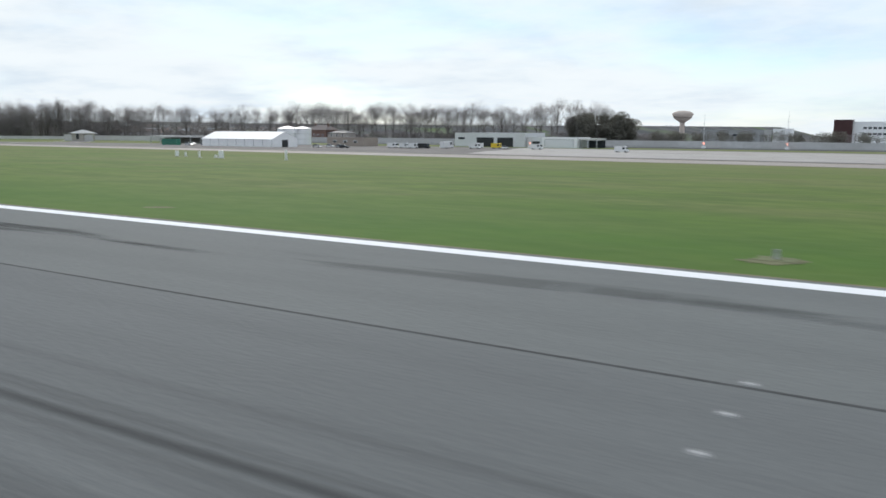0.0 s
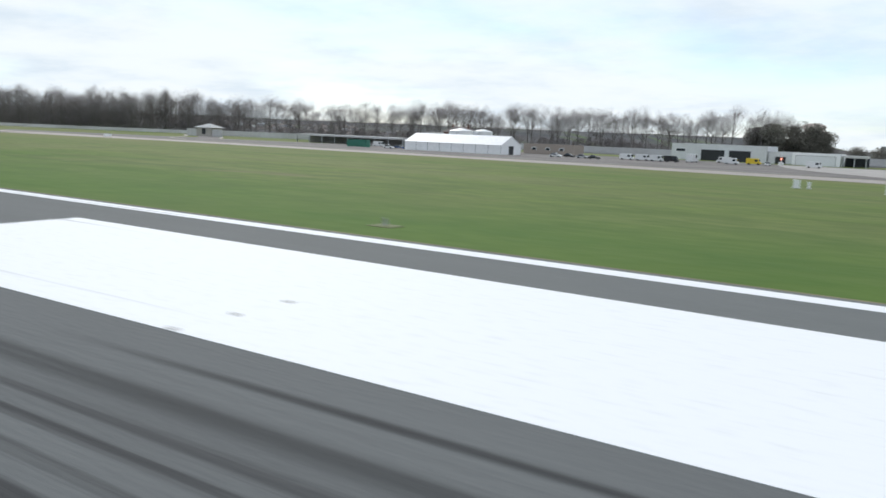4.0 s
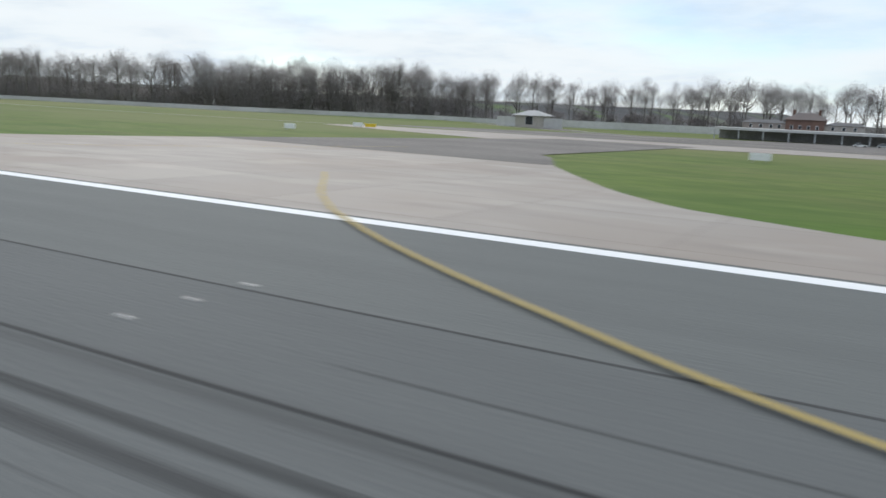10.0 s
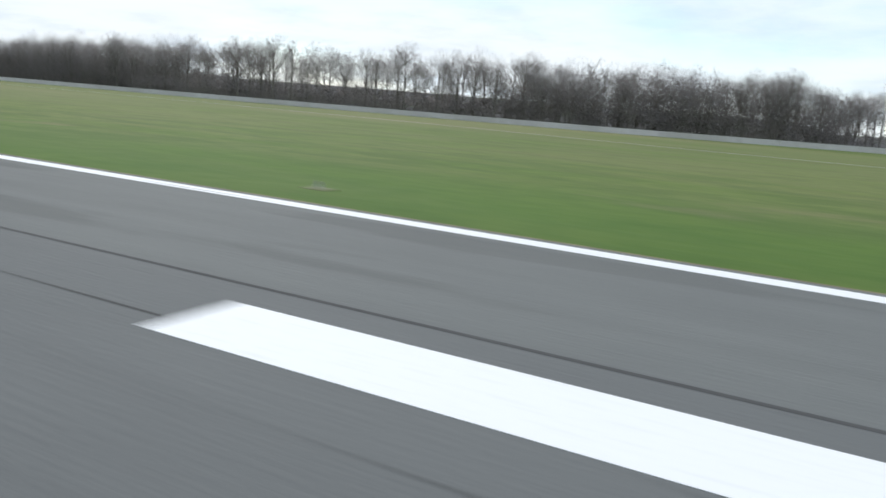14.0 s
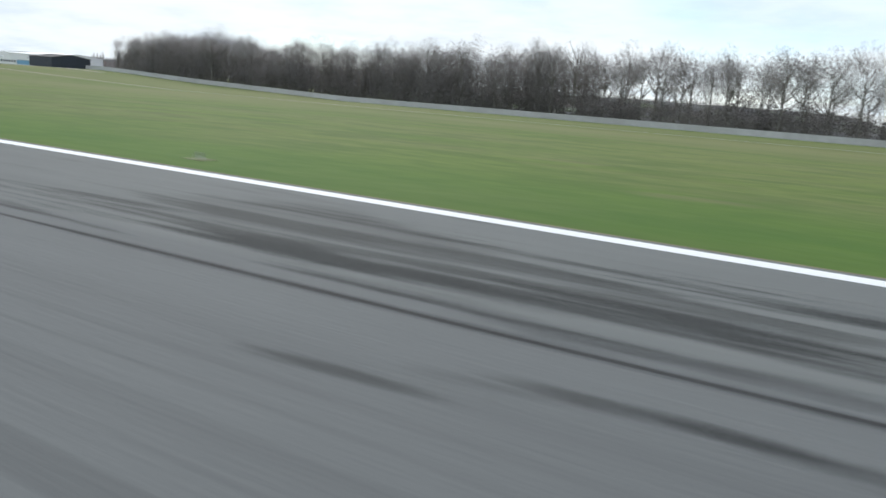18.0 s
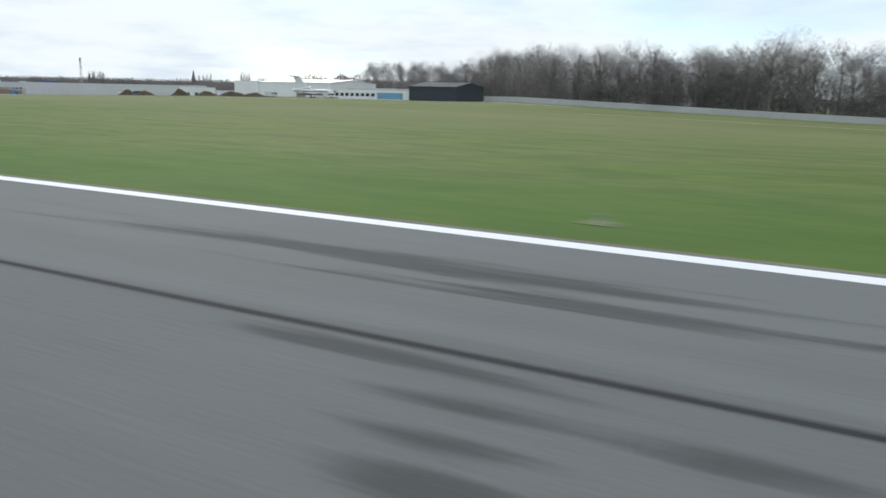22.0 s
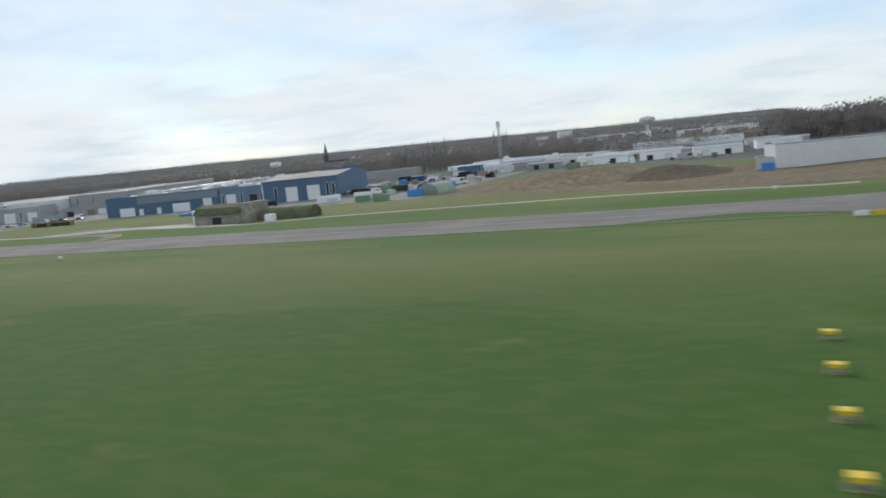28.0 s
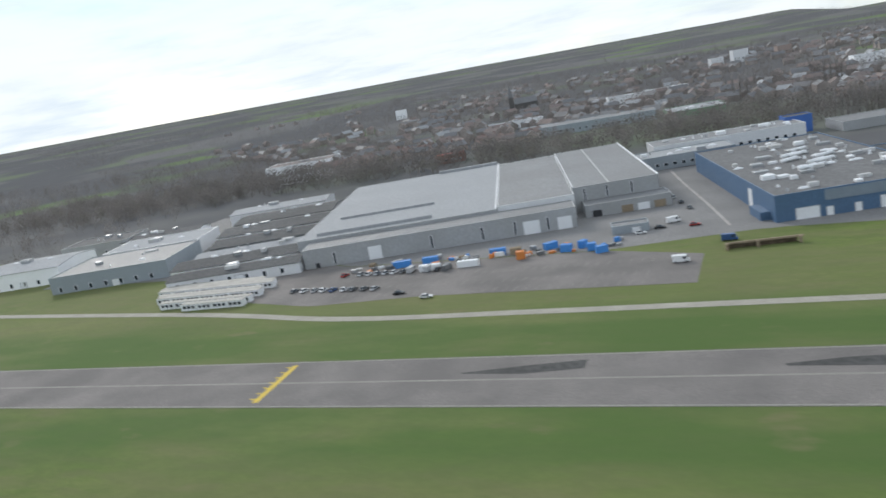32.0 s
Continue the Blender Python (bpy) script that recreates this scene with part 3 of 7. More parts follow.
stripe("touchdown_bar", -1289, -1266.5, 8.75, 10.75)


def film(name, pts, width, mat, label, lift=0.004):
    """A thin worn film along a line of (x, y) points on the pavement, its map running along and across it."""
    verts, faces = [], []
    k = len(pts)
    run = [0.0]
    for (xa, ya), (xb, yb) in zip(pts, pts[1:]):
        run.append(run[-1] + math.hypot(xb - xa, yb - ya))
    for i, (x, y) in enumerate(pts):
        (xa, ya), (xb, yb) = pts[max(0, i - 1)], pts[min(k - 1, i + 1)]
        d = math.hypot(xb - xa, yb - ya) or 1.0
        nx, ny = -(yb - ya) / d * width / 2, (xb - xa) / d * width / 2
        verts += [(x - nx, y - ny, lift), (x + nx, y + ny, lift)]
    faces = [(2 * i, 2 * i + 1, 2 * i + 3, 2 * i + 2) for i in range(k - 1)]
    ob = data_ob(name, verts, faces, mat, runway, label)
    uv = ob.data.uv_layers.new(name="along_across")
    for loop in ob.data.loops:
        v = loop.vertex_index
        uv.data[loop.index].uv = (run[v // 2] / run[-1], v % 2)
    return ob


for pts, w in (([(RX1, 11.9), (-60, 11.85), (-300, 11.68), (-440, 11.74), (-520, 11.55)], 0.11), ([(-520, 11.55), (-660, 11.62), (-724, 11.2), (-786, 10.6), (-850, 10.65), (-918, 10.78), (-987, 11.3), (-1057, 11.33), (-1130, 11.0), (-1205, 10.88), (-1300, 11.3), (RX0, 11.6)], 0.15),
               ([(RX1, -4.2), (RX0, -4.2)], 0.10)):
    ribbon("bitumen_seam", pts, w, SEAM, 0.003, runway, "dark lengthwise paving seam", step=20)


def streak(pts, width, tone):
    film("tyre_mark", curve(pts, 4), width, RUBBER[tone], "dark streak of tyre rubber")


# long streaks of rubber, by stretches of the runway
streak([(-18, 7.9), (-24.6, 8.05), (-32, 8.4), (-36.7, 8.6), (-44, 9.2), (-52, 9.52), (-63.5, 9.7), (-73, 9.78)], 0.26, 1)
streak([(-22, 8.0), (-32, 8.38), (-41, 8.8)], 0.20, 2)
streak([(-26, 7.55), (-36, 7.45), (-48, 7.4)], 0.22, 1)
streak([(-20, 7.3), (-28, 7.33), (-38, 7.0)], 0.22, 1)
streak([(-18, 6.6), (-27, 6.6), (-40, 6.55)], 0.55, 2)
streak([(-56.5, 8.78), (-66, 8.9), (-73, 8.95)], 0.18, 2)
streak([(-56.3, 8.02), (-64, 8.05), (-80, 8.1)], 0.18, 1)
streak([(-48, 7.35), (-56, 7.15), (-64, 6.95), (-80, 6.9)], 0.42, 2)
streak([(-45, 6.3), (-60, 6.28), (-80, 6.4)], 0.7, 1)
streak([(2, 6.1), (-8, 5.9), (-20, 5.8)], 0.4, 1)
streak([(-72, 7.75), (-80, 7.6), (-95, 7.7), (-120, 7.7)], 0.40, 2)
streak([(-74, 6.75), (-90, 6.5), (-130, 6.6)], 0.9, 1)
streak([(-130, 7.5), (-160, 7.55), (-175.5, 7.62), (-190, 7.4)], 0.26, 1)
streak([(-165, 6.95), (-180, 6.94), (-215, 6.8)], 0.32, 2)
streak([(-150, 6.62), (-178, 6.62), (-205, 6.45)], 0.26, 1)
streak([(-150, 6.1), (-180, 6.1), (-230, 6.1)], 0.7, 1)
streak([(-204, 8.18), (-219, 8.18), (-232, 7.95)], 0.13, 1)
streak([(-204, 7.68), (-216, 7.5), (-240, 7.5)], 0.26, 2)
streak([(-204, 6.9), (-220, 6.6), (-240, 6.6)], 0.34, 2)
streak([(-205, 6.1), (-220, 5.95), (-245, 6.0)], 0.7, 2)
streak([(-240, 7.12), (-256, 7.1), (-275, 7.2)], 0.30, 1)
streak([(-240, 6.78), (-258, 6.83), (-280, 6.9)], 0.26, 1)
streak([(-280, 10.25), (-294, 10.2), (-308, 10.05), (-325, 10.0)], 0.09, 1)
streak([(-288, 8.8), (-300, 8.82), (-309, 8.6), (-330, 8.5)], 0.26, 2)
streak([(-295.6, 9.08), (-299, 9.25), (-303, 9.6)], 0.24, 0)
streak([(-280, 7.93), (-296, 7.93), (-306, 7.85), (-330, 7.8)], 0.42, 2)
streak([(-285, 7.1), (-300, 7.1), (-330, 7.0)], 0.4, 1)
streak([(-330, 7.6), (-345, 7.6), (-365, 7.62)], 0.22, 2)
streak([(-338, 9.1), (-347, 9.2)], 0.2, 0)
streak([(-335, 6.2), (-350, 6.2), (-370, 6.3)], 0.4, 1)
streak([(-375, 8.45), (-390, 8.5), (-404, 8.35)], 0.22, 2)
streak([(-430, 9.5), (-441, 8.95), (-452, 8.9)], 0.16, 0)
streak([(-432, 6.5), (-446, 6.35)], 0.4, 0)
streak([(-480, 6.5), (-500, 6.57), (-509, 6.7)], 0.22, 2)
streak([(-481, 9.0), (-496, 8.6)], 0.12, 0)
streak([(-480, 12.85), (-492, 12.73), (-504, 12.4)], 0.18, 1)
streak([(-518, 8.88), (-535, 8.95), (-560, 9.1)], 0.17, 2)
streak([(-515, 7.7), (-526, 8.0), (-545, 8.3)], 0.21, 2)
streak([(-505, 6.6), (-525, 6.7), (-550, 6.9)], 0.2, 1)
streak([(-515, 11.6), (-488, 11.6), (-470, 11.65)], 0.42, 1)
streak([(-640, 11.75), (-664, 11.7), (-676, 11.4)], 0.40, 1)
streak([(-705, 11.35), (-722, 11.2), (-740, 11.0)], 0.22, 1)
streak([(-760, 10.75), (-786, 10.6), (-800, 10.6)], 0.55, 1)
streak([(-820, 10.62), (-845, 10.66), (-875, 10.7)], 0.50, 2)
streak([(-885, 10.7), (-912, 10.85), (-935, 10.9)], 0.34, 2)
streak([(-1040, 11.4), (-1056, 11.32), (-1075, 11.25)], 0.46, 2)
streak([(-1105, 11.0), (-1130, 11.0), (-1160, 10.9)], 0.30, 2)
streak([(-1180, 10.95), (-1205, 10.85), (-1230, 10.95)], 0.42, 2)
for x0, x1, y0, y1, w, tone in ((-16, -2, 17.1, 17.3, 1.3, 0), (-5, 12, 16.9, 16.6, 1.0, 0), (-48, -22, 16.2, 16.6, 1.5, 0), (-36, -20, 16.9, 16.4, 1.2, 1), (-66, -56, 18.0, 18.6, 1.2, 0), (-234, -228, 13.9, 14.6, 1.0, 0),
                                (-504, -484, 16.4, 16.5, 1.3, 1), (-500, -490, 14.6, 14.5, 1.5, 1), (-506, -480, 15.4, 15.6, 2.0, 0), (-672, -652, 12.4, 12.3, 1.6, 0), (-664, -650, 14.6, 14.1, 0.9, 1), (-668, -650, 18.6, 19.7, 1.2, 1), (-660, -650, 10.8, 10.9, 1.0, 1),
                                (-742, -724, 14.3, 14.6, 2.2, 1), (-729, -716, 17.3, 19.0, 0.8, 1), (-728, -724, 8.1, 8.5, 0.8, 0), (-728, -723, 7.0, 7.4, 0.9, 0),
                                (-806, -776, 14.2, 14.6, 5.0, 1), (-798, -774, 12.4, 12.6, 2.4, 1), (-790, -770, 16.6, 16.4, 1.8, 1), (-788, -784, 7.5, 7.8, 0.4, 1), (-785, -780, 8.5, 9.2, 0.7, 1), (-782, -774, 8.8, 9.0, 0.9, 1),
                                (-866, -836, 14.6, 14.4, 2.4, 0), (-860, -838, 17.6, 17.8, 1.4, 0), (-930, -902, 15.8, 16.0, 0.9, 1), (-921, -905, 16.9, 17.8, 0.9, 1), (-912, -902, 12.0, 12.2, 1.0, 1),
                                (-998, -972, 12.2, 12.4, 2.2, 1), (-994, -974, 11.5, 11.6, 1.4, 1), (-990, -974, 14.2, 14.3, 1.2, 1), (-994, -980, 16.4, 16.2, 1.3, 1), (-1074, -1046, 16.3, 16.5, 1.5, 1), (-1064, -1048, 15.0, 15.2, 0.9, 1),
                                (-1057.5, -1053.6, 9.5, 9.65, 0.9, 1), (-1057, -1053.8, 8.35, 8.5, 0.8, 1), (-1056.5, -1053.6, 7.3, 7.8, 0.9, 1), (-1055, -1051, 9.6, 9.45, 0.8, 1), (-1060, -1054, 10.8, 10.9, 0.7, 1),
                                (-1148, -1126, 15.2, 15.8, 1.6, 1), (-1146, -1124, 18.4, 18.6, 1.6, 0), (-1214, -1192, 14.6, 15.6, 1.3, 1), (-1204, -1192, 16.9, 17.5, 1.0, 1), (-1216, -1200, 17.8, 18.0, 1.2, 0), (-1292, -1284, 16.0, 16.3, 0.8, 0)):
    film("sealant_patch", [(x0 + (x1 - x0) * k / 6, y0 + (y1 - y0) * k / 6) for k in range(-1, 8)], w * 1.7, SEALANT[tone], "torn patch of dark sealant", 0.0035)
# rubber scuffs across the broad white block
for pts, w in (([(-73.5, 9.75), (-84, 9.7), (-92, 9.8)], 0.2), ([(-74, 9.3), (-85, 9.3), (-95, 9.4)], 0.28), ([(-73.5, 10.1), (-82, 10.15)], 0.1), ([(-80, 13.5), (-88, 13.9)], 0.10), ([(-82, 14.4), (-88, 14.5)], 0.08), ([(-387, 10.05), (-393, 10.12)], 0.13)):
    film("scuff", pts, w, RUBBER[1], "grey rubber scuff over white paint", 0.010)
ribbon("verge", [(RX0, 21.42), (-447, 21.42)], 0.3, DRY_TRACK, 0.03, label="thin strip of dry earth along the runway edge", category="verge", step=20)
ribbon("verge", [(-314, 21.42), (RX1, 21.42)], 0.3, DRY_TRACK, 0.03, label="thin strip of dry earth along the runway edge", category="verge", step=20)

# exit beside the first stretch
draped("concrete_exit", between(-447, -314, 1.5,
       [(-447, 21.25), (-314, 21.25)],
       [(-447, 21.45), (-443, 21.9), (-440, 23.0), (-436.4, 24.6), (-425, 26.0), (-420, 28.5), (-412.5, 33.4), (-407, 37), (-404, 45), (-402, 60), (-401, 90), (-400, 150), (-372, 150), (-371, 74), (-368, 70), (-363, 58), (-357.5, 48.5), (-352, 39.5), (-347.5, 34), (-341, 30.4), (-332, 26.7), (-324.5, 24.4), (-319.5, 23.2), (-315, 22.0), (-314, 21.5)]),
       CONCRETE, 0.055, "pale concrete exit fanning out from the runway", "taxiway", across=14)
draped("taxiway_neck", between(-402.5, -363, 1.5, [(-402.5, 60), (-378, 58.6), (-363, 57)], [(-402.5, 61), (-401, 90), (-400, 150), (-372, 150), (-371, 74), (-368, 70), (-363, 58.5)]),
       ASPHALT, 0.066, "brown-grey asphalt neck behind the concrete exit", "taxiway", across=14)
NEAR_TAXI = [(-900, 178), (-640, 172), (-480, 160), (-400, 120), (-360, 138), (-300, 152), (-200, 152), (-100, 145), (60, 140), (260, 140)]
FAR_TAXI = [(-900, 181), (-640, 176), (-500, 166), (-430, 172), (-400, 176), (-300, 178), (-200, 177), (260, 166)]
draped("taxiway_west", between(-460, 260, 6.0, NEAR_TAXI, FAR_TAXI), CONCRETE, 0.045, "worn grey concrete taxiway along the grass", "taxiway")
draped("apron", between(-470, 260, 10.0, [(-470, 190), (-430, 174), (-400, 178), (-300, 180), (-200, 179), (260, 168)],
       [(-470, 196), (-430, 270), (-400, 300), (-330, 330), (-100, 345), (260, 330)]), ASPHALT, 0.03, "dark asphalt apron before the sheds", "apron")
draped("pale_apron", between(-165, 260, 8.0, [(-165, 330), (-144, 262), (-115, 196), (-60, 186), (0, 184), (260, 184)], [(-165, 336), (-100, 337), (260, 330)]),
       APRON_PALE, 0.06, "pale concrete stand on the apron", "apron")
ribbon("service_track", curve([(-1120, 196), (-900, 178), (-700, 172), (-570, 150), (-490, 158), (-440, 166)]), 2.6, GRAVEL, 0.05, label="narrow pale service track across the grass", category="track")
ribbon("ramp_road", curve([(-352, 215), (-402, 247), (-456, 300), (-506, 334)]), 13, ASPHALT, 0.04, label="asphalt ramp road climbing to a gap in the wall", category="road")
for _a in ([(-345, 193), (-398, 228), (-470, 294), (-516, 330)], [(-370, 256), (-408, 266), (-452, 304), (-496, 338)]):
    ribbon("ramp_kerb", curve(_a), 1.8, GRAVEL, 0.07, label="pale kerb strip along the ramp road", category="kerb")
ribbon("yellow_lead_line", curve([(-330, 6.8), (-336, 9.2), (-339.3, 10.56), (-342, 11.9), (-344.3, 13.27), (-347.8, 15.41), (-351.7, 18.1), (-355.2, 20.93), (-357.8, 23.5), (-359.7, 25.6), (-362.2, 28.8), (-364.1, 31.3), (-366.6, 34.4)]), 0.17, WORN_YELLOW, 0.09, label="yellow taxi lead-off line", category="marking", step=1.5)
ribbon("yellow_lead_line", curve([(-436, 2), (-422.5, 7.6), (-417, 10.4), (-409, 15.3), (-401.4, 20.2)]), 0.21, YELLOW_LINE, 0.09, label="yellow taxi lead-on line", category="marking", step=1.5)
ribbon("yellow_lead_line", curve([(-401.4, 20.2), (-396.7, 25.7), (-388.6, 40.7), (-384, 70)]), 0.18, WORN_YELLOW, 0.09, label="yellow taxi lead-on line", category="marking", step=1.5)
for x, y, s in ((-506.5, 26.0, 1.0), (-500.2, 24.8, 0.95), (-3.8, 24.4, 0.6), (-31.8, 24.9, 0.45), (-446, 24.4, 0.7), (-465.7, 26.2, 0.8), (-470, 24.9, 0.6), (-440, 26.0, 0.5), (-1474.7, 33.9, 0.8), (-1482, 28.6, 0.8), (-1299.3, 24.6, 0.35), (-1290.6, 23.9, 0.45)):
    a = []
    for i in range(24):
        p, q = 1.7 * math.cos(i * 0.2618) * (1 + 0.5 * noise.noise((x, i * 0.9, 1.0))), 1.0 * math.sin(i * 0.2618) * (1 + 0.6 * noise.noise((y, i * 0.8, 4.0)))
        a.append((x + s * (p * 0.87 - q * 0.5), y + s * (p * 0.5 + q * 0.87)))
    _patch = data_ob("bare_patch", [(px, py, ground_z(px, py) + 0.012) for px, py in a], [tuple(range(24))], WORN_TURF)
    tagged(_patch, "worn patch of bare dry soil in the grass", "soil", "bare patches", "stuff")

# exit and parallel taxiway at the far end
draped("taxiway_east", between(-2400, -1330, 6.0, [(-2400, 149.7), (-1540, 149.7), (-1513, 160), (-1478, 143), (-1469, 131), (-1458, 109), (-1371, 79), (-1355, 104), (-1330, 126)],
       [(-2400, 179.2), (-1560, 179.2), (-1480, 184), (-1420, 182), (-1370, 168), (-1330, 150)]), ASPHALT, 0.05, "grey taxiway with faded lines and oil stains", "taxiway", across=12)
draped("taxiway_exit", between(-1476, -1392, 2.0, [(-1476, 21.3), (-1392, 21.3)], [(-1476, 21.6), (-1473, 28.5), (-1469, 32.6), (-1465, 37), (-1462, 46), (-1460, 110), (-1400, 96), (-1398, 40), (-1392, 21.6)]),
       ASPHALT, 0.058, "asphalt exit from the runway", "taxiway", across=14)
draped("perimeter_road", between(-1334, -1150, 6.0, [(-1334, 130), (-1300, 190), (-1270, 240), (-1200, 262), (-1150, 264)], [(-1334, 146), (-1300, 200), (-1270, 247), (-1200, 268), (-1150, 270)]),
       GRAVEL, 0.05, "pale perimeter road before the white sheds", "road")
ribbon("worn_track", curve([(-1463, 140), (-1464, 118), (-1466.5, 102), (-1464.7, 80), (-1465.6, 63.6), (-1467.4, 52.5), (-1471.9, 43.9), (-1477.2, 39.2), (-1482.4, 36.2), (-1490.4, 32.6), (-1520, 27)]), 2.2, DRY_TRACK, 0.03, label="worn brown wheel track curving round the grass", category="track")
ribbon("worn_track", curve([(-1720, 134.6), (-1690, 136.4), (-1660, 138.2), (-1635, 138.8), (-1608, 137.4), (-1580, 134)]), 0.6, DRY_TRACK, 0.03, label="thin worn line in the turf beside the taxiway", category="track")
for y, w in ((164.4, 0.8), (178.6, 0.6), (150.3, 0.6)):
    ribbon("taxi_line", [(-2400, y), (-1500, y)], w, PALE_LINE, 0.075, label="faded pale line along the taxiway", category="marking", step=20)
DAMP_SEAL = surf("dark_sealed_asphalt", (0.082, 0.082, 0.080), 0.9, 0.25, 0.6, 0.1)
for _lo, _hi in (([(-1896, 168.2), (-1880, 167.4), (-1866, 170.0)], [(-1896, 168.8), (-1880, 172.6), (-1866, 175.4)]), ([(-1823, 169.0), (-1810, 168.4), (-1796, 168.0)], [(-1823, 170.2), (-1810, 173.2), (-1796, 174.0)])):
    draped("sealed_patch", between(_lo[0][0], _lo[-1][0], 2.0, _lo, _hi), DAMP_SEAL, 0.062, "dark resealed patch on the taxiway", "paving")
ribbon("hold_line", [(-1949, 176.5), (-1946.4, 152.5)], 1.7, YELLOW_LINE, 0.085, label="yellow holding position line across the taxiway", category="marking")
ribbon("gravel_path", curve([(-2242.9, 256.2), (-2037.9, 231.7), (-1956.5, 215.9), (-1884.9, 212.9), (-1798.2, 210.6), (-1753.7, 207.2), (-1712.6, 219), (-1672.4, 207.1), (-1634.5, 217.5), (-1548.9, 223.8), (-1500.1, 214.7), (-1490, 214)]), 4.4, GRAVEL, 0.06, label="pale gravel path along the fence line", category="path")
draped("rough_ground", between(-1640, -1440, 4.0, [(-1640, 284), (-1629, 276), (-1573, 252), (-1522, 225), (-1490, 222), (-1440, 226)], [(-1640, 287), (-1632, 330), (-1620, 396), (-1591, 412), (-1550, 362), (-1521, 338), (-1470, 300), (-1440, 262)]),
       ROUGH_WEEDS, 0.04, "rough brown ground of earth and dry weeds", "ground", across=14)
ribbon("concrete_strip", [(-1718, 216.1), (-1672.4, 207.1)], 6.5, APRON_PALE, 0.09, label="pale concrete strip before the shelter", category="paving")
ribbon("loop_road", curve([(-1760, 205), (-1738, 202.5), (-1724, 200), (-1713, 194), (-1707, 186), (-1705, 178)]), 5, ASPHALT, 0.07, label="small asphalt loop joining the taxiway", category="road")
ribbon("path_widening", curve([(-1764, 208.6), (-1738.6, 219.4), (-1718.2, 221.1), (-1703, 221.0)]), 6.0, APRON_PALE, 0.085, label="pale widened stretch of the gravel path", category="path")
ribbon("loop_line", curve([(-1726, 203), (-1713.5, 198.4), (-1706.5, 190.5), (-1703, 180)]), 0.45, YELLOW_LINE, 0.1, label="worn yellow edge line round the loop", category="marking")
draped("old_pad", between(-1766, -1734, 2.0, [(-1766, 211.6), (-1750, 210.5), (-1734, 215.4)], [(-1766, 214), (-1761, 229), (-1751, 235), (-1738, 226), (-1734, 216.5)]), surf("old_pad_asphalt", (0.215, 0.19, 0.165), 0.95, 0.2, 1.5, 0.15), 0.045, "cracked old asphalt pad beside the path", "paving")
for _a in ([(-1872, 432), (-1862, 392), (-1848, 340), (-1838, 300)], [(-1855, 432), (-1846, 394), (-1834, 344), (-1825, 304)]):
    ribbon("lane_kerb", curve(_a), 1.2, APRON_PALE, 0.09, label="pale kerb strip along the works lane", category="kerb")
draped("car_park", between(-2062, -1845, 6.0, [(-2062, 256), (-2040, 250), (-1979, 232), (-1935, 236), (-1845, 232)], [(-2062, 286), (-2010, 296), (-1990, 285), (-1880, 278), (-1845, 264)]),
       ASPHALT, 0.05, "grey asphalt works car park with bay lines", "car park")
draped("works_yard", between(-2180, -1640, 10.0, [(-2180, 292), (-2062, 287), (-2010, 297), (-1990, 286), (-1880, 279), (-1826, 292), (-1740, 284), (-1640, 276)], [(-2180, 450), (-1640, 430)]),
       surf("works_yard_concrete", (0.24, 0.235, 0.23), 0.9, 0.2, 1.5, 0.05), 0.04, "stained concrete works yard", "yard")


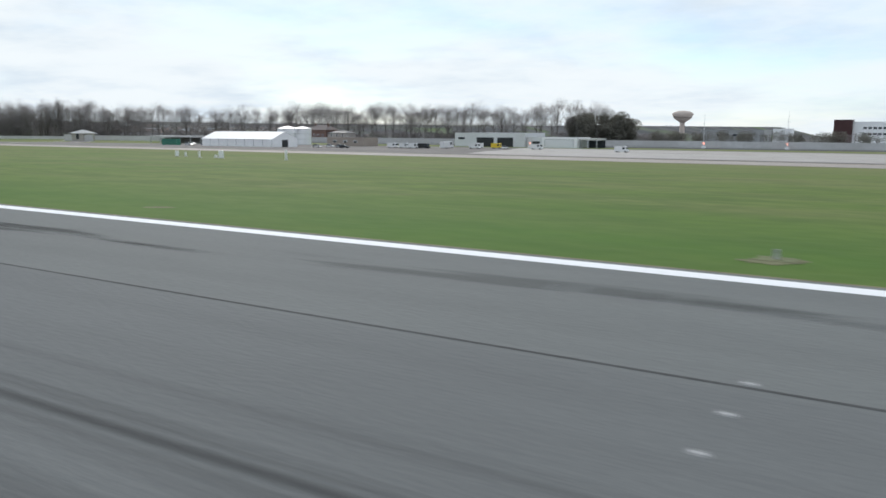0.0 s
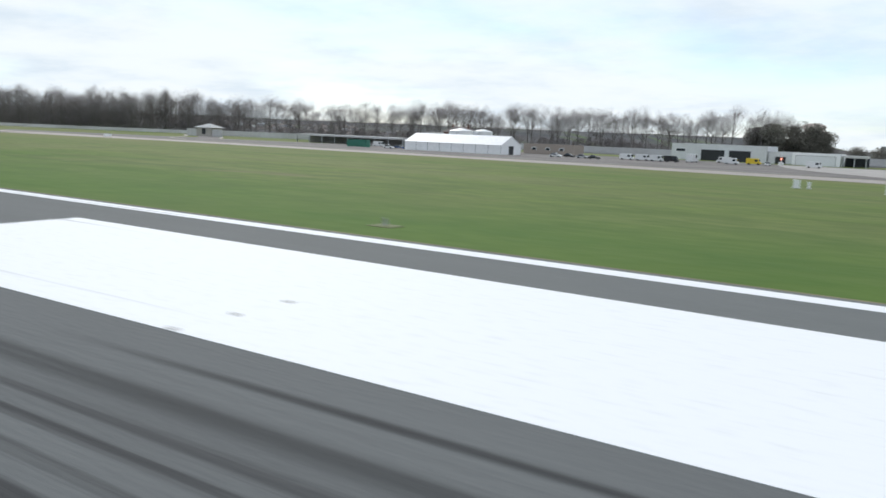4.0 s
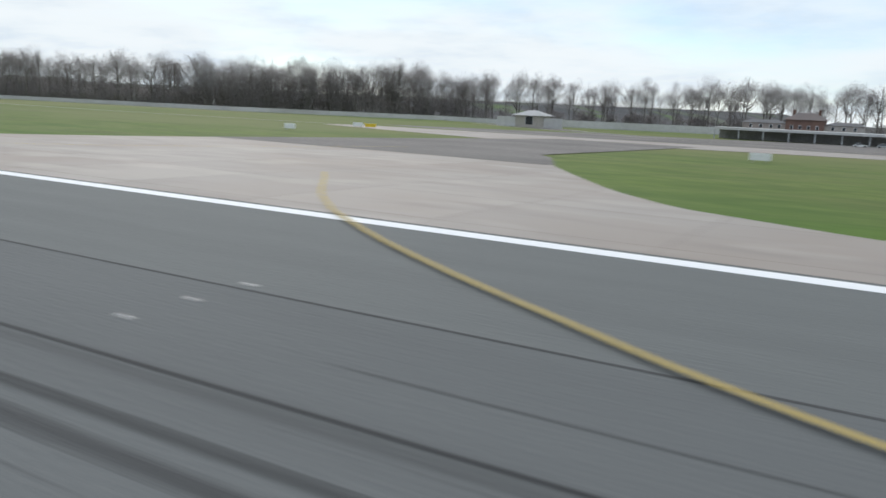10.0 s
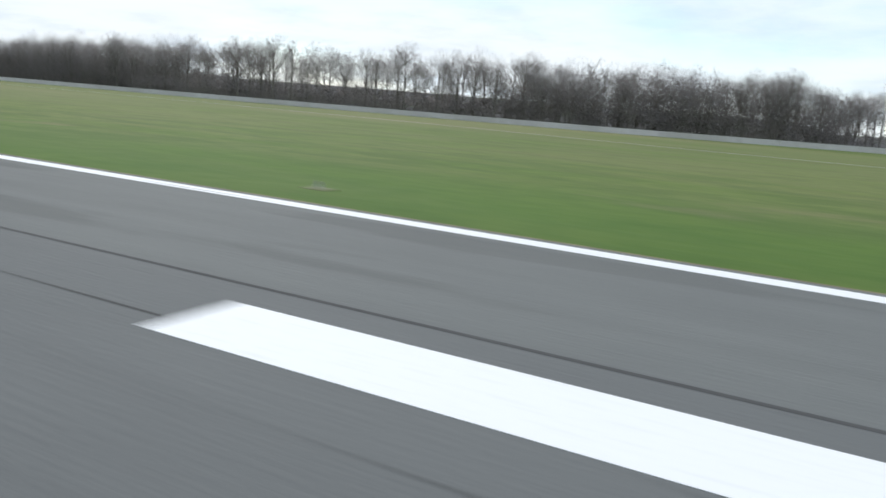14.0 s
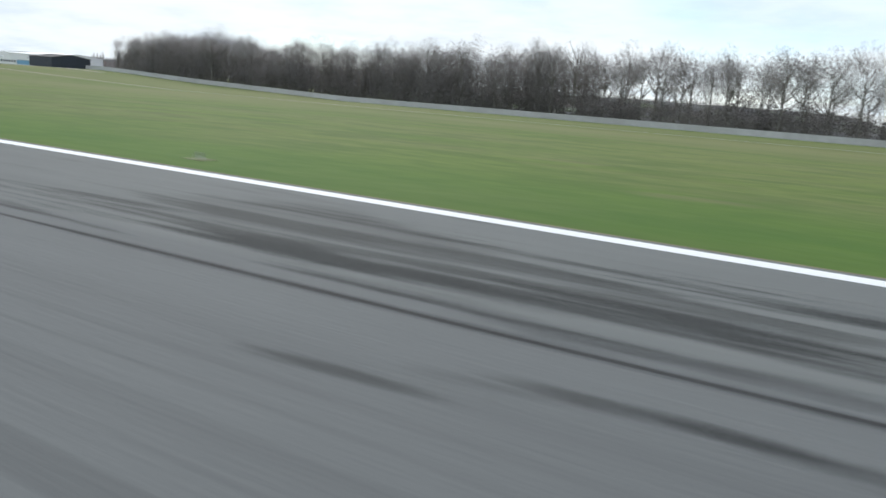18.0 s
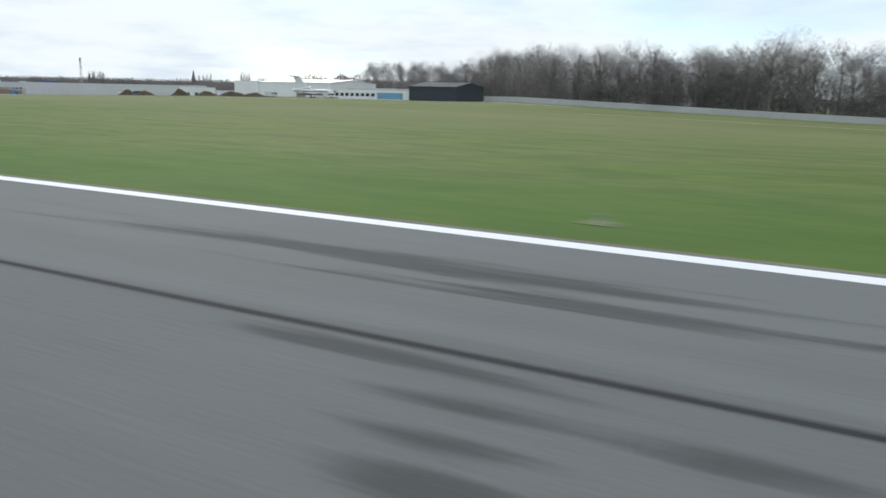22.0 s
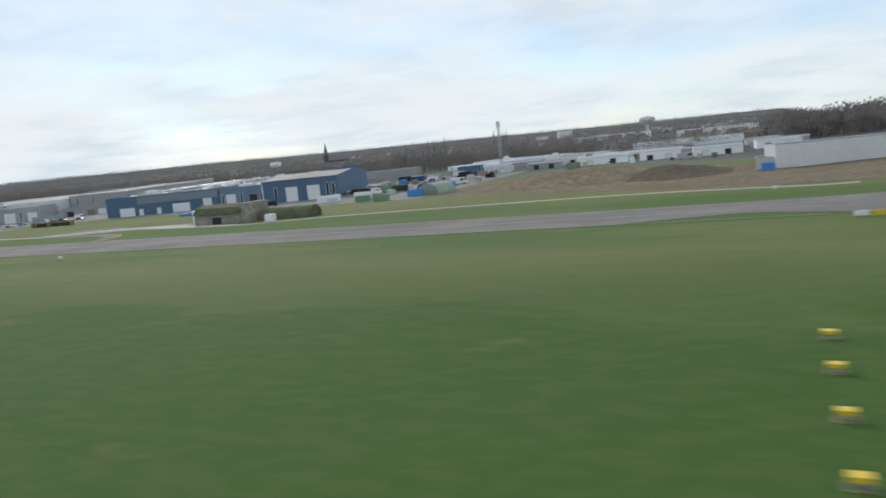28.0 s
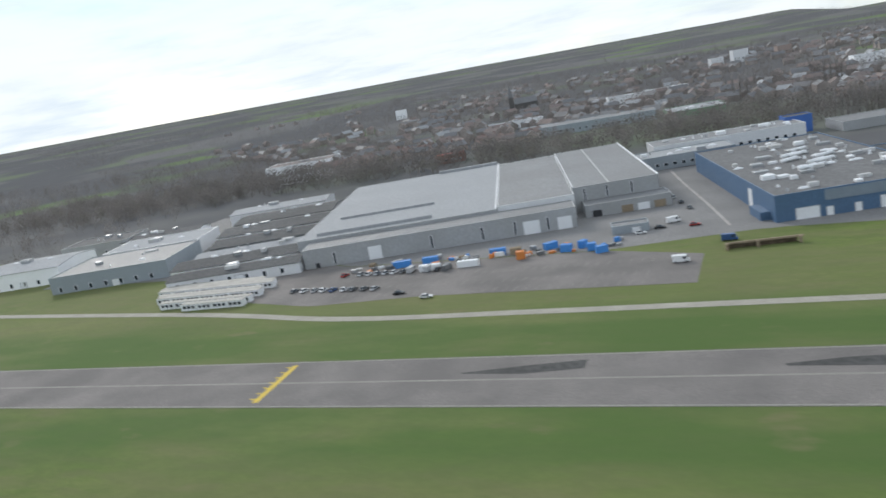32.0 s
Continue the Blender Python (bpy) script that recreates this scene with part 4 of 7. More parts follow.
# ---- trees ----
def grow(seed, height, width, base, limbs, sprays, twigs, stems=1, twig_w=0.05, lean=0.03):
    """Bare-tree geometry: trunk and curved limbs as tubes, and fine twigs filling a rounded crown.
    width: crown width over height; base: height share where the crown begins."""
    rng = random.Random(seed)
    bv, bf, tv, tf = [], [], [], []
    cz, rz_, rx = height * (1 + base) / 2, height * (1 - base) / 2, height * width / 2
    squeeze = [rng.uniform(0.8, 1.2) for _ in range(8)]

    def tube_along(pts, r0, r1, seg):
        s = len(bv)
        k = len(pts)
        for i, p in enumerate(pts):
            d = (pts[min(i + 1, k - 1)] - pts[max(i - 1, 0)]).normalized()
            u = d.orthogonal().normalized()
            w = d.cross(u)
            r = r0 + (r1 - r0) * i / (k - 1)
            for j in range(seg):
                an = 2 * math.pi * j / seg
                bv.append(p + (u * math.cos(an) + w * math.sin(an)) * r)
        for i in range(k - 1):
            for j in range(seg):
                bf.append((s + i * seg + j, s + i * seg + (j + 1) % seg, s + (i + 1) * seg + (j + 1) % seg, s + (i + 1) * seg + j))

    def crown_point(lo, hi):
        d = Vector((rng.gauss(0, 1), rng.gauss(0, 1), rng.gauss(0.15, 1))).normalized()
        k = rng.uniform(lo, hi) * squeeze[int((math.atan2(d.y, d.x) + math.pi) / (2 * math.pi) * 7.99)]
        return Vector((d.x * rx * k, d.y * rx * k, cz + d.z * rz_ * min(k, 1.0)))

    def bow(a, b, up, n):
        c = a.lerp(b, 0.45) + Vector((rng.uniform(-1, 1), rng.uniform(-1, 1), 0)) * (b - a).length * 0.08 + Vector((0, 0, up))
        return [a * (1 - t) ** 2 + c * (2 * t * (1 - t)) + b * t * t for t in [i / n for i in range(n + 1)]]

    def twig(p, d, ln):
        side = d.cross(Vector((rng.uniform(-1, 1), rng.uniform(-1, 1), rng.uniform(-1, 1))))
        if side.length < 1e-4:
            return
        side = side.normalized() * twig_w
        s = len(tv)
        tv.extend((p - side, p + side, p + d * ln))
        tf.append((s, s + 1, s + 2))

    for st in range(stems):
        k = 0.0 if stems == 1 else 1.0
        foot = Vector((rng.uniform(-1, 1) * rx * 0.35 * k, rng.uniform(-1, 1) * rx * 0.35 * k, -0.4))
        head = Vector((foot.x * 1.5 + rng.uniform(-lean, lean) * height, foot.y * 1.5 + rng.uniform(-lean, lean) * height, height * rng.uniform(0.74, 0.86)))
        spine = bow(foot, head, 0, 6)
        tube_along(spine, height * 0.017 / (1 + 0.8 * k), height * 0.0025, 5)
        for i in range(limbs):
            tip = crown_point(0.55, 0.92)
            tip.x += foot.x * 0.8
            tip.y += foot.y * 0.8
            z0 = max(height * base * 0.75, tip.z - height * rng.uniform(0.16, 0.34))
            t0 = min(0.9, max(0.05, (z0 + 0.4) / (head.z + 0.4)))
            start = spine[int(t0 * 6)].lerp(spine[min(6, int(t0 * 6) + 1)], t0 * 6 % 1)
            arm = bow(start, tip, -0.05 * height * rng.random(), 4)
            tube_along(arm, height * 0.0062, height * 0.0020, 3)
            for j in range(sprays):
                q = arm[rng.choice((1, 2, 3, 3, 4, 4))]
                e = q + Vector((rng.gauss(0, 1), rng.gauss(0, 1), rng.gauss(0.45, 0.8))).normalized() * height * rng.uniform(0.06, 0.13)
                tube_along([q, q.lerp(e, 0.5) + Vector((0, 0, 0.1)), e], height * 0.0016, height * 0.0006, 3)
    # the finest twigs, filling the crown towards its rounded outside
    lobes = [(crown_point(0.30, 0.68), rng.uniform(0.30, 0.46)) for _ in range(15)]
    for _ in range(twigs):
        c, k = rng.choice(lobes)
        d = Vector((rng.gauss(0, 1), rng.gauss(0, 1), rng.gauss(0.1, 1))).normalized()
        p = c + Vector((d.x * rx, d.y * rx, d.z * rz_)) * k * rng.random() ** 0.45
        if p.z < 0.2:
            continue
        o = Vector((p.x / rx, p.y / rx, (p.z - cz) / rz_ + 0.35))
        dd = (o.normalized() * 0.8 + Vector((rng.gauss(0, .6), rng.gauss(0, .6), rng.gauss(0.1, .6)))).normalized()
        twig(p, dd, rng.uniform(0.022, 0.048) * height)
    top = sorted(v.z for v in tv)[-12]
    k = height / top
    for v in bv + tv:
        v *= k
    return (bv, bf), (tv, tf)


def tree(name, label, seed, height, mats, *shape, **kw):
    (bv, bf), (tv, tf) = grow(seed, height, *shape, **kw)
    t = thing(name, 0, -60, ground_z(0, -60), 0, label, "tree")
    data_ob("trunk", bv, bf, mats[0], t, smooth=True)
    data_ob("crown", tv, tf, mats[1], t, "open crown of bare twigs")
    return t


def leafy(seed, height, width, count, size):
    """A broad crown of many small leafy sprigs down to the ground, uneven, with gaps."""
    rng = random.Random(seed)
    tv, tf = [], []
    lobes = []
    for _ in range(16):
        d = Vector((rng.gauss(0, 1), rng.gauss(0, 1), rng.gauss(0, 1))).normalized() * rng.uniform(0.2, 0.66)
        lobes.append((Vector((d.x * width / 2, d.y * width / 2, height * (0.47 + 0.5 * d.z))), rng.uniform(0.3, 0.42)))
    for _ in range(count):
        c, r = rng.choice(lobes)
        d = Vector((rng.gauss(0, 1), rng.gauss(0, 1), rng.gauss(0, 1))).normalized()
        p = c + Vector((d.x * width / 2, d.y * width / 2, d.z * height / 2)) * r * rng.random() ** 0.4
        if p.z < 0.2:
            continue
        a = (d + Vector((rng.gauss(0, .6), rng.gauss(0, .6), rng.gauss(0, .6)))).normalized() * size
        b = a.orthogonal().normalized() * size * 0.4
        s = len(tv)
        tv.extend((p - a, p + b, p + a, p - b))
        tf.append((s, s + 1, s + 2, s + 3))
    return tv, tf


TREES = [tree("bare_tree", "tall bare winter tree with a rounded open crown", 11 + i, 27 + 1.2 * (i % 3), (BARK, TWIG), 0.62 + 0.07 * (i % 4), 0.24 + 0.05 * (i % 3), 14, 3, 3300, twig_w=0.036) for i in range(7)]
SLIM = [tree("bare_tree", "slender bare winter tree with a narrow crown", 41 + i, 27, (BARK, TWIG), 0.46, 0.28, 11, 3, 2600, twig_w=0.036) for i in range(3)]
THICK = [tree("scrub_tree", "dense many-stemmed bare scrub tree, grey with twigs", 61 + i, 15, (BARK, SCRUB), 0.95, -0.05, 4, 2, 2000, stems=4, twig_w=0.07) for i in range(3)]
BUSH = [tree("scrub_bush", "low tangled leafless bush under the trees", 81 + i, 8.0, (BARK, SCRUB), 1.5, -0.2, 3, 1, 900, stems=3, twig_w=0.06) for i in range(3)]
EVER = []
for i in range(2):
    _t = thing("evergreen_tree", 0, -60, ground_z(0, -60), 0, "broad dense brownish-green tree, twiggy down to the ground", "tree")
    _bm = bmesh.new()
    cyl(_bm, 0, 0, -0.3, 9, 0.45, 0.15, 7)
    part("trunk", _bm, BARK, _t)
    _v, _f = leafy(91 + i, 19, 20, 9000, 0.42)
    data_ob("crown", _v, _f, EVERGREEN, _t, "dense brownish-green foliage")
    EVER.append(_t)
POPLAR = tree("poplar", "thin columnar leafless poplar", 97, 24, (BARK, TWIG), 0.17, 0.08, 14, 4, 1200)

_used = set()


def plant(src, x, y, size=1.0, rz=None, rng=random):
    m = pose(x, y, ground_z(x, y) - 0.05, 0, 0, rng.uniform(0, 360) if rz is None else rz)
    if src.name not in _used:
        _used.add(src.name)
        t = src
        t.matrix_basis = m
    else:
        t = copy_thing(src, m)
    t.scale = (size * rng.uniform(0.9, 1.1), size * rng.uniform(0.9, 1.1), size)
    return t


LINE_X = [-1230, -1150, -1085, -1000, -850, -790, -700, -640, -600, -536, -445, -300, -100, 150]
LINE_Y = [312, 300, 288, 294, 290, 292, 306, 318, 345, 408, 466, 486, 505, 520]


def tree_line():
    rng = random.Random(5)
    x = -205.0
    while x > -1196:
        y = float(np.interp(x, LINE_X, LINE_Y))
        thin = -560 < x < -200
        wood = x < -900 or -700 < x < -555
        tall = 1.0 if x > -560 else 1.10 * float(np.interp(x, (-1200, -1070, -930), (0.70, 0.86, 1.0)))
        k = rng.random()
        if not thin or k < 0.9:
            plant(rng.choice(TREES if k < 0.88 else SLIM), x, y + rng.uniform(-2, 6), tall * rng.uniform(0.74, 1.06), rng=rng)
        if not thin or rng.random() < 0.85:
            plant(rng.choice(TREES), x + rng.uniform(-4, 4), y + rng.uniform(12, 24), tall * rng.uniform(0.8, 1.05), rng=rng)
        if wood:
            plant(rng.choice(TREES), x + rng.uniform(-5, 5), y + rng.uniform(4, 12), tall * rng.uniform(0.8, 1.0), rng=rng)
            plant(rng.choice(THICK), x + rng.uniform(-3, 3), y + rng.uniform(-2, 5), tall * rng.uniform(0.95, 1.25), rng=rng)
            plant(rng.choice(THICK), x + rng.uniform(-4, 4), y + rng.uniform(12, 26), tall * rng.uniform(1.2, 1.6), rng=rng)
            plant(rng.choice(TREES), x + rng.uniform(-4, 4), y + rng.uniform(26, 44), tall * rng.uniform(0.85, 1.0), rng=rng)
            plant(rng.choice(THICK), x + rng.uniform(-4, 4), y + rng.uniform(30, 44), tall * rng.uniform(1.3, 1.6), rng=rng)
        elif not thin:
            plant(rng.choice(THICK), x + rng.uniform(-4, 4), y + rng.uniform(14, 30), rng.uniform(0.7, 1.1), rng=rng)
        if x < -560:
            plant(rng.choice(BUSH), x + rng.uniform(-3, 3), y + rng.uniform(-3, 10), rng.uniform(1.0, 1.45), rng=rng)
        x -= rng.uniform(5.5, 8.5) if x > -555 else rng.uniform(7.0, 10.5) if -900 < x < -700 else rng.uniform(8.0, 12.0)
    for i in range(3):
        plant(rng.choice(TREES + SLIM), -212 + i * 8, 520 + rng.uniform(-3, 8), rng.uniform(0.8, 0.95), rng=rng)
    plant(rng.choice(EVER), -201, 502, 0.98, rng=rng)
    for dx, dy, s in ((-207, 500, 1.15), (-197, 497, 1.28), (-187, 502, 1.28), (-179, 498, 1.22), (-173, 503, 1.05)):
        plant(rng.choice(EVER), dx, dy, s, rng=rng)
    plant(TREES[2], -1088, 285, 1.0, rng=rng)
    # trees behind the white sheds
    for i in range(12):
        px = -1196 - i * 6 + rng.uniform(-2, 2)
        plant(rng.choice(THICK), px, 345 + rng.uniform(0, 12) + i * 2, 1.6 - i * 0.05, rng=rng)
        plant(rng.choice(TREES), px, 365 + rng.uniform(0, 20) + i * 3, 1.08 - i * 0.018, rng=rng)
    for i in range(15):
        px = -1236 - i * 4.8 + rng.uniform(-2, 2)
        plant(rng.choice(TREES), px, 396 + rng.uniform(0, 22), 1.0 - i * 0.032, rng=rng)
        plant(rng.choice(THICK), px, 392 + rng.uniform(0, 18), 1.2 - i * 0.04, rng=rng)
    for i in range(30):
        px = -1215 - i * 6 + rng.uniform(-3, 3)
        plant(rng.choice(THICK), px, 440 + rng.uniform(0, 50) + i * 2, rng.uniform(0.95, 1.25) - i * 0.012, rng=rng)
        if i % 3 == 0:
            plant(rng.choice(TREES + SLIM), px, 480 + rng.uniform(0, 60) + i * 2, rng.uniform(0.7, 0.85), rng=rng)
    for i in range(12):
        plant(rng.choice(TREES), -1470 + i * 22 + rng.uniform(-5, 5), 600 + rng.uniform(0, 50), rng.uniform(0.5, 0.68), rng=rng)
    # poplar rows and a few round trees on the skyline
    for bx, by, k, step, size in ((-1784, 544, 9, 3.4, 0.98), (-1849, 760, 4, 6.0, 1.15), (-1775, 760, 4, 4.5, 1.2)):
        for i in range(k):
            plant(POPLAR, bx + i * step + rng.uniform(-.5, .5), by + rng.uniform(-2, 2), size * rng.uniform(0.88, 1.0), rng=rng)
    for px in (-1746, -1733, -1712, -1694, -1683, -1655, -1630):
        plant(rng.choice(TREES), px, 755 + rng.uniform(-8, 8), rng.uniform(0.6, 0.78), rng=rng)
    for i in range(13):
        plant(rng.choice(SLIM), -1380 + i * 5 + rng.uniform(-1, 1), 470 + rng.uniform(-3, 3), rng.uniform(0.84, 0.95), rng=rng)


tree_line()


# ---- perimeter wall ----
def barrier(name, pts, height, label):
    """A precast concrete wall in panels between posts, following the ground."""
    root = thing(name, 0, 0, 0, 0, label, "wall", kind="structure")
    fine = []
    for (xa, ya), (xb, yb) in zip(pts, pts[1:]):
        k = max(1, int(math.hypot(xb - xa, yb - ya) / 12))
        fine += [(xa + (xb - xa) * i / k, ya + (yb - ya) * i / k) for i in range(k)]
    fine.append(pts[-1])
    for (xa, ya), (xb, yb) in zip(fine, fine[1:]):
        za, zb = ground_z(xa, ya), ground_z(xb, yb)
        bm = bmesh.new()
        d = Vector((xb - xa, yb - ya, 0)).normalized()
        s = Vector((-d.y, d.x, 0)) * 0.1
        a, b = Vector((xa, ya, 0)) + d * 0.12, Vector((xb, yb, 0)) - d * 0.12
        v = [bm.verts.new(p + s * q + Vector((0, 0, z + h))) for p, z in ((a, za), (b, zb)) for q in (-1, 1) for h in (-0.3, height)]
        bmesh.ops.convex_hull(bm, input=v)
        part("panel", bm, BARRIER, root)
        part("post", boxes((xa - 0.12, xa + 0.12, ya - 0.16, ya + 0.16, za - 0.3, za + height + 0.12)), BARRIER, root)
    return root


WALL_PTS = [(-1196, 290), (-1150, 287), (-1085, 274), (-1000, 280), (-850, 275), (-790, 277), (-700, 288), (-640, 298), (-590, 318), (-540, 345), (-500, 338)]
barrier("perimeter_wall", WALL_PTS, 2.1, "long pale concrete perimeter wall before the trees")
barrier("perimeter_wall", [(-500, 338), (-440, 360), (-380, 385), (-250, 392), (-130, 395), (0, 398), (180, 400)], 3.2, "long pale concrete wall behind the apron buildings")


# ---- buildings ----
def opening(parent, name, x0, x1, z0, z1, mat, face_y, frame_mat=None, side=-1):
    """A door or window in a wall that faces -y (side -1): a leaf set back in a proud frame."""
    d = thing(name, 0, 0, 0)
    for k in ("label", "category"):
        if k in d:
            del d[k]
    d.parent = parent
    lo, hi = sorted((face_y, face_y + side * 0.06))
    part("leaf", boxes((x0, x1, lo, hi, z0, z1)), mat, d)
    f = 0.18
    lo, hi = sorted((face_y, face_y + side * 0.14))
    part("frame", boxes((x0 - f, x0, lo, hi, z0, z1 + f), (x1, x1 + f, lo, hi, z0, z1 + f), (x0, x1, lo, hi, z1, z1 + f)), frame_mat or STEEL, d)
    return d


def hall(name, x0, x1, y0, y1, height, wall, roof, label, rise=0.0, doors=(), windows=(), parapet=0.35, rz=0.0, sink=0.6, base=None, category="building"):
    """A works hall: walls, a flat or gabled roof, doors (x, width, height, material) and windows (x, z, width, height) in the front."""
    cx, cy = (x0 + x1) / 2, (y0 + y1) / 2
    zb = min(ground_z(x, y) for x in (x0, x1) for y in (y0, y1)) if base is None else base
    h = thing(name, cx, cy, zb, rz, label, category)
    w, d = (x1 - x0) / 2, (y1 - y0) / 2
    t = 0.3
    bm = bmesh.new()
    for a in ((-w, w, -d, -d + t), (-w, w, d - t, d), (-w, -w + t, -d + t, d - t), (w - t, w, -d + t, d - t)):
        box(bm, *a, -sink, height)
    if rise:
        for sx in (-w, w - t):
            va = [bm.verts.new((sx + dx, y, z)) for dx in (0, t) for y, z in ((-d, height), (d, height), (0, height + rise))]
            bmesh.ops.convex_hull(bm, input=va)
    part("wall", bm, wall, h)
    bm = bmesh.new()
    if rise:
        e = 0.4
        prism(bm, [(-d - e, height - rise * e / d), (0, height + rise), (d + e, height - rise * e / d), (d + e, height - rise * e / d + 0.25), (0, height + rise + 0.28), (-d - e, height - rise * e / d + 0.25)], -w - e, w + e)
    else:
        box(bm, -w + t, w - t, -d + t, d - t, height - 0.4, height - 0.05)
    part("roof", bm, roof, h)
    if not rise and parapet:
        part("parapet", boxes((-w - .08, w + .08, -d - .08, -d + t + .05, height, height + parapet), (-w - .08, w + .08, d - t - .05, d + .08, height, height + parapet),
                              (-w - .08, -w + t + .05, -d + t + .05, d - t - .05, height, height + parapet), (w - t - .05, w + .08, -d + t + .05, d - t - .05, height, height + parapet)), wall, h, "wall coping")
    for x, dw, dh, m in doors:
        opening(h, "door", x - cx - dw / 2, x - cx + dw / 2, 0.05, dh, m, -d)
    for x, z, ww, wh in windows:
        opening(h, "window", x - cx - ww / 2, x - cx + ww / 2, z, z + wh, GLASS, -d, WHITE_PAINT)
    return h


def span(a, b, n, *rest):
    return [(a + (b - a) * (i + 0.5) / n, *rest) for i in range(n)]


# marquee with its ridge along the apron
def marquee(x0, x1, y0, y1):
    zb = ground_z((x0 + x1) / 2, y0)
    m = thing("marquee", (x0 + x1) / 2, (y0 + y1) / 2, zb, 3, "long white fabric marquee hall with a pitched roof", "marquee")
    w, d = (x1 - x0) / 2, (y1 - y0) / 2
    for y in (-d, d):
        for i in range(8):
            xa = -w + 2 * w * i / 8
            part("side_panel", boxes((xa + .05, xa + 2 * w / 8 - .05, y - .06, y + .06, -0.4, 3.3)), WHITE_FABRIC, m)
    for x in (-w, w):
        bm = bmesh.new()
        prism(bm, [(-d, -0.4), (d, -0.4), (d, 3.3), (0, 6.3), (-d, 3.3)], x - .08, x + .08)
        part("gable", bm, WHITE_FABRIC, m)
    bm = bmesh.new()
    prism(bm, [(-d - .3, 3.2), (0, 6.4), (d + .3, 3.2), (d + .3, 3.35), (0, 6.6), (-d - .3, 3.35)], -w - .2, w + .2)
    part("roof", bm, WHITE_FABRIC, m)
    for i in range(9):
        xa = -w + 2 * w * i / 8
        part("leg", boxes((xa - .08, xa + .08, -d - .14, -d - .02, -0.4, 3.3)), STEEL, m)
    part("entrance", boxes((w + .08, w + .14, -2, 2, -0.3, 3.0)), DOOR_DARK, m, "dark entrance in the gable")
    return m


marquee(-287, -245.5, 251, 268)


def silo(x, y, r, h):
    s = thing("storage_tank", x, y, ground_z(x, y), 0, "white round steel storage tank with a low cone roof", "tank", "white tanks")
    bm = bmesh.new()
    cyl(bm, 0, 0, -0.4, h, r, seg=36)
    part("shell", bm, WHITE_PAINT, s, smooth=False)
    bm = bmesh.new()
    cyl(bm, 0, 0, h, h + r * 0.22, r + .1, 0.6, 36)
    part("roof", bm, WHITE_PAINT, s)
    bm = bmesh.new()
    for z in (h * 0.33, h * 0.66, h - 0.15):
        cyl(bm, 0, 0, z, z + 0.12, r + 0.06, seg=36)
    part("band", bm, STEEL, s)
    bm = bmesh.new()
    for k in range(14):
        an = 3.6 + k * 0.11
        z = h * k / 14
        box(bm, math.cos(an) * (r + .5) - .5, math.cos(an) * (r + .5) + .5, math.sin(an) * (r + .5) - .5, math.sin(an) * (r + .5) + .5, z, z + 0.15)
    part("stair", bm, STEEL, s, "grey stair winding up the tank")


silo(-316.0, 338.5, 6.2, 8.8)
silo(-300.6, 333.5, 4.8, 8.9)
hall("apron_hangar", -214, -173.8, 354, 378, 6.6, PALE_CLAD, ROOF_GREY, "pale grey flat-roofed hangar with two dark doors", doors=[(-196, 9.8, 4.6, DOOR_DARK), (-184.6, 8.8, 4.6, DOOR_DARK)], windows=[(-210, 3.6, 4, 1.1)], base=-5.9)
hall("apron_annex", -173.4, -164, 356, 375, 4.6, PALE_CLAD, ROOF_GREY, "low grey annex beside the hangar", doors=[(-168.5, 4, 2.9, DOOR_DARK)], base=-5.9)
hall("white_store", -163.4, -145.4, 352, 369, 4.6, WHITE_CLAD, ROOF_LIGHT, "low white store with a wide shutter", doors=[(-154.5, 14.8, 3.9, DOOR_WHITE)], base=-5.9)


def canopy(name, x0, x1, y0, y1, height, label, posts, wall=None, base=None):
    zb = ground_z((x0 + x1) / 2, (y0 + y1) / 2) if base is None else base
    c = thing(name, (x0 + x1) / 2, (y0 + y1) / 2, zb, 0, label, "shelter")
    w, d = (x1 - x0) / 2, (y1 - y0) / 2
    part("roof", boxes((-w, w, -d, d, height - 0.9, height)), BARRIER, c, "pale concrete roof slab")
    part("back_wall", boxes((-w, w, d - .4, d, -0.5, height - .9)), wall or DARK_CLAD, c)
    for i in range(posts):
        x = -w + .3 + (2 * w - .6) * i / (posts - 1)
        part("post", boxes((x - .2, x + .2, -d + .2, -d + .6, -0.5, height - .9)), STEEL, c)
    return c


canopy("open_canopy", -145, -136, 354, 365, 4.6, "open concrete canopy beside the white store", 3, base=-5.9)
canopy("long_shelter", -402, -332, 311, 322, 4.4, "long low open-fronted shelter with a pale roof edge", 9, surf("shelter_back_wall", (0.32, 0.31, 0.30), 0.9, 0.2))
hall("concrete_store", -270, -246, 318, 330, 4.0, surf("tan_block_wall", (0.36, 0.31, 0.27), 0.9, 0.1), ROOF_FELT, "low tan blockwork store by the apron", windows=span(-268, -248, 3, 1.8, 2, 1.0))


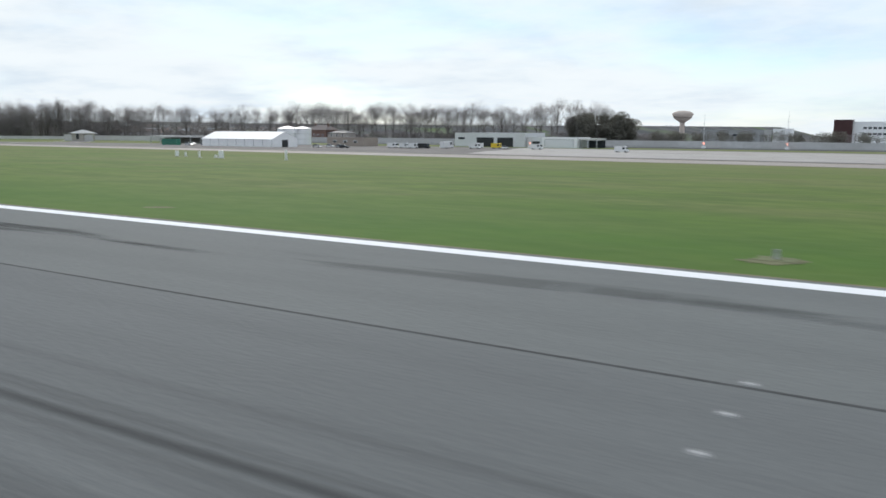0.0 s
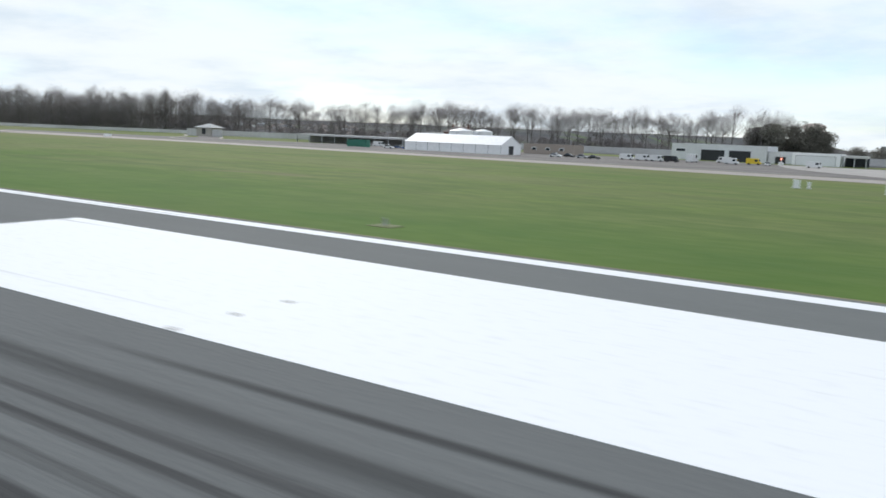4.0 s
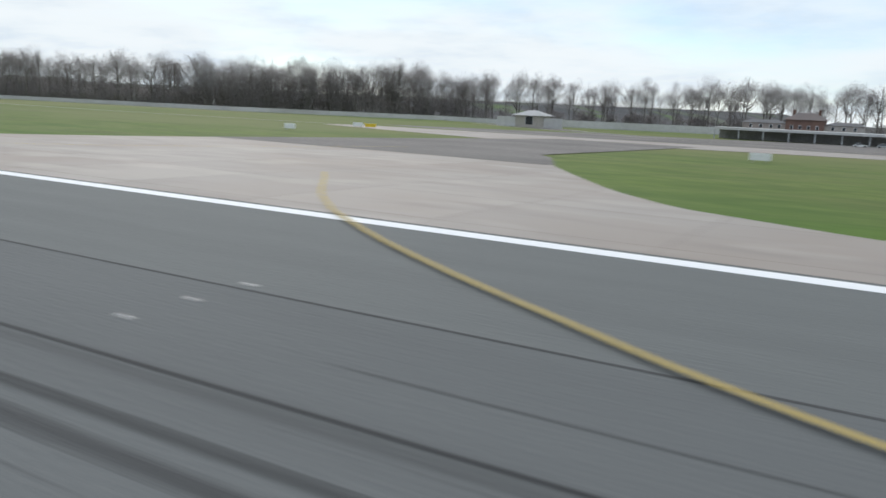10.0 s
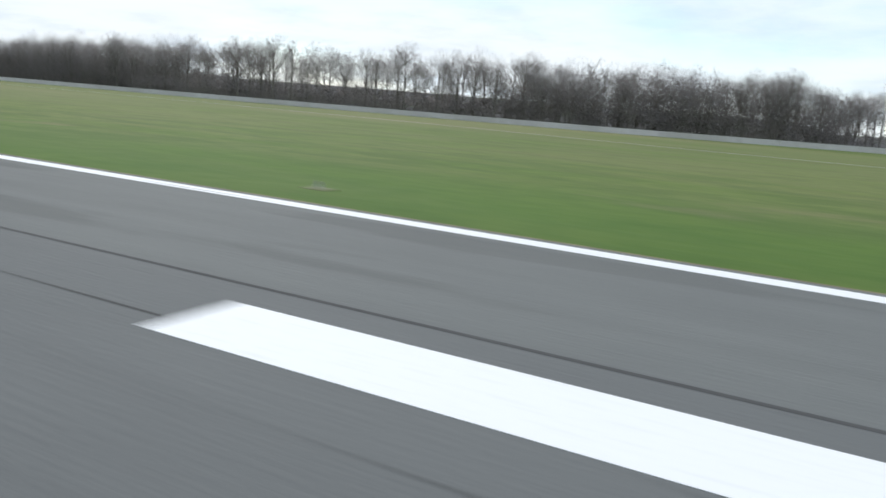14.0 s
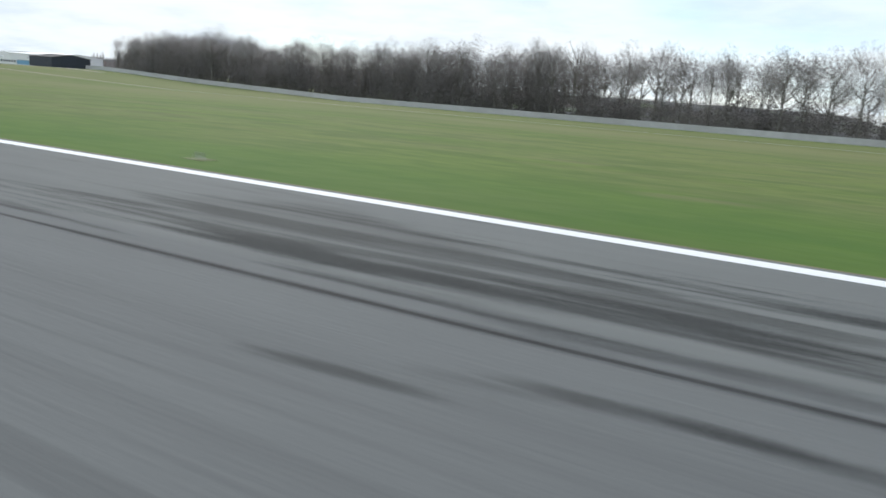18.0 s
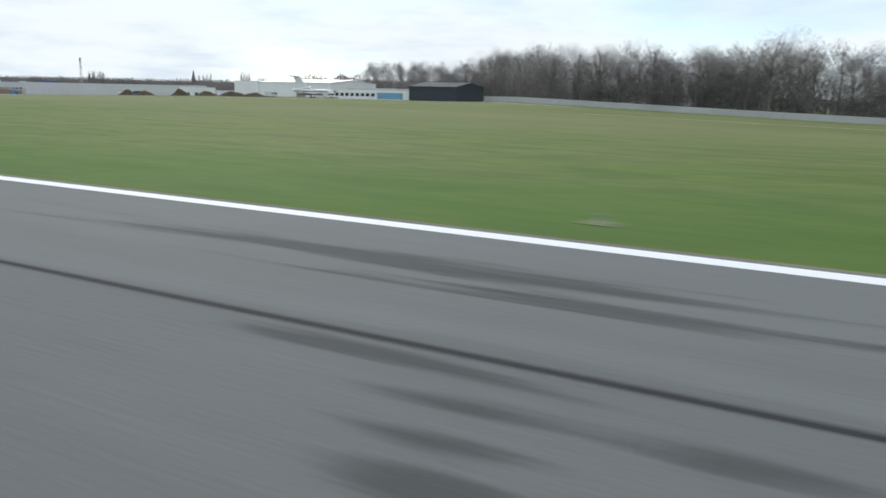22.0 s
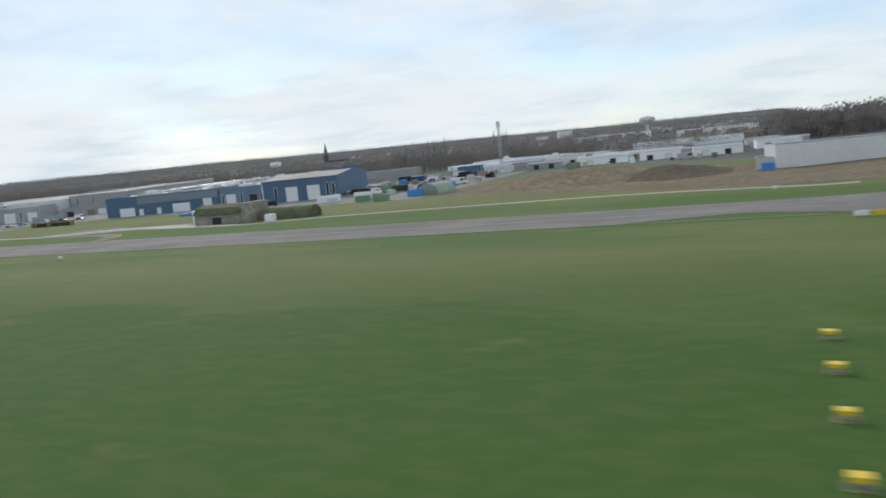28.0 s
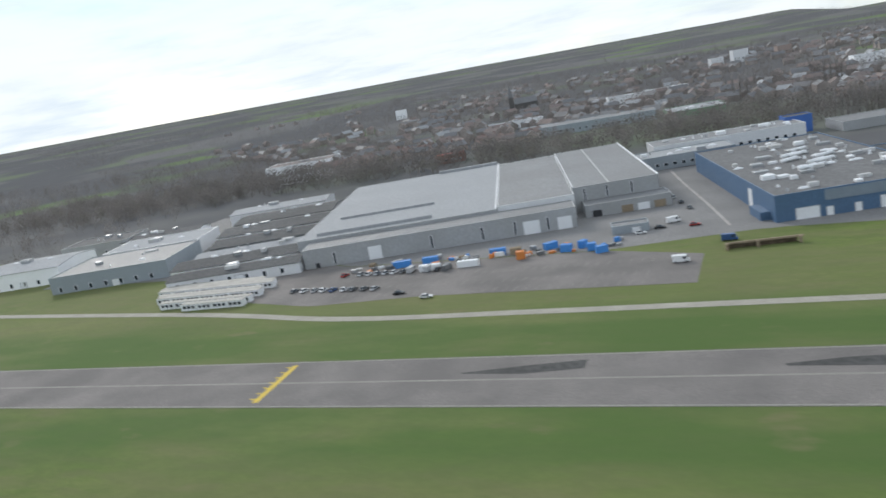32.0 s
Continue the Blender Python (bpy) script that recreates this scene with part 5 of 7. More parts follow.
def pavilion(x, y):
    z = ground_z(x, y) + 3.4
    p = thing("pavilion", x, y, z, 0, "small pavilion with a hipped roof between low walls", "pavilion")
    part("wall", boxes((-6.5, 6.5, -4, 4, -4.2, 1.6)), surf("pavilion_render", (0.45, 0.42, 0.38), 0.9, 0.1), p)
    part("wing_wall", boxes((-15.5, -6.5, -3.6, -3.0, -4.2, 0.8)), BARRIER, p)
    part("wing_wall", boxes((6.5, 15, -3.6, -3.0, -4.2, 0.8)), BARRIER, p)
    bm = bmesh.new()
    v = [bm.verts.new(c) for c in ((-8, -5.4, 1.6), (8, -5.4, 1.6), (8, 5.4, 1.6), (-8, 5.4, 1.6), (-1.5, 0, 3.9), (1.5, 0, 3.9))]
    bmesh.ops.convex_hull(bm, input=v)
    part("roof", bm, BARRIER, p, "pale hipped roof")
    opening(p, "door", -1.6, 1.6, -2.2, 1.2, DOOR_DARK, -4)


pavilion(-479.6, 318.7)


def brick_house():
    z = -3.4
    h = thing("brick_lodge", -384, 447, z, 0, "long red brick lodge with a hipped centre block", "house")
    part("wing_wall", boxes((-30, -9, -5, 5, -3, 3.0)), HOUSE_WALL, h)
    part("wing_wall", boxes((9, 27, -5, 5, -3, 3.0)), HOUSE_WALL, h)
    part("wall", boxes((-9, 9, -6.5, 6.5, -3, 5.2)), BRICK, h)
    for a, b, e, zz, top in ((-31, -8.8, 5.8, 3.0, 4.6), (8.8, 28, 5.8, 3.0, 4.6), (-10.2, 10.2, 7.6, 5.2, 8.8)):
        bm = bmesh.new()
        v = [bm.verts.new(c) for c in ((a, -e, zz), (b, -e, zz), (b, e, zz), (a, e, zz), (a + e * .8, 0, top), (b - e * .8, 0, top))]
        bmesh.ops.convex_hull(bm, input=v)
        part("roof", bm, ROOF_SLATE if zz < 4 else ROOF_TILE, h)
    for x in (-6, 6):
        part("chimney", boxes((x - .5, x + .5, -.5, .5, 7.4, 10.2)), BRICK, h)
    for x, y in [(-26, -5), (-21, -5), (-16, -5), (-12, -5), (-6, -6.5), (-2, -6.5), (2, -6.5), (6, -6.5), (13, -5), (18, -5), (23, -5)]:
        opening(h, "window", x - .6, x + .6, 0.6, 2.2, GLASS, y, WHITE_PAINT)


brick_house()


def container(x, y, ln, h, mat, label, rz=0, name="shipping_container"):
    c = thing(name, x, y, ground_z(x, y), rz, label, "container")
    part("body", boxes((-ln / 2, ln / 2, -1.22, 1.22, 0.12, h)), mat, c)
    for k in (-1, 1):
        part("end_frame", boxes((k * ln / 2 - .12, k * ln / 2 + .12, -1.27, 1.27, 0.0, h + .05)), mat, c)
    part("roof_rail", boxes((-ln / 2 + .12, ln / 2 - .12, -1.27, -1.15, h, h + .06), (-ln / 2 + .12, ln / 2 - .12, 1.15, 1.27, h, h + .06)), mat, c)
    return c


container(-313, 254, 9.8, 2.9, GREEN_PAINT, "green steel container on the apron", 2)


def water_tower(x, y, z0, stem, cup_r, cup_h, mat, label):
    w = thing("water_tower", x, y, z0, 0, label, "water tower")
    bm = bmesh.new()
    cyl(bm, 0, 0, -12, stem, cup_r * 0.30, cup_r * 0.22, 20)
    part("stem", bm, mat, w, smooth=True)
    bm = bmesh.new()
    cyl(bm, 0, 0, stem, stem + cup_h * .35, cup_r * 0.24, cup_r * .8, 28)
    cyl(bm, 0, 0, stem + cup_h * .35, stem + cup_h * .7, cup_r * 0.8, cup_r, 28)
    part("bowl", bm, mat, w, smooth=True)
    bm = bmesh.new()
    for q in range(4):
        z0, z1 = (stem + cup_h * (.7 + .3 * math.sin(math.pi / 8 * k)) for k in (q, q + 1))
        cyl(bm, 0, 0, z0, z1, cup_r * math.cos(math.pi / 8 * q), max(.2, cup_r * math.cos(math.pi / 8 * (q + 1))), 28)
    part("lid", bm, mat, w, "domed lid")


TAN = surf("tan_concrete", (0.36, 0.29, 0.26), 0.9, 0.1)
water_tower(-222.5, 814, -6, 15, 10.5, 12, surf("pale_tan_concrete", (0.55, 0.47, 0.42), 0.9, 0.08), "tan concrete water tower with a flaring bowl")
water_tower(-1657.6, 985, -6, 20, 9.5, 10, BARRIER, "pale concrete water tower above the trees")
# distant modern buildings past the trees
hall("far_office", -84, -20, 900, 930, 16, WHITE_CLAD, ROOF_FELT, "distant white office block with a dark curved end", windows=span(-66, -22, 10, 9, 3, 2) + span(-66, -22, 10, 3, 3, 2), base=-6, sink=16)
hall("far_office_end", -92, -75, 896, 914, 18, surf("dark_red_brick_end", (0.09, 0.05, 0.05), 0.9), ROOF_FELT, "dark brick end of the distant office", base=-6, sink=16)
hall("far_store", -150, -106, 600, 630, 8, GREY_CLAD, ROOF_GREY, "distant grey store behind the apron", windows=span(-140, -112, 5, 4, 3, 1.5), base=-6, sink=3)
hall("far_white_house", -100, -88, 600, 612, 9, WHITE_CLAD, ROOF_FELT, "distant white flat-roofed building behind trees", base=-6)


def light_mast(x, y, h):
    m = thing("obstruction_mast", x, y, ground_z(x, y), 0, "slim white mast carrying a glowing red-orange lamp", "mast", "apron masts")
    bm = bmesh.new()
    cyl(bm, 0, 0, -0.2, h, 0.16, 0.05, 8)
    part("pole", bm, WHITE_PAINT, m)
    part("base", boxes((-.9, .9, -.9, .9, -0.2, 0.9)), WHITE_PAINT, m)
    part("lamp", boxes((-.28, .28, -.28, .28, 2.0, 2.55)), LAMP_RED, m, "glowing red-orange lamp")
    part("crossarm", boxes((-.7, .7, -.06, .06, h * .72, h * .72 + .12)), STEEL, m)


light_mast(-95.5, 388, 16)
light_mast(-58.6, 390, 17)
light_mast(-166, 344, 5.2)


# ---- vehicles ----
def vehicle(x, y, rz, paint, kind="car", z=None):
    """A car, van or truck: body shell with cabin, windows, four wheels."""
    dims = {"car": (4.3, 1.75, 0.75, 1.42), "van": (5.4, 2.0, 1.15, 2.4), "truck": (8.5, 2.4, 1.6, 3.2)}[kind]
    ln, wd, waist, top = dims
    names = {"car": "car", "van": "van", "truck": "truck"}
    tone = paint.name.replace("car_paint_", "").replace("_enamel", "").replace("_", " ")
    v = thing(names[kind], x, y, (ground_z(x, y) if z is None else z) + 0.06, rz, f"parked {tone} {names[kind]} standing on the tarmac", names[kind])
    bm = bmesh.new()
    l2 = ln / 2
    if kind == "car":
        prof = [(-l2, 0.3), (l2, 0.3), (l2, 0.65), (l2 * .55, waist + .08), (-l2 * .85, waist + .12), (-l2, 0.7)]
    else:
        prof = [(-l2, 0.35), (l2, 0.35), (l2, waist * .8), (l2 * .82, waist), (l2 * .62, top), (-l2, top)]
    va = [bm.verts.new((px, s * wd / 2, pz)) for s in (-1, 1) for px, pz in prof]
    k = len(prof)
    for i in range(k):
        bm.faces.new((va[i], va[(i + 1) % k], va[k + (i + 1) % k], va[k + i]))
    bm.faces.new(va[:k][::-1])
    bm.faces.new(va[k:])
    bmesh.ops.recalc_face_normals(bm, faces=bm.faces)
    part("body", bm, paint, v)
    if kind == "car":
        bm = bmesh.new()
        c = [(l2 * .45, waist + .06), (-l2 * .8, waist + .1), (-l2 * .55, top), (l2 * .05, top)]
        pts = [bm.verts.new((px, s * (wd / 2 - (.05 if i < 2 else .2)), pz)) for s in (-1, 1) for i, (px, pz) in enumerate(c)]
        bmesh.ops.convex_hull(bm, input=pts)
        part("window_band", bm, GLASS, v)
        part("roof", boxes((-l2 * .56, l2 * .06, -wd / 2 + .2, wd / 2 - .2, top - .02, top + .04)), paint, v)
    else:
        part("windscreen", boxes((l2 * .66, l2 * .80, -wd / 2 + .1, wd / 2 - .1, waist + .05, top - .35)), GLASS, v)
        part("side_window", boxes((l2 * .2, l2 * .58, -wd / 2 - .02, wd / 2 + .02, waist + .1, top - .4)), GLASS, v)
    for sx in (-.62, .64):
        for sy in (-1, 1):
            bm = bmesh.new()
            bmesh.ops.create_cone(bm, cap_ends=True, segments=12, radius1=.34, radius2=.34, depth=.24, matrix=Matrix.Translation((sx * l2, sy * (wd / 2 - .1), .34)) @ Matrix.Rotation(math.pi / 2, 4, "X"))
            wh = part("wheel", bm, BLACK, v)
    return v


W, S, K, R, B, Gy = CAR_PAINTS
for x, y, rz, p, k in ((-215, 300, 0, W, "van"), (-209, 301, 0, W, "van"), (-203, 300, 0, W, "van"), (-197, 299, 0, K, "van"), (-193, 312, 90, W, "truck"), (-184, 325, 180, W, "van"),
                       (-178, 312, 0, W, "van"), (-166, 318, 90, W, "car"), (-172, 322, 0, YELLOW, "van"), (-150, 318, 0, W, "van"), (-105, 300, 0, W, "van"), (-298, 262, 0, B, "car"), (-292, 247, 0, W, "car"),
                       (-318, 312, 6, W, "truck"), (-309, 313, 6, W, "truck"), (-236, 280, 0, W, "car"), (-231, 281, 0, K, "car"), (-228, 262, 0, W, "car"), (-220, 268, 0, S, "car"), (-213, 262, 20, K, "car"),
                       (-352, 300, 0, W, "car"), (-345, 302, 0, S, "car"), (-338, 300, 0, W, "van")):
    vehicle(x, y, rz, p, k)


# ---- airfield furniture ----
PAD_CONCRETE = surf("pad_concrete", (0.19, 0.205, 0.11), 0.95, 0.2, 3, 0.4)
def field_sign(x, y, w, h, face, label, rz=0.0, panel=None, lift=0.25, lean=0.0):
    s = thing("field_sign", x, y, ground_z(x, y), rz, label, "sign", "airfield signs")
    s.matrix_basis = s.matrix_basis @ pose(0, 0, 0, 0, lean, 0)
    part("face", boxes((-w / 2, w / 2, -.12, .12, lift, lift + h)), face, s)
    if panel:
        part("panel", boxes((-w * .28, w * .42, -.15, -.12, lift + h * .2, lift + h * .8)), panel, s, "yellow message panel")
    for k in (-.35, .35):
        part("leg", boxes((k * w - .04, k * w + .04, -.05, .05, -0.2, lift)), STEEL, s)


for x, y, w, h, m, lab in ((-353.2, 95, 2.3, 0.8, WHITE_PAINT, "white airfield sign board seen from behind"), (-338.8, 157, 3.2, 0.8, WHITE_PAINT, "long white airfield sign board"), (-424.5, 98, 1.9, 0.8, WHITE_PAINT, "white airfield sign board in the grass"),
                           (-440, 142, 2.6, 0.7, YELLOW, "yellow airfield direction sign"), (-443.4, 142, 2.4, .8, WHITE_PAINT, "white airfield sign board in the grass"), (-479.5, 34.8, 1.7, 0.95, WHITE_PAINT, "white cabinet standing in the grass"),
                           (-1361, 72, 1.5, .6, WHITE_PAINT, "white airfield sign board in the grass"), (-1354, 120, 2.0, .8, WHITE_PAINT, "white airfield sign by the taxiway"), (-1358, 125, 1.8, .8, YELLOW, "yellow airfield sign by the taxiway"),
                           (-1492.7, 143, 2.6, .8, YELLOW, "yellow airfield direction sign"), (-1495.5, 143.5, 2.2, .8, WHITE_PAINT, "white airfield sign by the taxiway"), (-1509, 209, 1.0, .7, WHITE_PAINT, "small white marker board"), (-1670.8, 137.5, 0.9, .7, WHITE_PAINT, "white marker board in the grass")):
    field_sign(x, y, w, h, m, lab, rz=8)
field_sign(-1307.2, 32.2, 1.9, .85, WHITE_PAINT, "white framed airfield sign with a yellow panel", 4, YELLOW, 0.06, -6)
for x, y, w, h in ((-121.1, 99.5, .7, 1.0), (-119.9, 100.5, .3, .8), (-111.6, 96.6, .25, 1.1), (-108.4, 97.5, .5, .5), (-105.3, 95.9, 1.0, 1.3), (-91.2, 97.0, .3, 1.7)):
    s = thing("marker_post", x, y, ground_z(x, y), 0, "white marker post in the airfield grass", "post", "marker posts")
    part("post", boxes((-w / 2, w / 2, -.12, .12, -.2, h)), WHITE_PAINT, s)
    part("foot", boxes((-w / 2 - .1, w / 2 + .1, -.25, .25, -.2, .06)), BARRIER, s)
for y in (38.0, 47.0, 56.2, 65.2):
    p = thing("approach_light", -1504, y, ground_z(-1504, y), 0, "yellow approach slope light unit on grey legs", "light unit", "approach slope lights")
    part("housing", boxes((-.52, .52, -.40, .40, .42, .68)), YELLOW, p, "yellow housing")
    part("lens", boxes((.52, .56, -.3, .3, .46, .64)), GLASS, p)
    for sx in (-.4, .4):
        for sy in (-.28, .28):
            part("leg", boxes((sx - .05, sx + .05, sy - .05, sy + .05, -.2, .45)), STEEL, p)
    part("pad", boxes((-.7, .7, -.6, .6, -.2, .04)), PAD_CONCRETE, p, "weathered concrete pad")
LIGHT_RIM = surf("worn_light_rim", (0.26, 0.265, 0.265), 0.6, 0.15, 3, 0.3)
EDGE_X = [356, 296, 236, 176, 116, 56, -3.8, -64, -124, -184, -262.5, -441.3, -500.2, -561.6, -623, -684.4, -745.5, -807.2, -867.5, -927.6, -987.8, -1058.9, -1139.3, -1201.8, -1263, -1325, -1386] + list(range(-1530, -2160, -60))
for i, x in enumerate(EDGE_X):
    y = 24.7 + 0.4 * math.sin(i * 2.1)
    e = thing("edge_light", x, y, ground_z(x, y), 0, "pale runway edge light on a small concrete pad", "light unit", "runway edge lights")
    bm = bmesh.new()
    cyl(bm, 0, 0, -.1, .20, .09, .07, 8)
    part("lamp_body", bm, STEEL, e)
    bm = bmesh.new()
    cyl(bm, 0, 0, .20, .32, .09, .06, 10)
    part("lens", bm, LIGHT_RIM, e, "pale glass dome")
    part("pad", boxes((-.55, .55, -.45, .45, -.1, .03)), PAD_CONCRETE, e, "weathered concrete pad")
# inset lights of the touchdown zone, three to a row
for x in [-2.1, -30.6, -58.7] + [-88.4 - 28.8 * k for k in (0, 1, 2, 4, 5)] + [-261.2 - 29.8 * k for k in range(9)]:
    for y in (12.05, 10.55, 9.05):
        e = thing("inset_light", x, y, 0.0, 0, "pale flush touchdown zone light set in the pavement", "light unit", "touchdown zone lights")
        bm = bmesh.new()
        cyl(bm, 0, 0, -.02, .014, .13, .11, 14)
        part("rim", bm, LIGHT_RIM, e)
        part("lens", boxes((-.06, .06, -.03, .03, .010, .020)), BARRIER, e)
for x, y in ((-1474.7, 33.9), (-1482.0, 28.6)):
    s = thing("inspection_cover", x, y, ground_z(x, y), 0, "round grey inspection cover in worn turf", "cover", "inspection covers")
    bm = bmesh.new()
    cyl(bm, 0, 0, -.1, .05, .55, seg=20)
    part("cover", bm, BARRIER, s)
    bm = bmesh.new()
    cyl(bm, 0, 0, -.1, .03, .75, seg=20)
    part("collar", bm, DRY_TRACK, s)


# ---- the white sheds at mid field ----
hall("grey_depot", -1513.6, -1400.6, 313.2, 327.2, 7.9, PALE_CLAD, ROOF_FELT, "very long pale grey depot with a flat dark roof", base=-3.2, doors=[(-1448, 6, 4.2, DOOR_WHITE)], sink=1.5, parapet=0.2, rz=16)
hall("depot_end", -1516, -1509.3, 300, 312, 4.2, BARRIER, ROOF_FELT, "small concrete end block of the depot", base=-3.6)
hall("white_lodge", -1398, -1380, 316, 325, 4.9, WHITE_CLAD, ROOF_FELT, "small white flat-roofed lodge", base=-1.3, doors=[(-1385, 2, 2.3, DOOR_DARK)], windows=[(-1395, 1.2, 1.4, 1.2), (-1391, 1.2, 1.4, 1.2)])
hall("white_block", -1385, -1366.4, 345, 372, 9.5, WHITE_CLAD, ROOF_LIGHT, "plain white windowless block", base=-1.7)
hall("white_hangar", -1366, -1316, 345, 388, 9.3, WHITE_CLAD, WHITE_CLAD, "large white hangar with a shallow pitched roof", rise=1.8, base=-1.7, doors=[(-1336, 6, 3.2, surf("tan_shutter", (0.35, 0.30, 0.24), 0.7))])
hall("grey_office", -1273, -1246, 302, 325, 5.2, PALE_CLAD, ROOF_FELT, "pale grey flat-roofed office block", base=-0.4, windows=span(-1271, -1250, 7, 1.4, 1.6, 1.1))
hall("dark_hangar", -1220, -1199, 271, 295, 4.7, DARK_CLAD, ROOF_FELT, "dark slate hangar under the trees", rise=1.7, base=1.2)
hall("low_lodge", -1257, -1221, 274, 282, 3.2, WHITE_CLAD, ROOF_LIGHT, "long low white lodge with ribbon windows", base=0.7, windows=span(-1259, -1238, 8, 1.0, 1.7, 1.2), doors=[(-1231, 12, 2.4, surf("sky_blue_panel", (0.20, 0.42, 0.62), 0.5))])


def heap(x, y, rx, ry, h, mat, label, name="earth_heap", seed=1):
    rng = random.Random(seed)
    n, m = 22, 7
    verts, faces = [(0, 0, h)], []
    for j in range(1, m + 1):
        for i in range(n):
            an = 2 * math.pi * i / n
            r = j / m
            k = 1 + 0.18 * noise.noise((math.cos(an) * 2 + seed, math.sin(an) * 2, r * 2))
            z = h * (0.5 + 0.5 * math.cos(math.pi * r)) * (1 + 0.35 * noise.noise((math.cos(an) * r * 3, math.sin(an) * r * 3, seed * 1.7))) if j < m else -0.6
            verts.append((rx * r * k * math.cos(an), ry * r * k * math.sin(an), z))
    for i in range(n):
        faces.append((0, 1 + i, 1 + (i + 1) % n))
    for j in range(m - 1):
        for i in range(n):
            a, b = 1 + j * n, 1 + (j + 1) * n
            faces.append((a + i, b + i, b + (i + 1) % n, a + (i + 1) % n))
    ob = data_ob(name, verts, faces, mat, smooth=True)
    ob.matrix_basis = pose(x, y, ground_z(x, y))
    return tagged(ob, label, "earth", "earth heaps")


for i, (x, y, rx, h) in enumerate(((-1400, 283, 8, 3.2), (-1382, 279, 9, 2.6), (-1360, 282, 7, 3.2), (-1344, 284, 10, 2.2), (-1328, 285, 12, 2.4), (-1315, 286, 9, 2.0))):
    heap(x, y, rx, 4, h, BARE_EARTH, "heap of brown excavated earth by the sheds", seed=i + 3)
heap(-1584, 322, 58, 56, 4.4, ROUGH_WEEDS, "broad mound of bare brown earth with dry weeds", "earth_mound", 21)
heap(-1546, 308, 26, 38, 3.6, BARE_EARTH, "broad mound of bare brown earth with dry weeds", "earth_mound", 23)


def jet(x, y, z, rz, ln, label, tall=1.0, fat=0.055, fore=0.0):
    """A T-tailed rear-engined jet, nose towards local +x; fore shifts the fin along the fuselage."""
    j = thing("parked_jet", x, y, z, rz, label, "aircraft")
    r = ln * fat
    f = ln * fore
    top = 2.6 + 4.6 * tall
    stations = [(0.50, .05, -.25), (0.47, .35, -.12), (0.42, .75, 0), (0.36, 1, 0), (-0.25, 1, 0), (-0.36, .75, .2), (-0.46, .35, .5), (-0.5, .1, .65)]
    verts, faces, n = [], [], 18
    for sx, k, up in stations:
        for i in range(n):
            an = 2 * math.pi * i / n
            verts.append((sx * ln, r * k * math.cos(an), r * (1.9 + up) + r * k * math.sin(an)))
    for s in range(len(stations) - 1):
        for i in range(n):
            faces.append((s * n + i, s * n + (i + 1) % n, (s + 1) * n + (i + 1) % n, (s + 1) * n + i))
    faces += [tuple(range(n)), tuple(range((len(stations) - 1) * n, len(stations) * n))]
    data_ob("fuselage", verts, faces, WHITE_PAINT, j, "glossy white fuselage", True)

    def slab(name, pts, t, axis, mat=WHITE_PAINT):
        bm = bmesh.new()
        off = Vector((0, 0, t / 2)) if axis == "z" else Vector((0, t / 2, 0))
        bmesh.ops.convex_hull(bm, input=[bm.verts.new(Vector(p) + s * off) for p in pts for s in (-1, 1)])
        return part(name, bm, mat, j)

    for s in (-1, 1):
        slab("wing", [(ln * .08, s * r * .8, r * 1.3), (-ln * .12, s * r * .8, r * 1.3), (-ln * .13, s * ln * .42, r * 1.9), (-ln * .08, s * ln * .42, r * 1.9)], 0.25, "z")
        slab("tailplane", [(f - ln * .44, 0, r * top), (f - ln * .57, 0, r * top), (f - ln * .60, s * ln * .19, r * (top + .1)), (f - ln * .53, s * ln * .19, r * (top + .1))], 0.25, "z")
        bm = bmesh.new()
        tube(bm, (-ln * .22, s * r * 1.7, r * 2.5), (-ln * .38, s * r * 1.7, r * 2.6), r * .5, r * .38, 14)
        part("engine", bm, WHITE_PAINT, j)
        bm = bmesh.new()
        tube(bm, (-ln * .03, s * r * 1.2, -0.1), (-ln * .03, s * r * 1.2, r), r * .12, seg=8)
        tube(bm, (-ln * .03, s * r * 1.2 - .2, .4), (-ln * .03, s * r * 1.2 + .2, .4), .45, seg=12)
        part("main_gear", bm, BLACK, j)
        part("window_row", boxes((-ln * .22, ln * .34, s * r * 1.0 - .015, s * r * 1.0 + .015, r * 2.0, r * 2.25)), GLASS, j, "dark cabin window row")
    slab("fin", [(f - ln * .24, 0, r * 2.7), (f - ln * .49, 0, r * 2.6), (f - ln * .57, 0, r * top), (f - ln * .44, 0, r * top)], 0.35, "y")
    bm = bmesh.new()
    tube(bm, (f - ln * .20, 0, r * 3.2), (f - ln * .36, 0, r * 3.1), r * .42, r * .36, 14)
    part("centre_intake", bm, WHITE_PAINT, j)
    part("cockpit_glass", boxes((ln * .44, ln * .468, -r * .42, r * .42, r * 2.05, r * 2.35)), GLASS, j)
    part("belly_stripe", boxes((-ln * .3, ln * .36, -r * .9, r * .9, r * 1.02, r * 1.3)), surf("maroon_stripe_" + str(int(ln)), (0.12, 0.02, 0.03), 0.4), j)
    bm = bmesh.new()
    tube(bm, (ln * .38, 0, -0.1), (ln * .38, 0, r), .12, seg=8)
    part("nose_gear", bm, BLACK, j)
    return j


jet(-1288.5, 297, 0.0, 12, 23, "white T-tailed jet parked on the stand", 0.89, 0.064, 0.12)
for x, y, rz, p, k in ((-1306, 288, 0, W, "van"), (-1309, 290, 0, W, "van"), (-1276, 292, 0, W, "van"), (-1395, 287, 0, B, "van"), (-1398, 288, 0, B, "van")):
    vehicle(x, y, rz, p, k)


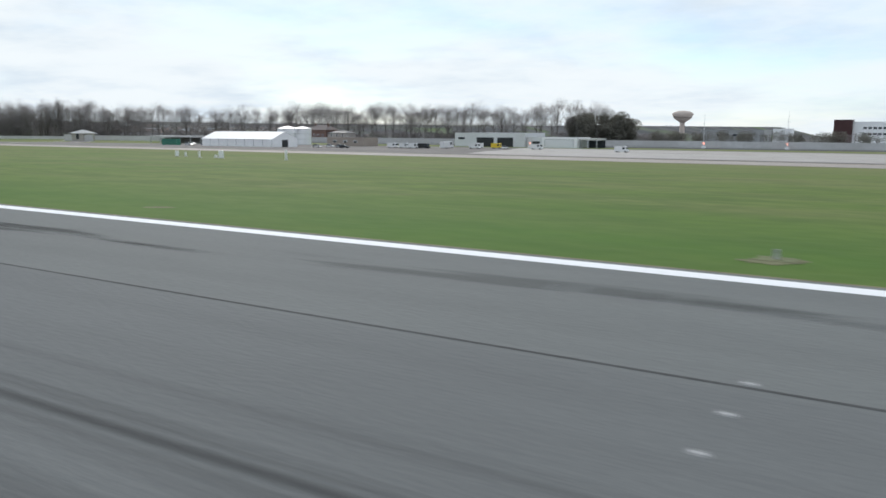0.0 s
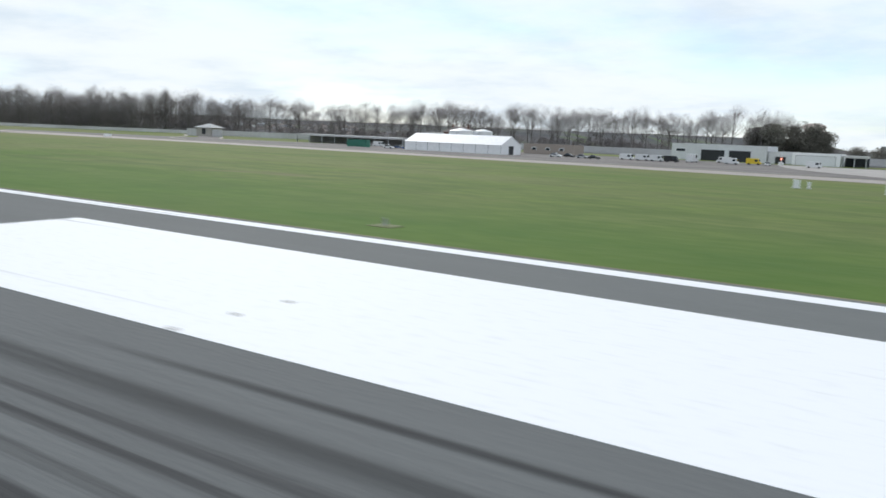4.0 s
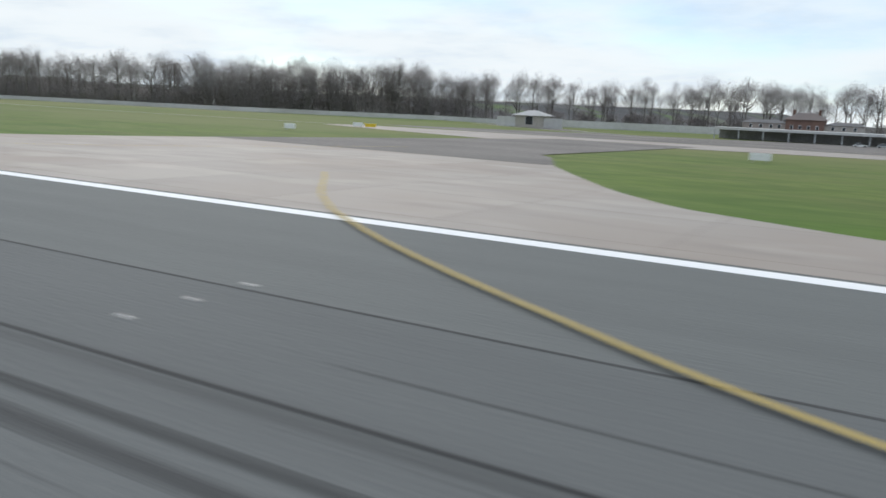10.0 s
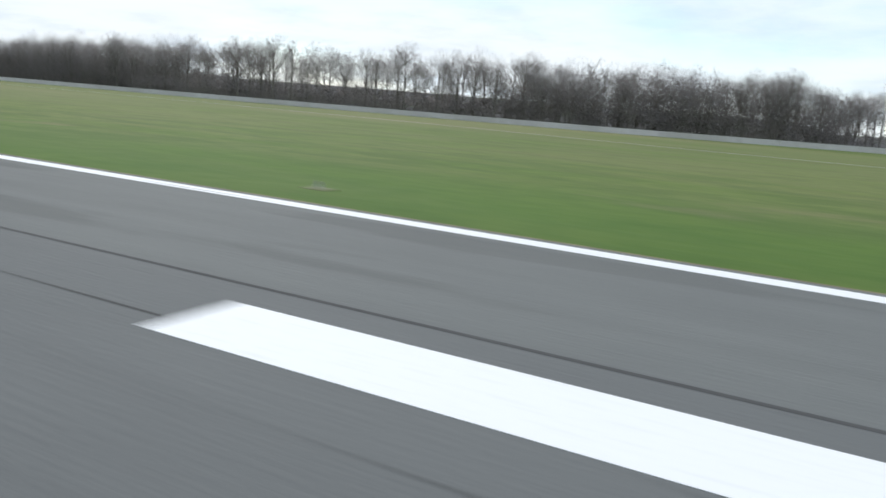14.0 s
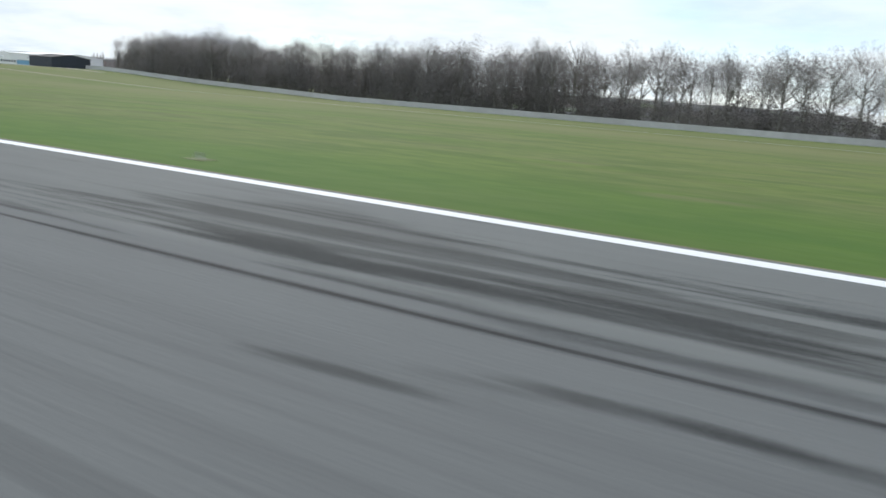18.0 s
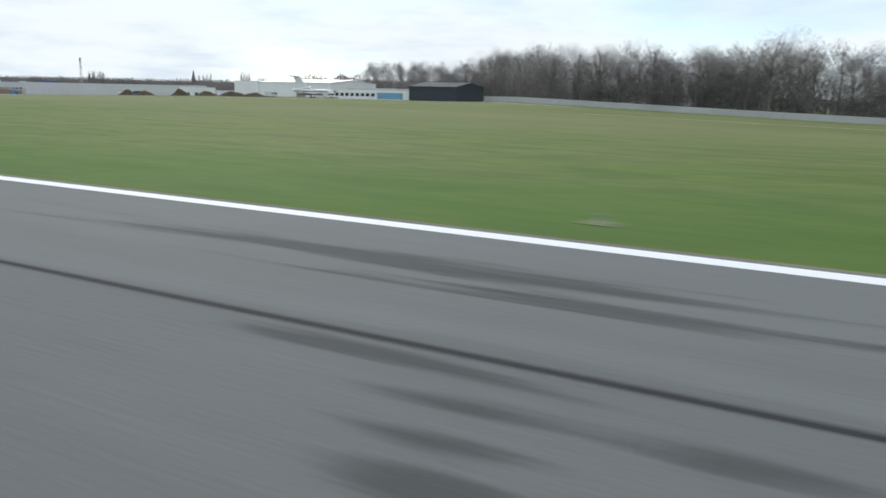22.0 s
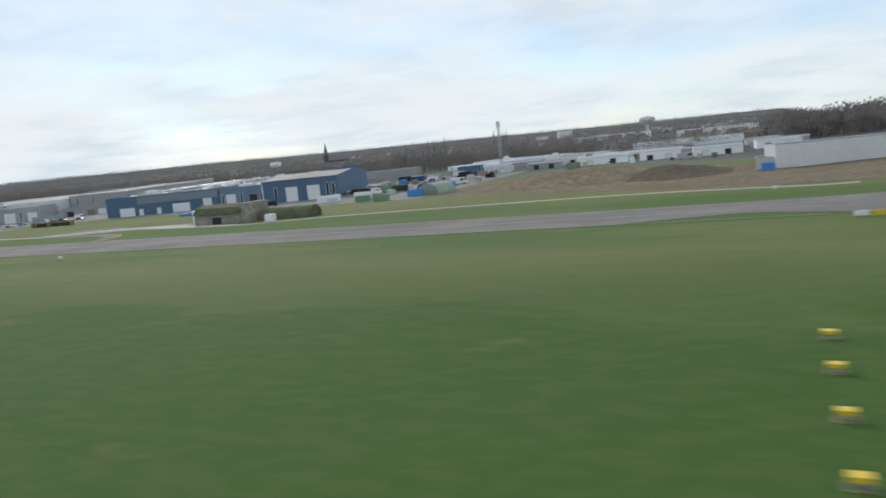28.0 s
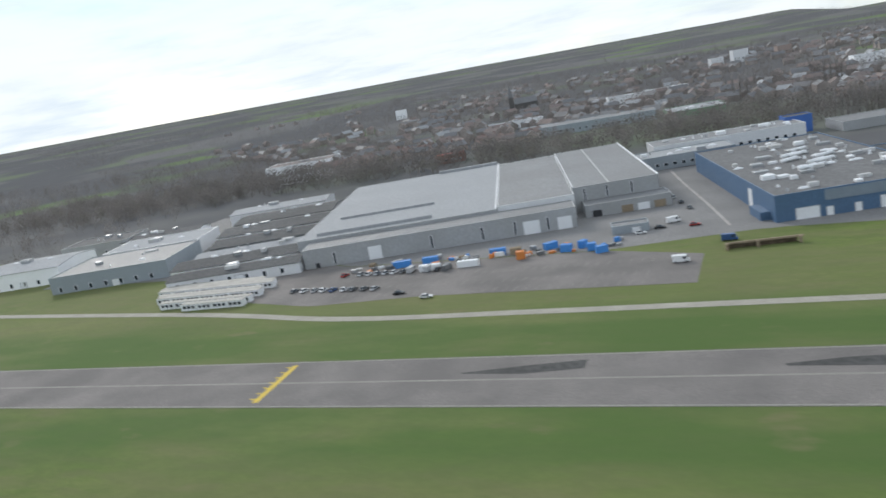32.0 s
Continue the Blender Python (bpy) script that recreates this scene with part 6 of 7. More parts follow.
# ---- aircraft works ----
def works(name, cx, cy, rz, w, d, h, wall, roof, label, doors=(), windows=(), rise=0.0, parapet=0.35):
    """A hall given by its front left corner; doors and windows are told from that corner."""
    a = radians(rz)
    mx, my = cx + math.cos(a) * w / 2 - math.sin(a) * d / 2, cy + math.sin(a) * w / 2 + math.cos(a) * d / 2
    return hall(name, mx - w / 2, mx + w / 2, my - d / 2, my + d / 2, h, wall, roof, label, rise,
                [(mx - w / 2 + q[0], *q[1:]) for q in doors], [(mx - w / 2 + q[0], *q[1:]) for q in windows], parapet, rz, 1.0,
                ground_z(mx, my) , category="works hall")


def roof_goods(h, w, d, z, n, seed, mats):
    """Vents, ducts and domes on a flat roof."""
    rng = random.Random(seed)
    for _ in range(n):
        x, y = rng.uniform(-w / 2 + 4, w / 2 - 4), rng.uniform(-d / 2 + 4, d / 2 - 4)
        k = rng.random()
        bm = bmesh.new()
        if k < 0.45:
            a, b, e = rng.uniform(1, 3.2), rng.uniform(.8, 2), rng.uniform(.7, 1.8)
            box(bm, x - a, x + a, y - b, y + b, z - .5, z + e, 0.12)
            part("roof_unit", bm, rng.choice(mats), h)
        elif k < 0.75:
            cyl(bm, x, y, z - .5, z + rng.uniform(.8, 1.6), rng.uniform(.5, 1.0), .35, 10)
            part("vent", bm, rng.choice(mats), h)
        else:
            bmesh.ops.create_uvsphere(bm, u_segments=10, v_segments=6, radius=1, matrix=Matrix.LocRotScale((x, y, z - .1), None, (rng.uniform(1.2, 3), rng.uniform(1, 1.8), .9)))
            part("roof_dome", bm, WHITE_PAINT, h, smooth=True)


def strips(h, lines, mat, name="skylight_strip"):
    for d in lines:
        part(name, boxes(d), mat, h)


GREEN_SOFT = surf("weathered_green_cladding", (0.17, 0.30, 0.19), 0.7, 0.15)
RZ, RG = 16.0, 17.0
LIGHT_BLUE = surf("pale_blue_cladding", (0.34, 0.38, 0.41), 0.5, 0.1, ribs=3.0)
UX, UY = math.cos(radians(RG)), math.sin(radians(RG))


def grid(u, v):
    """A place on the grey works' own grid, from its front corner."""
    return -2013 + u * UX - v * UY, 286.5 + u * UY + v * UX


works("grey_works", *grid(0, 0), RG, 119, 16, 8.6, GREY_CLAD, ROOF_GREY, "long grey works front with white roller doors",
           doors=[(32, 6, 6, DOOR_WHITE), (100, 7, 5.8, DOOR_WHITE), (114, 6, 5.4, DOOR_WHITE), (6, 2, 2.4, DOOR_DARK)], windows=[(14, 1, .9, 5), (57, 1, .9, 5.4), (79, 1, .9, 5.4), (93, 1, .9, 5.4), (107, 1, .9, 5)], parapet=0.15)
g2 = works("grey_works_hall", *grid(-6, 16.4), RG, 92, 156, 9.9, GREY_CLAD, ROOF_LIGHT, "wide grey works hall with a light sheet roof", parapet=0.12)
strips(g2, [(-38, 16, -72, -69.6, 9.8, 11.2), (-34, 14, -36, -34.4, 9.8, 10.9), (8, 45, 74.5, 77.4, 9.8, 11.4)], ROOF_LIGHT, "roof_monitor")
strips(g2, [(-38, 16, -69.5, -68.9, 9.8, 10.3), (-34, 14, -34.3, -33.6, 9.8, 10.3)], DOOR_DARK, "roof_gutter")
strips(g2, [(45.2, 45.8, -77, 77, 9.8, 10.25)], DOOR_WHITE, "roof_ridge_cap")
works("grey_works_hall", *grid(86.4, 18), RG, 34, 142, 10.6, PALE_CLAD, ROOF_GREY, "narrow grey works hall with a mid-grey felted roof", parapet=0.15)
g4 = works("grey_works_hall", *grid(120.8, 28), RG, 38, 130, 11.6, GREY_CLAD, ROOF_GREY, "tall grey works hall with white upright strips", parapet=0.1,
           windows=[(5, 5, .8, 5.6), (15, 5, .8, 5.6), (26, 5, .8, 5.6)])
strips(g4, [(18.6, 19.3, -65, 65, 11.5, 12.1), (-19.2, -18.7, -64, 64, 11.5, 11.95)], DOOR_WHITE, "roof_edge_flashing")
strips(g4, [(-3, -2.5, -64, 64, 11.45, 11.75)], BARRIER, "roof_ridge_cap")
works("low_annex", *grid(124, 13.5), RG, 37, 14, 5.2, GREY_CLAD, ROOF_GREY, "low annex under the tall grey hall", doors=[(5, 4, 3, DOOR_DARK), (18, 5, 3.2, TIMBER), (25, 5, 3.2, DOOR_WHITE), (32, 5, 3.2, TIMBER)])
works("timber_shed", -1881, 300.6, 13, 14, 8, 3.0, LIGHT_BLUE, ROOF_GREY, "small pale blue shed beside the yard", doors=[(9, 3, 2.2, DOOR_WHITE)])
b1 = works("blue_works", -1822.6, 297.4, RZ, 60, 128, 9.6, BLUE_CLAD, surf("worn_grey_felt_roof", (0.175, 0.175, 0.175), 0.85, 0.2, 0.7, 0.03), "bright blue works hall with a cluttered flat roof",
           doors=[(11, 8, 4.2, DOOR_WHITE), (18.5, 2.2, 3.2, DOOR_WHITE), (28, 2.2, 3.2, DOOR_WHITE), (40, 9, 4.4, DOOR_WHITE), (54, 4.5, 7, DOOR_WHITE)])
roof_goods(b1, 60, 128, 9.6, 80, 7, [WHITE_PAINT, STEEL, BARRIER])
for q in range(9):
    bm_ = bmesh.new()
    xa, ya = -8 + 3.6 * (q % 5), -24 + 11 * (q // 2)
    tube(bm_, (xa, ya, 10.2), (xa + 7, ya + 2.5, 10.6), 0.9, 0.8, 10)
    tube(bm_, (xa + 7, ya + 2.5, 10.6), (xa + 8.5, ya + 5, 9.2), 0.8, 0.8, 10)
    part("air_duct", bm_, WHITE_PAINT, b1, "fat white air duct on the roof", True)
part("upper_panel", boxes((-13, 29.9, -64.35, -64.04, 5.7, 9.4)), surf("faded_slate_blue_cladding", (0.235, 0.285, 0.335), 0.5, 0.1, ribs=3.0), b1, "pale slate-blue upper wall")
part("side_annex", boxes((-33.5, -30.06, -58, -44, -.6, 3.2)), BLUE_CLAD, b1, "low blue lean-to")
part("side_door", boxes((-30.12, -30.0, -36, -31, 0.5, 7.5)), DOOR_WHITE, b1, "tall white side door")
b2 = works("blue_works_link", -1764.6, 314.2, RZ, 24, 70, 9.2, surf("mid_blue_cladding", (0.17, 0.25, 0.36), 0.5, 0.1, ribs=3.0), ROOF_FELT, "pale blue link hall with a dark open door", doors=[(6, 5, 6.2, DOOR_WHITE), (17.5, 4, 5.4, DOOR_DARK)], windows=[(1.8, 1.5, 1, 5), (11.5, 1.5, 1, 5), (21.8, 1.5, 1, 5)])
roof_goods(b2, 24, 70, 9.2, 16, 9, [WHITE_PAINT, STEEL])
b3 = works("blue_works_hangar", -1740.8, 316.9, RZ, 38, 66, 10.6, BLUE_CLAD, ROOF_GREY, "tall blue hangar with two big white doors", doors=[(15, 5.8, 7.0, DOOR_WHITE), (26, 6.2, 7.0, DOOR_WHITE)], rise=1.8,
           windows=[(7, 2, 1.2, 5.5), (33, 2, 1.2, 5.5), (36, 2, 1.2, 5.5)])
strips(b3, [(-18.9, -18.3, -33.3, -33.06, 0, 9.6)], DOOR_WHITE, "corner_strip")
r1 = works("grey_rear_works", -1883.9, 465.9, RZ, 84, 26, 8.4, PALE_CLAD, ROOF_GREY, "grey rear works block with pipes", windows=span(2, 80, 16, 2, 2, 1.6))
roof_goods(r1, 84, 26, 8.4, 16, 12, [STEEL, WHITE_PAINT])
r2 = works("grey_rear_works", -1896.8, 431.7, RZ, 60, 24, 7, LIGHT_BLUE, ROOF_LIGHT, "pale low works block behind the halls", windows=span(2, 58, 12, 2, 2, 1.5))
roof_goods(r2, 60, 24, 7, 10, 13, [STEEL, WHITE_PAINT])
works("blue_tower_block", -1813, 508, RZ, 15, 12, 10, surf("royal_blue_cladding", (0.05, 0.14, 0.42), 0.5, 0.1), ROOF_FELT, "royal blue plant tower")
works("rear_hall", -1784.3, 494, RZ, 40, 26, 5.0, GREY_CLAD, ROOF_GREY, "wide rear hall with a grey roof")
# west of the grey hall
for nm, u, v, w, d, h, wl_, rf, ri in (("dark_roofed_shed", -62, -4, 61, 17, 4.8, PALE_CLAD, ROOF_FELT, 1.4), ("dark_roofed_shed", -68, 15, 61, 22, 5.6, WHITE_CLAD, ROOF_FELT, 1.8),
                                       ("light_roofed_shed", -66, 39, 59, 14, 5.4, PALE_CLAD, ROOF_LIGHT, 1.0), ("dark_roofed_shed", -64, 55, 57, 26, 6.2, GREY_CLAD, ROOF_FELT, 2.0), ("dark_roofed_shed", -70, 83, 63, 30, 6.8, WHITE_CLAD, ROOF_FELT, 1.8),
                                       ("grey_block", -140, 34, 62, 44, 8.6, LIGHT_BLUE, ROOF_GREY, 0), ("grey_block", -138, 84, 56, 34, 8.0, PALE_CLAD, ROOF_LIGHT, 0), ("light_roofed_shed", -204, 66, 50, 40, 9, WHITE_CLAD, ROOF_LIGHT, 2.0),
                                       ("dark_roofed_shed", -72, 116, 60, 34, 7, GREY_CLAD, ROOF_FELT, 1.6), ("light_roofed_shed", -90, 160, 64, 26, 7, PALE_CLAD, ROOF_LIGHT, 1.4), ("grey_block", -190, 130, 44, 30, 8, GREY_CLAD, ROOF_FELT, 0), ("dark_roofed_shed", -150, 128, 50, 22, 6, WHITE_CLAD, ROOF_FELT, 1.6)):
    x, y = grid(u, v)
    hh = works(nm, x, y, RG, w, d, h, wl_, rf, "grey-walled works shed in the industrial yard" if rf != ROOF_LIGHT else "works shed with a light sheet roof", rise=ri,
               windows=[(q, 1.2, 1.6, 2.2) for q in range(5, int(w) - 3, 8)], doors=[(w / 2 + 3.2, 3.6, 3.4, DOOR_WHITE)] if w > 45 else ())
    roof_goods(hh, w * .8, 2.0 if ri else d * .8, h + ri, 5, int(w + d), [STEEL, BARRIER, WHITE_PAINT])


CABIN_ROOF = surf("stained_cream_roof", (0.50, 0.48, 0.44), 0.9, 0.15, 0.8, 0.2, dirt=(0.34, 0.31, 0.27))


def portacabin(x, y, rz):
    c = thing("portable_cabin", x, y, ground_z(x, y), rz, "white flat-roofed portable cabin with wide windows", "cabin", "portable cabins")
    part("body", boxes((-3.4, 3.4, -1.5, 1.5, .15, 2.7)), WHITE_PAINT, c)
    part("roof", boxes((-3.5, 3.5, -1.6, 1.6, 2.7, 2.85)), CABIN_ROOF, c)
    for k in (-1.8, 0.2, 2.2):
        part("window", boxes((k - .7, k + .7, -1.54, -1.5, 1.0, 2.1)), GLASS, c)
    for k in (-3, 3):
        part("foot", boxes((k - .2, k + .2, -1.4, 1.4, -.2, .15)), BARRIER, c)


for y, xa, n in ((266, -2068, 7), (262.4, -2068, 8), (258.8, -2066, 8), (252, -2060, 7), (248.4, -2058, 7), (241, -2050, 6), (237.4, -2036, 4)):
    for i in range(n):
        portacabin(xa + i * 7.05, y + i * 0.5, 4)

rng_y = random.Random(31)
for i in range(9):
    vehicle(-1996 + i * 4.6 + rng_y.uniform(-.8, .8), 252 - i * .5, 80 + rng_y.uniform(-4, 4), rng_y.choice([W, W, S, S, K, Gy, Gy, B, R]), "car")
for i in range(13):
    if rng_y.random() < 0.85:
        vehicle(-1984 + i * 3.8, 270 - i * .15, 84 + rng_y.uniform(-4, 4), rng_y.choice([W, W, S, S, K, Gy, Gy, B, R]), rng_y.choice(["car", "car", "van"]))
for x, y, rz, p, k in ((-1932.7, 233.7, 10, W, "car"), (-1945.8, 240, 12, K, "car"), (-1851.5, 255.3, 5, W, "van"), (-1859.4, 313.3, 30, W, "van"), (-1850.7, 305, 10, R, "car"), (-1863.7, 305.3, 10, K, "car"), (-1837.5, 278.4, 0, B, "van"), (-1870.1, 299.3, 10, W, "car"),
                       (-1855.1, 335.5, 105, Gy, "car"), (-1859.5, 347.8, 105, K, "car"), (-1863.9, 360.1, 105, S, "car"), (-2126, 308.6, 40, S, "car"), (-2119.5, 302.4, 40, K, "car"), (-2132.6, 312.8, 40, W, "van"), (-2113, 296.1, 40, Gy, "car"), (-2123.8, 294.3, 40, W, "car"), (-2134.7, 300.6, 40, B, "car"), (-1722.7, 298.4, 20, K, "van")):
    vehicle(x, y, rz, p, k)
for i, (x, y, ln, h, m, rz) in enumerate(((-1950.3, 280.7, 6, 2.6, BLUE_PAINT, 13), (-1961.1, 277.8, 6, 2.6, BLUE_PAINT, 20), (-1923.2, 285.2, 6, 2.6, BLUE_PAINT, 10), (-1902.6, 287.8, 5, 2.6, BLUE_PAINT, 40), (-1895, 281.6, 4, 2.8, BLUE_PAINT, 0), (-1889.6, 285.5, 3, 2.8, BLUE_PAINT, 70), (-1885.2, 280.4, 3, 2.8, BLUE_PAINT, 10),
                                          (-1880.9, 276.2, 4, 2.6, BLUE_PAINT, 30), (-1945.9, 269.4, 8, 2.4, WHITE_PAINT, 8), (-1930.7, 271.1, 8, 2.4, WHITE_PAINT, 8), (-1911.2, 275.8, 3, 3, ORANGE, 10), (-1915.6, 284, 4, 2.6, TIMBER, 12), (-1722.6, 276, 18, 3.6, BLUE_CLAD, 12), (-1742.1, 276.4, 8, 1.4, BLUE_PAINT, 8),
                                          (-1749.7, 273.6, 7, 1.2, BLUE_PAINT, 14), (-1666.2, 283, 6, 2.5, GREEN_SOFT, 20), (-1655.4, 279, 6, 2.5, GREEN_SOFT, 10), (-1661.9, 289, 5, 2.6, TAN, 0), (-1646.8, 292.8, 6, 2.8, BLUE_PAINT, 15), (-1683.6, 287.4, 4, 2.2, BARRIER, 30), (-1690.2, 295.7, 10, 3, WHITE_PAINT, 15), (-1675, 303.5, 12, 3, WHITE_PAINT, 12), (-1512, 292, 4, 2.6, BLUE_PAINT, 5), (-1501.6, 306, 6, 2.6, GREEN_PAINT, 15))):
    container(x, y, ln, h, m, "painted steel container standing in the works yard", rz)
rng_y2 = random.Random(77)
for i in range(46):
    x, y = rng_y2.uniform(-1984, -1876), rng_y2.uniform(277, 289)
    y += (x + 1930) * 0.08
    c = thing("yard_crate", x, y, ground_z(x, y), rng_y2.uniform(0, 90), "stacked goods under cover in the works yard", "crate", "yard goods")
    a, b, e = rng_y2.uniform(.5, 1.6), rng_y2.uniform(.5, 1.1), rng_y2.uniform(.7, 1.8)
    part("load", boxes((-a, a, -b, b, .12, e)), rng_y2.choice([WHITE_PAINT, TIMBER, BLUE_PAINT, STEEL, Gy, ORANGE]), c)
    part("pallet", boxes((-a - .05, a + .05, -b - .05, b + .05, -.1, .12)), TIMBER, c)
cab = thing("tractor_unit", -1711.8, 278.4, ground_z(-1711.8, 278.4), 12, "red lorry cab before its blue box trailer", "lorry")
part("cab", boxes((-1.2, 1.2, -1.25, 1.25, .6, 3.5)), RED_PAINT, cab)
part("windscreen", boxes((1.2, 1.24, -1.05, 1.05, 1.9, 3.1)), GLASS, cab)
part("side_window", boxes((-.3, .9, -1.29, -1.25, 1.9, 2.9)), GLASS, cab)
for k in (-.6, .6):
    bm_ = bmesh.new()
    tube(bm_, (k, -1.3, .5), (k, 1.3, .5), .5, seg=14)
    part("wheel", bm_, BLACK, cab)
# lorries, trailers and boxes standing about the depot yard
rng_y3 = random.Random(55)
for i in range(98):
    x, y = (rng_y3.uniform(-1706, -1640), rng_y3.uniform(318, 440)) if i < 72 else (rng_y3.uniform(-1664, -1530), rng_y3.uniform(398, 530))
    x -= (y - 322) * 0.12 if i < 72 else 0.0
    if rng_y3.random() < 0.42:
        vehicle(x, y, rng_y3.choice([10, 100, 190]) + rng_y3.uniform(-8, 8), rng_y3.choice([W, W, S, S, B, Gy, K]), rng_y3.choice(["truck", "van", "car", "car"]))
    else:
        container(x, y, rng_y3.uniform(2.5, 8), rng_y3.uniform(1.6, 3.0), rng_y3.choice([STEEL, BARRIER, STEEL, BARRIER, WHITE_PAINT, TAN, TIMBER, BLUE_PAINT, GREEN_SOFT]), "box container standing in the depot yard", rng_y3.choice([8, 98]) + rng_y3.uniform(-8, 8))
# car park bay lines
bays = thing("bay_lines", 0, 0, 0, 0, "rows of pale painted parking bay lines", "marking", kind="structure")
for r_, y0 in enumerate((240, 250, 261)):
    for i in range(34):
        x = -1985 + i * 3.75
        yy = y0 - (x + 1985) * (0.05 if r_ < 2 else 0.02)
        ribbon("bay_line", [(x, yy), (x + .6, yy + 4.6)], 0.22, PALE_LINE, 0.075, bays)


for k in range(7):
    hy = 154.5 + k * 3.4
    hx = -1946.6 - (hy - 152.5) * 0.108
    ribbon("hold_tick", [(hx - 2.2, hy), (hx - .9, hy + .1)], 0.7, YELLOW_LINE, 0.085, label="yellow tick beside the holding line", category="marking")


def shelter(x, y, rz, ln, r, label, ends, skin=CAMO, note="weathered olive arched roof"):
    """A half-round aircraft shelter, its axis along local x."""
    s = thing("arched_shelter", x, y, ground_z(x, y), rz, label, "shelter", "arched shelters")
    prof = [(r * math.cos(math.pi * k / 14), r * .9 * math.sin(math.pi * k / 14)) for k in range(15)]
    inner = [(a * .94, b * .93) for a, b in prof][::-1]
    bm = bmesh.new()
    prism(bm, [(p[0], p[1] - .2) for p in prof + inner], -ln / 2, ln / 2)
    part("arch", bm, skin, s, note)
    for k, m in zip((-1, 1), ends):
        bm = bmesh.new()
        prism(bm, [(a * .93, b * .93 - .1) for a, b in prof], k * ln / 2 - .3 - (k * .35), k * ln / 2 + .3 - (k * .35))
        part("end_wall", bm, m, s)
    return s


PALE_GREEN = surf("pale_weathered_green", (0.30, 0.36, 0.30), 0.7, 0.15, 1, 0.1, ribs=2.0)
bk = thing("camouflaged_bunker", -1685.5, 219.5, ground_z(-1685.5, 219.5), 0, "tan and olive camouflaged concrete shelter", "bunker")
BUNKER = surf("stained_bunker_concrete", (0.34, 0.315, 0.265), 0.95, 0.2, 0.8, 0.15, dirt=(0.22, 0.20, 0.16))
part("body", boxes((-9.5, 9, -4, 8, -.6, 4.2)), BUNKER, bk)
bm_ = bmesh.new()
prism(bm_, [(-5.2, 3.6), (-3.2, 5.6), (0.5, 6.6), (5, 6.4), (9, 3.6)], -10, 9.6)
part("roof", bm_, CAMO, bk, "rounded olive roof")
part("gable", boxes((9, 12.5, -3.5, 8, -.6, 6.6)), BUNKER, bk)
part("white_end", boxes((-10.6, -9.9, -4.4, 8.2, -.6, 5.2)), WHITE_PAINT, bk, "white end wall")
opening(bk, "door", -2.6, 1.4, -.2, 2.4, DOOR_DARK, -4)
shelter(-1661.5, 224, 6, 19, 4.6, "long olive half-round shelter beside the bunker", (CAMO, CAMO))
shelter(-1641.4, 302.8, 80, 14, 5.6, "pale green half-round store in the yard", (PALE_GREEN, PALE_GREEN), PALE_GREEN, "pale weathered green arched roof")
container(-1662.1, 213, 2.6, 2.4, WHITE_PAINT, "small pale cabinet beside the shelter")
# old revetment in the grass
rv = thing("timber_revetment", -1826.6, 268, ground_z(-1826.6, 268), 8, "low brown timber revetment in the grass", "revetment")
part("beam", boxes((-12, 12, 0, .8, 1.6, 2.2)), TIMBER, rv)
for k in (-11.5, -2, 10.8):
    part("post", boxes((k - .4, k + .4, -1.5, .8, -.4, 2.2)), TIMBER, rv)
part("back", boxes((-11, 10, .8, 1.4, -.4, 1.8)), BARE_EARTH, rv)


def lattice_mast(x, y, h):
    m = thing("lattice_mast", x, y, ground_z(x, y), 0, "tall grey lattice radio mast", "mast")
    bm = bmesh.new()
    for sx in (-.8, .8):
        for sy in (-.8, .8):
            tube(bm, (sx, sy, -.3), (sx * .5, sy * .5, h), .14, .1, 5)
    part("leg_frame", bm, STEEL, m)
    bm = bmesh.new()
    for i in range(14):
        z, z2 = h * i / 14, h * (i + 1) / 14
        k, k2 = .8 - .4 * i / 14, .8 - .4 * (i + 1) / 14
        tube(bm, (-k, -k, z), (k2, -k2, z2), .07, seg=4)
        tube(bm, (k, k, z), (-k2, k2, z2), .07, seg=4)
    part("bracing", bm, STEEL, m)
    part("antenna", boxes((-1.1, -.7, -.3, .3, h - 4, h), (.7, 1.1, -.3, .3, h - 4, h)), WHITE_PAINT, m)


lattice_mast(-1662, 448, 30)
CHURCH_STONE = surf("dark_church_stone", (0.13, 0.125, 0.12), 0.9, 0.15)
ch = thing("church", -2114, 1020, ground_z(-2114, 1020), 20, "distant dark church with a pointed spire", "church")
part("nave", boxes((-14, 16, -7, 7, -1, 12)), CHURCH_STONE, ch)
bm_ = bmesh.new()
prism(bm_, [(-8, 12), (8, 12), (0, 19)], -14, 16)
part("roof", bm_, ROOF_SLATE, ch)
part("tower", boxes((-21, -15, -3, 3, -1, 21)), CHURCH_STONE, ch)
bm_ = bmesh.new()
bmesh.ops.create_cone(bm_, cap_ends=True, segments=8, radius1=3.6, radius2=.15, depth=17, matrix=Matrix.Translation((-18, 0, 29.5)))
part("spire", bm_, ROOF_SLATE, ch)

